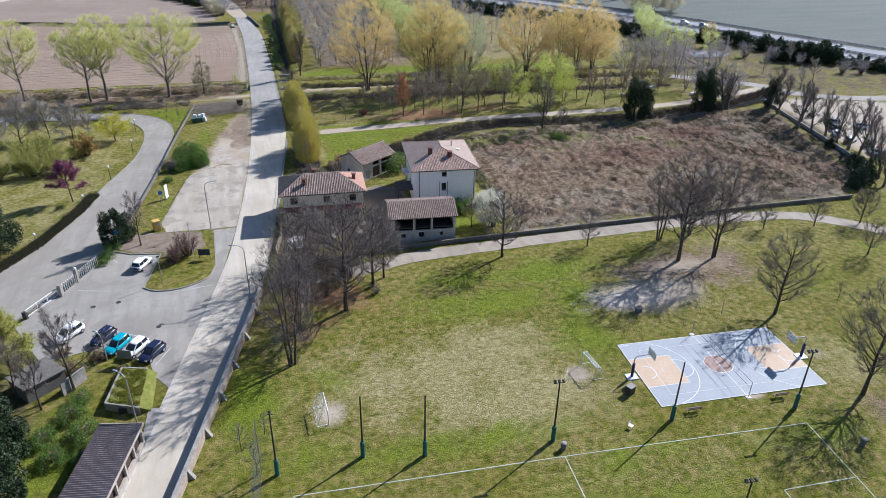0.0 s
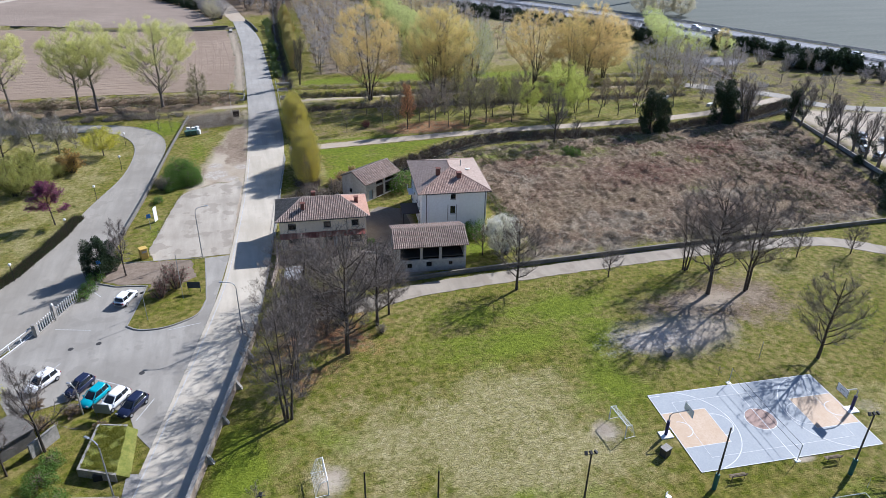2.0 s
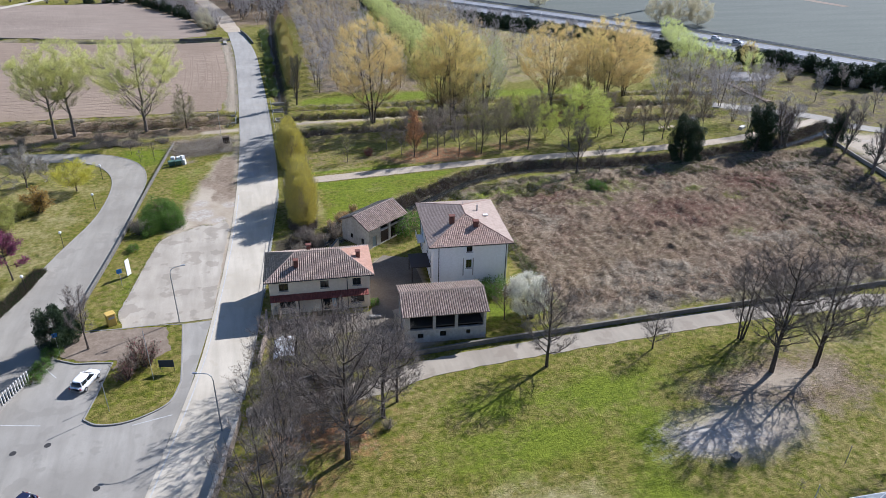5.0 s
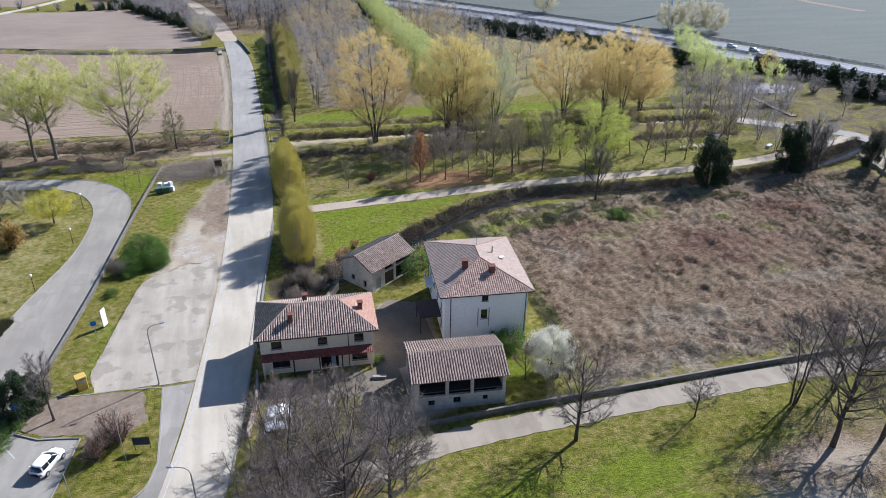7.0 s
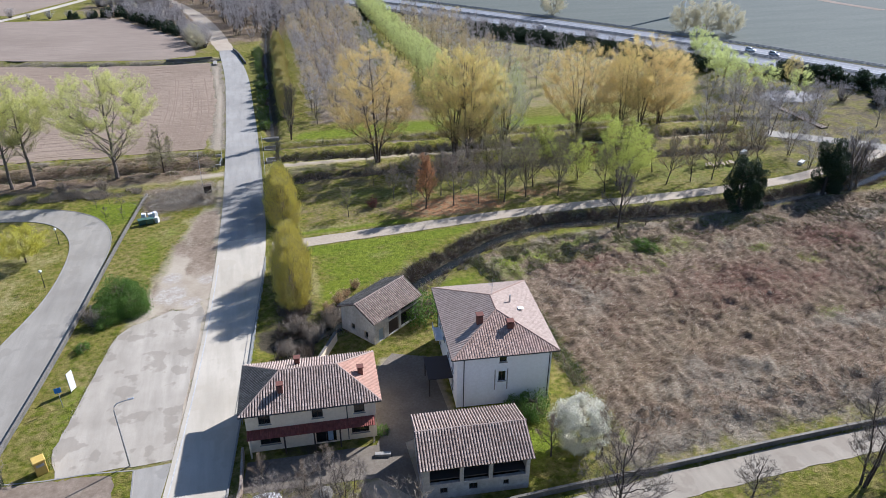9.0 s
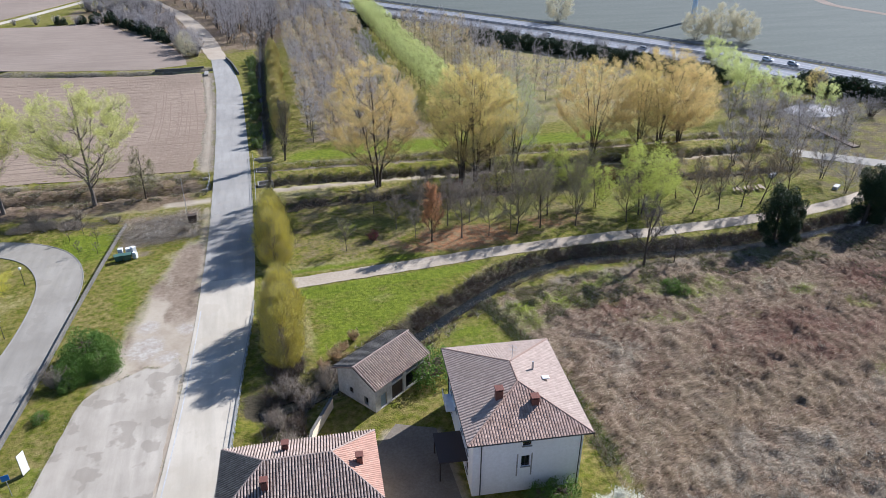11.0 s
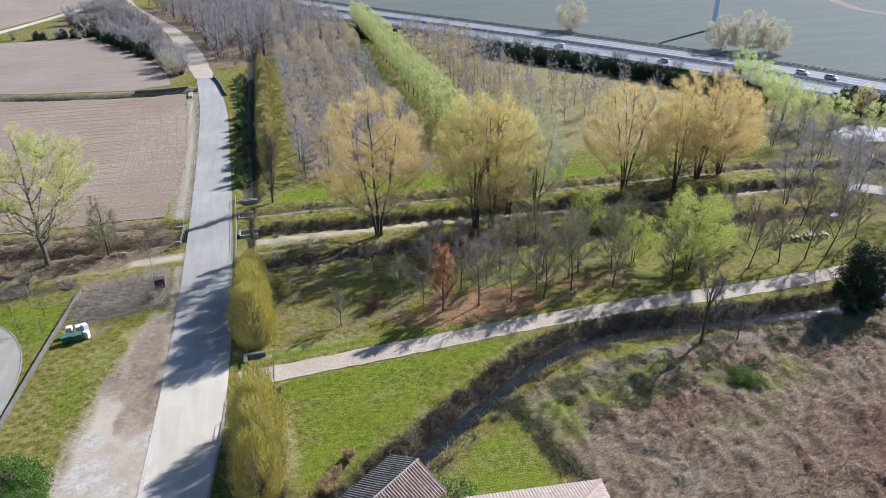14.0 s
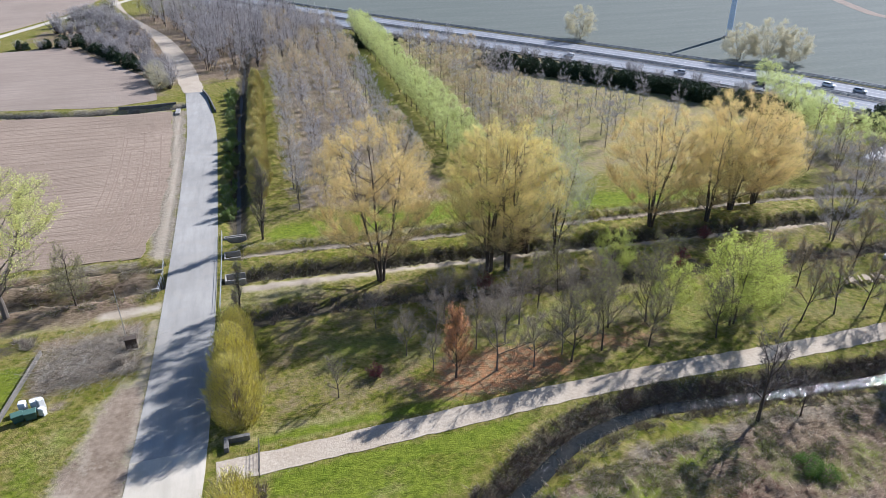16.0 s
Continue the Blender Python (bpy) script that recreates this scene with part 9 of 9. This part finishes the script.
for sx, y0, y1 in ((-1, -2.75, 2.95), (1, -2.7, 2.6)):
    ym = (y0 + y1) / 2
    lines.append([(sx * CL, y0), (sx * (CL - 5.8), y0), (sx * (CL - 5.8), y1), (sx * CL, y1)])
    lines.append(arc(sx * (CL - 5.8), ym, 1.8, 90 if sx > 0 else -90, 270 if sx > 0 else 90))
    lines.append(arc(sx * (CL - 1.2), ym, 1.25, 90 if sx > 0 else -90, 270 if sx > 0 else 90))
    lines.append([(sx * CL, ym + 5.9), (sx * (CL - 1.5), ym + 5.9)] + arc(sx * (CL - 1.5), ym, 6.15, 74, 180 - 74)[:0])
    lines.append([p for p in arc(sx * (CL - 1.3), ym, 6.5, 90 if sx > 0 else -90, 270 if sx > 0 else 90, 40) if abs(p[1]) < CW - 0.05])
lines.append([(-CL + 2.3, -4.6), (CL - 2.3, -4.6), (CL - 2.3, 4.6), (-CL + 2.3, 4.6), (-CL + 2.3, -4.6)])
for k, l in enumerate(lines):
    if len(l) < 2:
        continue
    bm = bmesh.new()
    half = 0.05 if k < len(lines) - 1 else 0.025
    if len(l) == 5 and k in (0, len(lines) - 1):
        for a, b in zip(l, l[1:]):
            wall_along(bm, [a, b], half, 0.05, 0.07)
    else:
        wall_along(bm, l, half, 0.05, 0.0685 + 0.0004 * k)
    part("court_line", bm, M_LINE, court)


def hoop(x, sx, y):
    h = thing("basketball_hoop", "basketball hoop with padded navy post and white backboard", "basketball hoop", group="hoops")
    h.matrix_basis = CT @ pose(x, y, 0, 0, 0, 0 if sx > 0 else 180)
    bm = bmesh.new()
    box(bm, -0.75, 0.75, -0.6, 0.6, -0.05, 0.14, 0.03)
    part("base", bm, M_WHITE, h, "white concrete base pad")
    bm = bmesh.new()
    tube(bm, [(0, 0, 0.143), (0, 0, 2.2)], 0.19, 10)
    part("padding", bm, plain("navy_post_padding", (0.02, 0.02, 0.10), 0.6), h, "navy foam padding")
    bm = bmesh.new()
    tube(bm, [(0, 0, 2.2), (0, 0, 2.95), (0.35, 0, 3.3), (2.25, 0, 3.4)], 0.075, 8)
    part("arm", bm, M_STEEL, h)
    bm = bmesh.new()
    box(bm, 2.26, 2.31, -0.9, 0.9, 2.9, 3.95, 0.01)
    bd = part("backboard", bm, M_WHITE, h)
    for a, b, c, d in ((-0.9, 0.9, 2.9, 2.95), (-0.9, 0.9, 3.9, 3.95), (-0.9, -0.85, 2.95, 3.9), (0.85, 0.9, 2.95, 3.9), (-0.3, 0.3, 3.5, 3.54), (-0.3, -0.26, 3.1, 3.5), (0.26, 0.3, 3.1, 3.5)):
        bm = bmesh.new()
        box(bm, 2.312, 2.32, a, b, c, d)
        part("board_mark", bm, M_DARK_STEEL, bd)
    bm = bmesh.new()
    ring = [(2.6 + 0.23 * math.cos(k * math.pi / 8), 0.23 * math.sin(k * math.pi / 8), 3.05) for k in range(17)]
    tube(bm, ring, 0.016, 5)
    tube(bm, [(2.31, 0, 3.05), (2.38, 0, 3.05)], 0.03, 5)
    part("ring", bm, plain("orange_hoop", (0.6, 0.14, 0.03), 0.5), h, "orange steel ring")


hoop(-CL - 1.1, 1, -0.35)
hoop(CL + 0.5, -1, -0.6)
net = thing("volleyball_net", "slack volleyball net ropes between two steel posts", "net")
net.matrix_basis = CT
for sy in (-1, 1):
    bm = bmesh.new()
    tube(bm, [(0, sy * 6.75, -0.05), (0, sy * 6.75, 2.4)], 0.045, 8)
    part("post", bm, M_STEEL, net)
    bm = bmesh.new()
    box(bm, -0.3, 0.3, sy * 6.75 - 0.25, sy * 6.75 + 0.25, -0.05, 0.08, 0.02)
    part("foot", bm, M_WHITE, net)
for z in (1.45, 2.35):
    bm = bmesh.new()
    tube(bm, [(0, -6.75 + 1.35 * k, z - 0.12 * math.sin(math.pi * k / 10)) for k in range(11)], 0.022, 5)
    part("rope", bm, M_DARK_STEEL, net)


def bench(x, y, r):
    b = thing("park_bench", "weathered wooden slat bench with back", "bench", (x, y, 0), r, "court benches")
    for k in range(3):
        bm = bmesh.new()
        box(bm, -0.95, 0.95, -0.25 + k * 0.17, -0.12 + k * 0.17, 0.42, 0.46, 0.008)
        part("seat_slat", bm, M_WOOD, b)
    for k in range(2):
        bm = bmesh.new()
        box(bm, -0.95, 0.95, 0.3, 0.34, 0.58 + k * 0.18, 0.7 + k * 0.18, 0.008)
        part("back_slat", bm, M_WOOD, b)
    for x0 in (-0.75, 0.75):
        bm = bmesh.new()
        tube(bm, [(x0, -0.22, -0.03), (x0, -0.22, 0.42), (x0, 0.25, 0.42), (x0, 0.34, 0.9)], 0.03, 6)
        tube(bm, [(x0, 0.22, -0.03), (x0, 0.22, 0.42)], 0.03, 6)
        part("leg", bm, M_DARK_STEEL, b)


bench(38.4, 55.6, 176)
bench(50.4, 55.1, 176)


def litter_bin(x, y, label, mat, h=0.9):
    b = thing("litter_bin", label, "litter bin", (x, y, 0), 0, "litter bins")
    bm = bmesh.new()
    tube(bm, [(0, 0, -0.02), (0, 0, h * 0.8), (0, 0, h)], [0.27, 0.32, 0.33], 12)
    part("body", bm, mat, b)
    bm = bmesh.new()
    tube(bm, [(0, 0, h + 0.003), (0, 0, h + 0.09)], [0.34, 0.2], 12)
    part("lid", bm, M_CONCRETE, b)


litter_bin(20.6, 54.0, "dark round litter bin by the pitch line", M_DARK_CONCRETE)
litter_bin(53.8, 45.6, "dark stone litter bin under the tree", M_DARK_CONCRETE, 1.0)
bm = bmesh.new()
box(bm, -0.5, 0.5, -0.4, 0.4, -0.03, 1.1, 0.04)
lb = solid("equipment_box", bm, M_DARK_STEEL, "dark metal equipment box beside the court", "box", (32.7, 60.6, 0), 20)
bm = bmesh.new()
box(bm, -0.55, 0.55, -0.45, 0.45, 1.103, 1.16, 0.02)
part("lid", bm, M_CONCRETE, lb, "pale lid")
bm = bmesh.new()
box(bm, -0.45, 0.45, -0.3, 0.3, -0.03, 0.7, 0.04)
box(bm, -0.6, 0.6, -0.42, 0.42, 0.703, 0.8, 0.03)
solid("stone_table", bm, M_DARK_CONCRETE, "small dark stone table on bare ground", "table", (43.2, 76.6, 0), 12)
chair = thing("plastic_chair", "toppled white plastic garden chair on grass", "chair", (29.6, 55.0, 0.02), 30)
bm = bmesh.new()
box(bm, -0.25, 0.25, -0.25, 0.25, 0.38, 0.42, 0.01)
part("seat", bm, M_WHITE, chair)
bm = bmesh.new()
box(bm, -0.25, 0.25, 0.24, 0.28, 0.423, 0.85, 0.01)
part("backrest", bm, M_WHITE, chair)
for sx in (-0.22, 0.22):
    for sy in (-0.22, 0.22):
        bm = bmesh.new()
        tube(bm, [(sx, sy, -0.03), (sx * 0.95, sy * 0.95, 0.38)], 0.022, 5)
        part("leg", bm, M_WHITE, chair)


def flood_pole(x, y, heads, label, h=8.5):
    p = thing("floodlight_pole", label, "pole", (x, y, 0), -4, "pitch poles")
    bm = bmesh.new()
    tube(bm, [(0, 0, -0.1), (0, 0, 2.1), (0, 0, 2.15)], [0.25, 0.25, 0.2], 12)
    part("sleeve", bm, M_GREEN_STEEL, p, "green padded sleeve")
    bm = bmesh.new()
    tube(bm, [(0, 0, 2.1), (0, 0, h)], [0.11, 0.075], 8)
    part("mast", bm, M_DARK_STEEL, p)
    if heads:
        bm = bmesh.new()
        tube(bm, [(-0.4, 0, h - 0.15), (0.4, 0, h - 0.15)], 0.04, 6)
        part("crossbar", bm, M_DARK_STEEL, p)
    for k in range(heads):
        bm = bmesh.new()
        box(bm, -0.15, 0.15, -0.2, 0.2, -0.1, 0.1, 0.03, m=pose((k - (heads - 1) / 2) * 0.5, 0.12, h - 0.05, 35, 0, 25 * (k - 0.5)))
        part("floodlight", bm, M_DARK_STEEL, p)


for x, y, n in ((-10.4, 58.5, 1), (-1.2, 58.7, 0), (5.4, 57.1, 0), (20.0, 55.5, 3), (35.1, 55.0, 0), (50.8, 52.9, 3), (31.0, 38.2, 3)):
    flood_pole(x, y, n, "dark floodlight mast with green padded base" if n else "dark bare mast with green padded base")


def goal(x, y, r, w=3.4):
    g = thing("football_goal", "small white football goal with a sagging net", "goal", (x, y, 0), r, "goals")
    for sy in (-w / 2, w / 2):
        bm = bmesh.new()
        tube(bm, [(0, sy, -0.05), (0, sy, 2.0)], 0.06, 8)
        part("upright", bm, M_WHITE_STEEL, g)
        bm = bmesh.new()
        tube(bm, [(0, sy, 2.0), (-0.7, sy, 1.9), (-1.4, sy, 0.03), (0, sy, 0.03)], 0.035, 6)
        part("stay", bm, M_WHITE_STEEL, g)
    bm = bmesh.new()
    tube(bm, [(0, -w / 2, 2.0), (0, w / 2, 2.0)], 0.06, 8)
    part("crossbar", bm, M_WHITE_STEEL, g)
    bm = bmesh.new()
    prof = [(0, 2.0), (-0.7, 1.85), (-1.0, 1.2), (-1.35, 0.05)]
    n = 24
    for k in range(n + 1):
        yy = -w / 2 + w * k / n
        tube(bm, [(a, yy, b) for a, b in prof], 0.008, 3, False)
    for j in range(9):
        f = j / 8 * 3
        i = min(2, int(f))
        a, b = (prof[i][q] + (prof[i + 1][q] - prof[i][q]) * (f - i) for q in (0, 1))
        tube(bm, [(a, -w / 2, b), (a, w / 2, b)], 0.008, 3, False)
    part("net", bm, M_WHITE, g, "white cord net")


goal(-4.2, 66.4, 2)
goal(29.5, 65.7, 183)
bn = thing("ball_net", "tall grey ball-stop net on thin posts", "net")
for x, y in ((-12.0, 59.3), (-12.9, 46.5), (-13.8, 34)):
    bm = bmesh.new()
    tube(bm, [(x, y, -0.1), (x, y, 7.4)], 0.05, 6)
    part("post", bm, M_STEEL, bn)
bm = bmesh.new()
for k in range(52):
    f = k / 51
    tube(bm, [(-12.0 - 1.8 * f, 59.3 - 25.3 * f, 0.1), (-12.0 - 1.8 * f, 59.3 - 25.3 * f, 7.3)], 0.008, 3, False)
for k in range(15):
    tube(bm, [(-12.0, 59.3, 0.1 + 0.51 * k), (-13.8, 34, 0.1 + 0.51 * k)], 0.008, 3, False)
part("mesh", bm, M_STEEL, bn)
bm = bmesh.new()
for l in ([(-9.0, 55.1), (20.3, 52.9), (50.3, 50.3)], [(20.3, 52.9), (19.3, 40), (18.6, 30)], [(50.3, 50.3), (49.0, 38), (48, 28)], [(-9.0, 55.1), (-10.4, 40), (-11, 28)], [(40.6, 42.5), (49.6, 41.9)], [(40.6, 42.5), (39.6, 30)]):
    wall_along(bm, l, 0.06, -0.05, 0.035)
M_CHALK = surface("worn_chalk_on_grass", (0.60, 0.60, 0.52), (0.38, 0.40, 0.28), (0.22, 0.25, 0.10), big=0.7, fine=5, rough=0.95, relief=0.3)
solid("pitch_line", bm, M_CHALK, "white painted football pitch lines on grass", kind="structure", category="pitch marking")
for x, y in ((-9.2, 55.4), (51.0, 50.8)):
    f = thing("corner_flag", "small yellow corner flag on a stick", "flag", (x, y, 0), 0, "corner flags")
    bm = bmesh.new()
    tube(bm, [(0, 0, -0.05), (0, 0, 1.5)], 0.02, 6)
    part("stick", bm, M_WHITE_STEEL, f)
    bm = bmesh.new()
    box(bm, 0.02, 0.5, -0.012, 0.012, 1.1, 1.48, 0.004)
    part("cloth", bm, plain("yellow_flag", (0.75, 0.72, 0.03), 0.7), f)

# ---- farm garden ----
tent = thing("white_shelter", "low white tarpaulin cover in the front yard", "shelter", (-3.6, 109.4, 0), -5)
bm = bmesh.new()
n = 9
for k in range(n):
    a0, a1 = math.pi * k / n, math.pi * (k + 1) / n
    p = [(-1.6 * math.cos(a), 0.35 + 0.8 * math.sin(a)) for a in (a0, a1)]
    vs = [bm.verts.new(c) for c in ((p[0][0], -2.2, p[0][1]), (p[1][0], -2.2, p[1][1]), (p[1][0], 2.2, p[1][1]), (p[0][0], 2.2, p[0][1]))]
    bm.faces.new(vs)
bmesh.ops.remove_doubles(bm, verts=bm.verts, dist=0.001)
bmesh.ops.solidify(bm, geom=list(bm.faces), thickness=0.03)
part("cover", bm, M_WHITE, tent)
for y in (-2.1, 0, 2.1):
    for x in (-1.55, 1.55):
        bm = bmesh.new()
        tube(bm, [(x, y, -0.05), (x, y, 0.5)], 0.035, 6)
        part("leg", bm, M_STEEL, tent)
bm = bmesh.new()
bmesh.ops.create_icosphere(bm, subdivisions=2, radius=1.0)
for v in bm.verts:
    v.co = Vector((v.co.x * 1.2, v.co.y * 0.8, max(0, v.co.z) * 1.3)) * (1 + 0.12 * noise.noise(v.co * 2))
solid("covered_woodpile", bm, M_CONCRETE, "woodpile under a grey tarpaulin in the yard", "woodpile", (2.3, 110.6, -0.02), 10)
bm = bmesh.new()
tube(bm, [(0, 0, -0.02), (0, 0, 0.45), (0, 0, 0.95)], [0.42, 0.47, 0.42], 14)
solid("water_barrel", bm, M_BLACK, "dark round water barrel under the blossom tree", "barrel", (32.0, 109.0, 0))
bm = bmesh.new()
box(bm, -0.9, 0.9, -0.25, 0.25, -0.02, 0.4, 0.03)
solid("stone_trough", bm, M_CONCRETE, "pale stone trough beside the farm drive", "trough", (9.6, 114.6, 0), -12)

# ---- picnic lawn, beyond the wood ----


def picnic_table(x, y, r):
    t = thing("picnic_table", "weathered wooden picnic table with benches", "picnic table", (x, y, 0), r, "picnic tables")
    for k in range(5):
        bm = bmesh.new()
        box(bm, -0.95, 0.95, -0.42 + k * 0.17, -0.28 + k * 0.17, 0.72, 0.77, 0.008)
        part("board", bm, M_PALE_WOOD, t)
    for s in (-1, 1):
        bm = bmesh.new()
        box(bm, -0.95, 0.95, s * 0.8 - 0.13, s * 0.8 + 0.13, 0.42, 0.47, 0.008)
        part("bench_board", bm, M_PALE_WOOD, t)
    for x0 in (-0.7, 0.7):
        bm = bmesh.new()
        for s in (-1, 1):
            tube(bm, [(x0, s * 0.75, -0.03), (x0, s * 0.25, 0.72)], 0.05, 5)
        tube(bm, [(x0, -0.85, 0.4), (x0, 0.85, 0.4)], 0.045, 5)
        part("trestle", bm, M_WOOD, t)


M_PALE_WOOD = surface("pale_sunlit_boards", (0.50, 0.40, 0.29), (0.40, 0.31, 0.22), big=1.5, fine=7)
for k, (x, y) in enumerate(((99.4, 182.6), (102.2, 182.6), (104.8, 182.4))):
    picnic_table(x, y, 60 + 4 * k)
for x, y in ((112.5, 188), (121, 178.5)):
    bm = bmesh.new()
    box(bm, -1.1, 1.1, -0.5, 0.5, -0.02, 0.7, 0.05)
    solid("stone_block", bm, M_KERB_PALE, "pale stone block on the far lawn", "stone", (x, y, 0), 30, "white stones")

# ---- motorway ----
# steel made darker, to paint the rails' shaded side that faces the camera
M_BARRIER = plain("shaded_dull_steel", (0.20, 0.21, 0.22), 0.6, 0.3, dirt=0.4)
bm = bmesh.new()
box(bm, -0.06, 0.06, -0.06, 0.06, 0.1, 1.05)
BARRIER_POST = mesh_of("post", bm, M_BARRIER)
for d in (-15.6, -1.1, 1.1, 15.6, 17.4):
    rail = thing("crash_barrier", "grey steel motorway crash barrier", "crash barrier", group="crash barriers")
    line = offset_line(HIGHWAY, d)
    pts = np.array(line)
    seg = np.hypot(*np.diff(pts, axis=0).T)
    cum = np.concatenate([[0], np.cumsum(seg)])
    bm = bmesh.new()
    for z0, z1 in ((0.66, 0.87), (0.95, 1.2)):
        wall_along(bm, line, 0.09, z0, z1)
    part("beam", bm, M_BARRIER, rail)
    for s in np.arange(0, cum[-1], 4.0):
        post = part("post", BARRIER_POST, None, rail)
        post.matrix_basis = pose(float(np.interp(s, cum, pts[:, 0])), float(np.interp(s, cum, pts[:, 1])), 0)
bm = bmesh.new()
wall_along(bm, [(-28, 325.4), (-20, 325.0), (-12, 326.0)], 0.2, -2.4, 0.55)
solid("culvert_wall", bm, M_DARK_CONCRETE, "dark concrete wing wall of the field ditch", "wall", kind="structure")
mast = thing("steel_mast", "tall pale steel mast standing in the far field", "mast", (209.6, 364.2, 0))
bm = bmesh.new()
tube(bm, [(0, 0, -0.2), (0, 0, 14), (0, 0, 34)], [1.25, 1.05, 0.75], 14)
part("shaft", bm, plain("pale_blue_white_paint", (0.70, 0.75, 0.80), 0.5), mast)
bm = bmesh.new()
tube(bm, [(0, 0, 0), (0, 0, 0.5)], [2.0, 1.9], 14)
part("footing", bm, M_CONCRETE, mast)
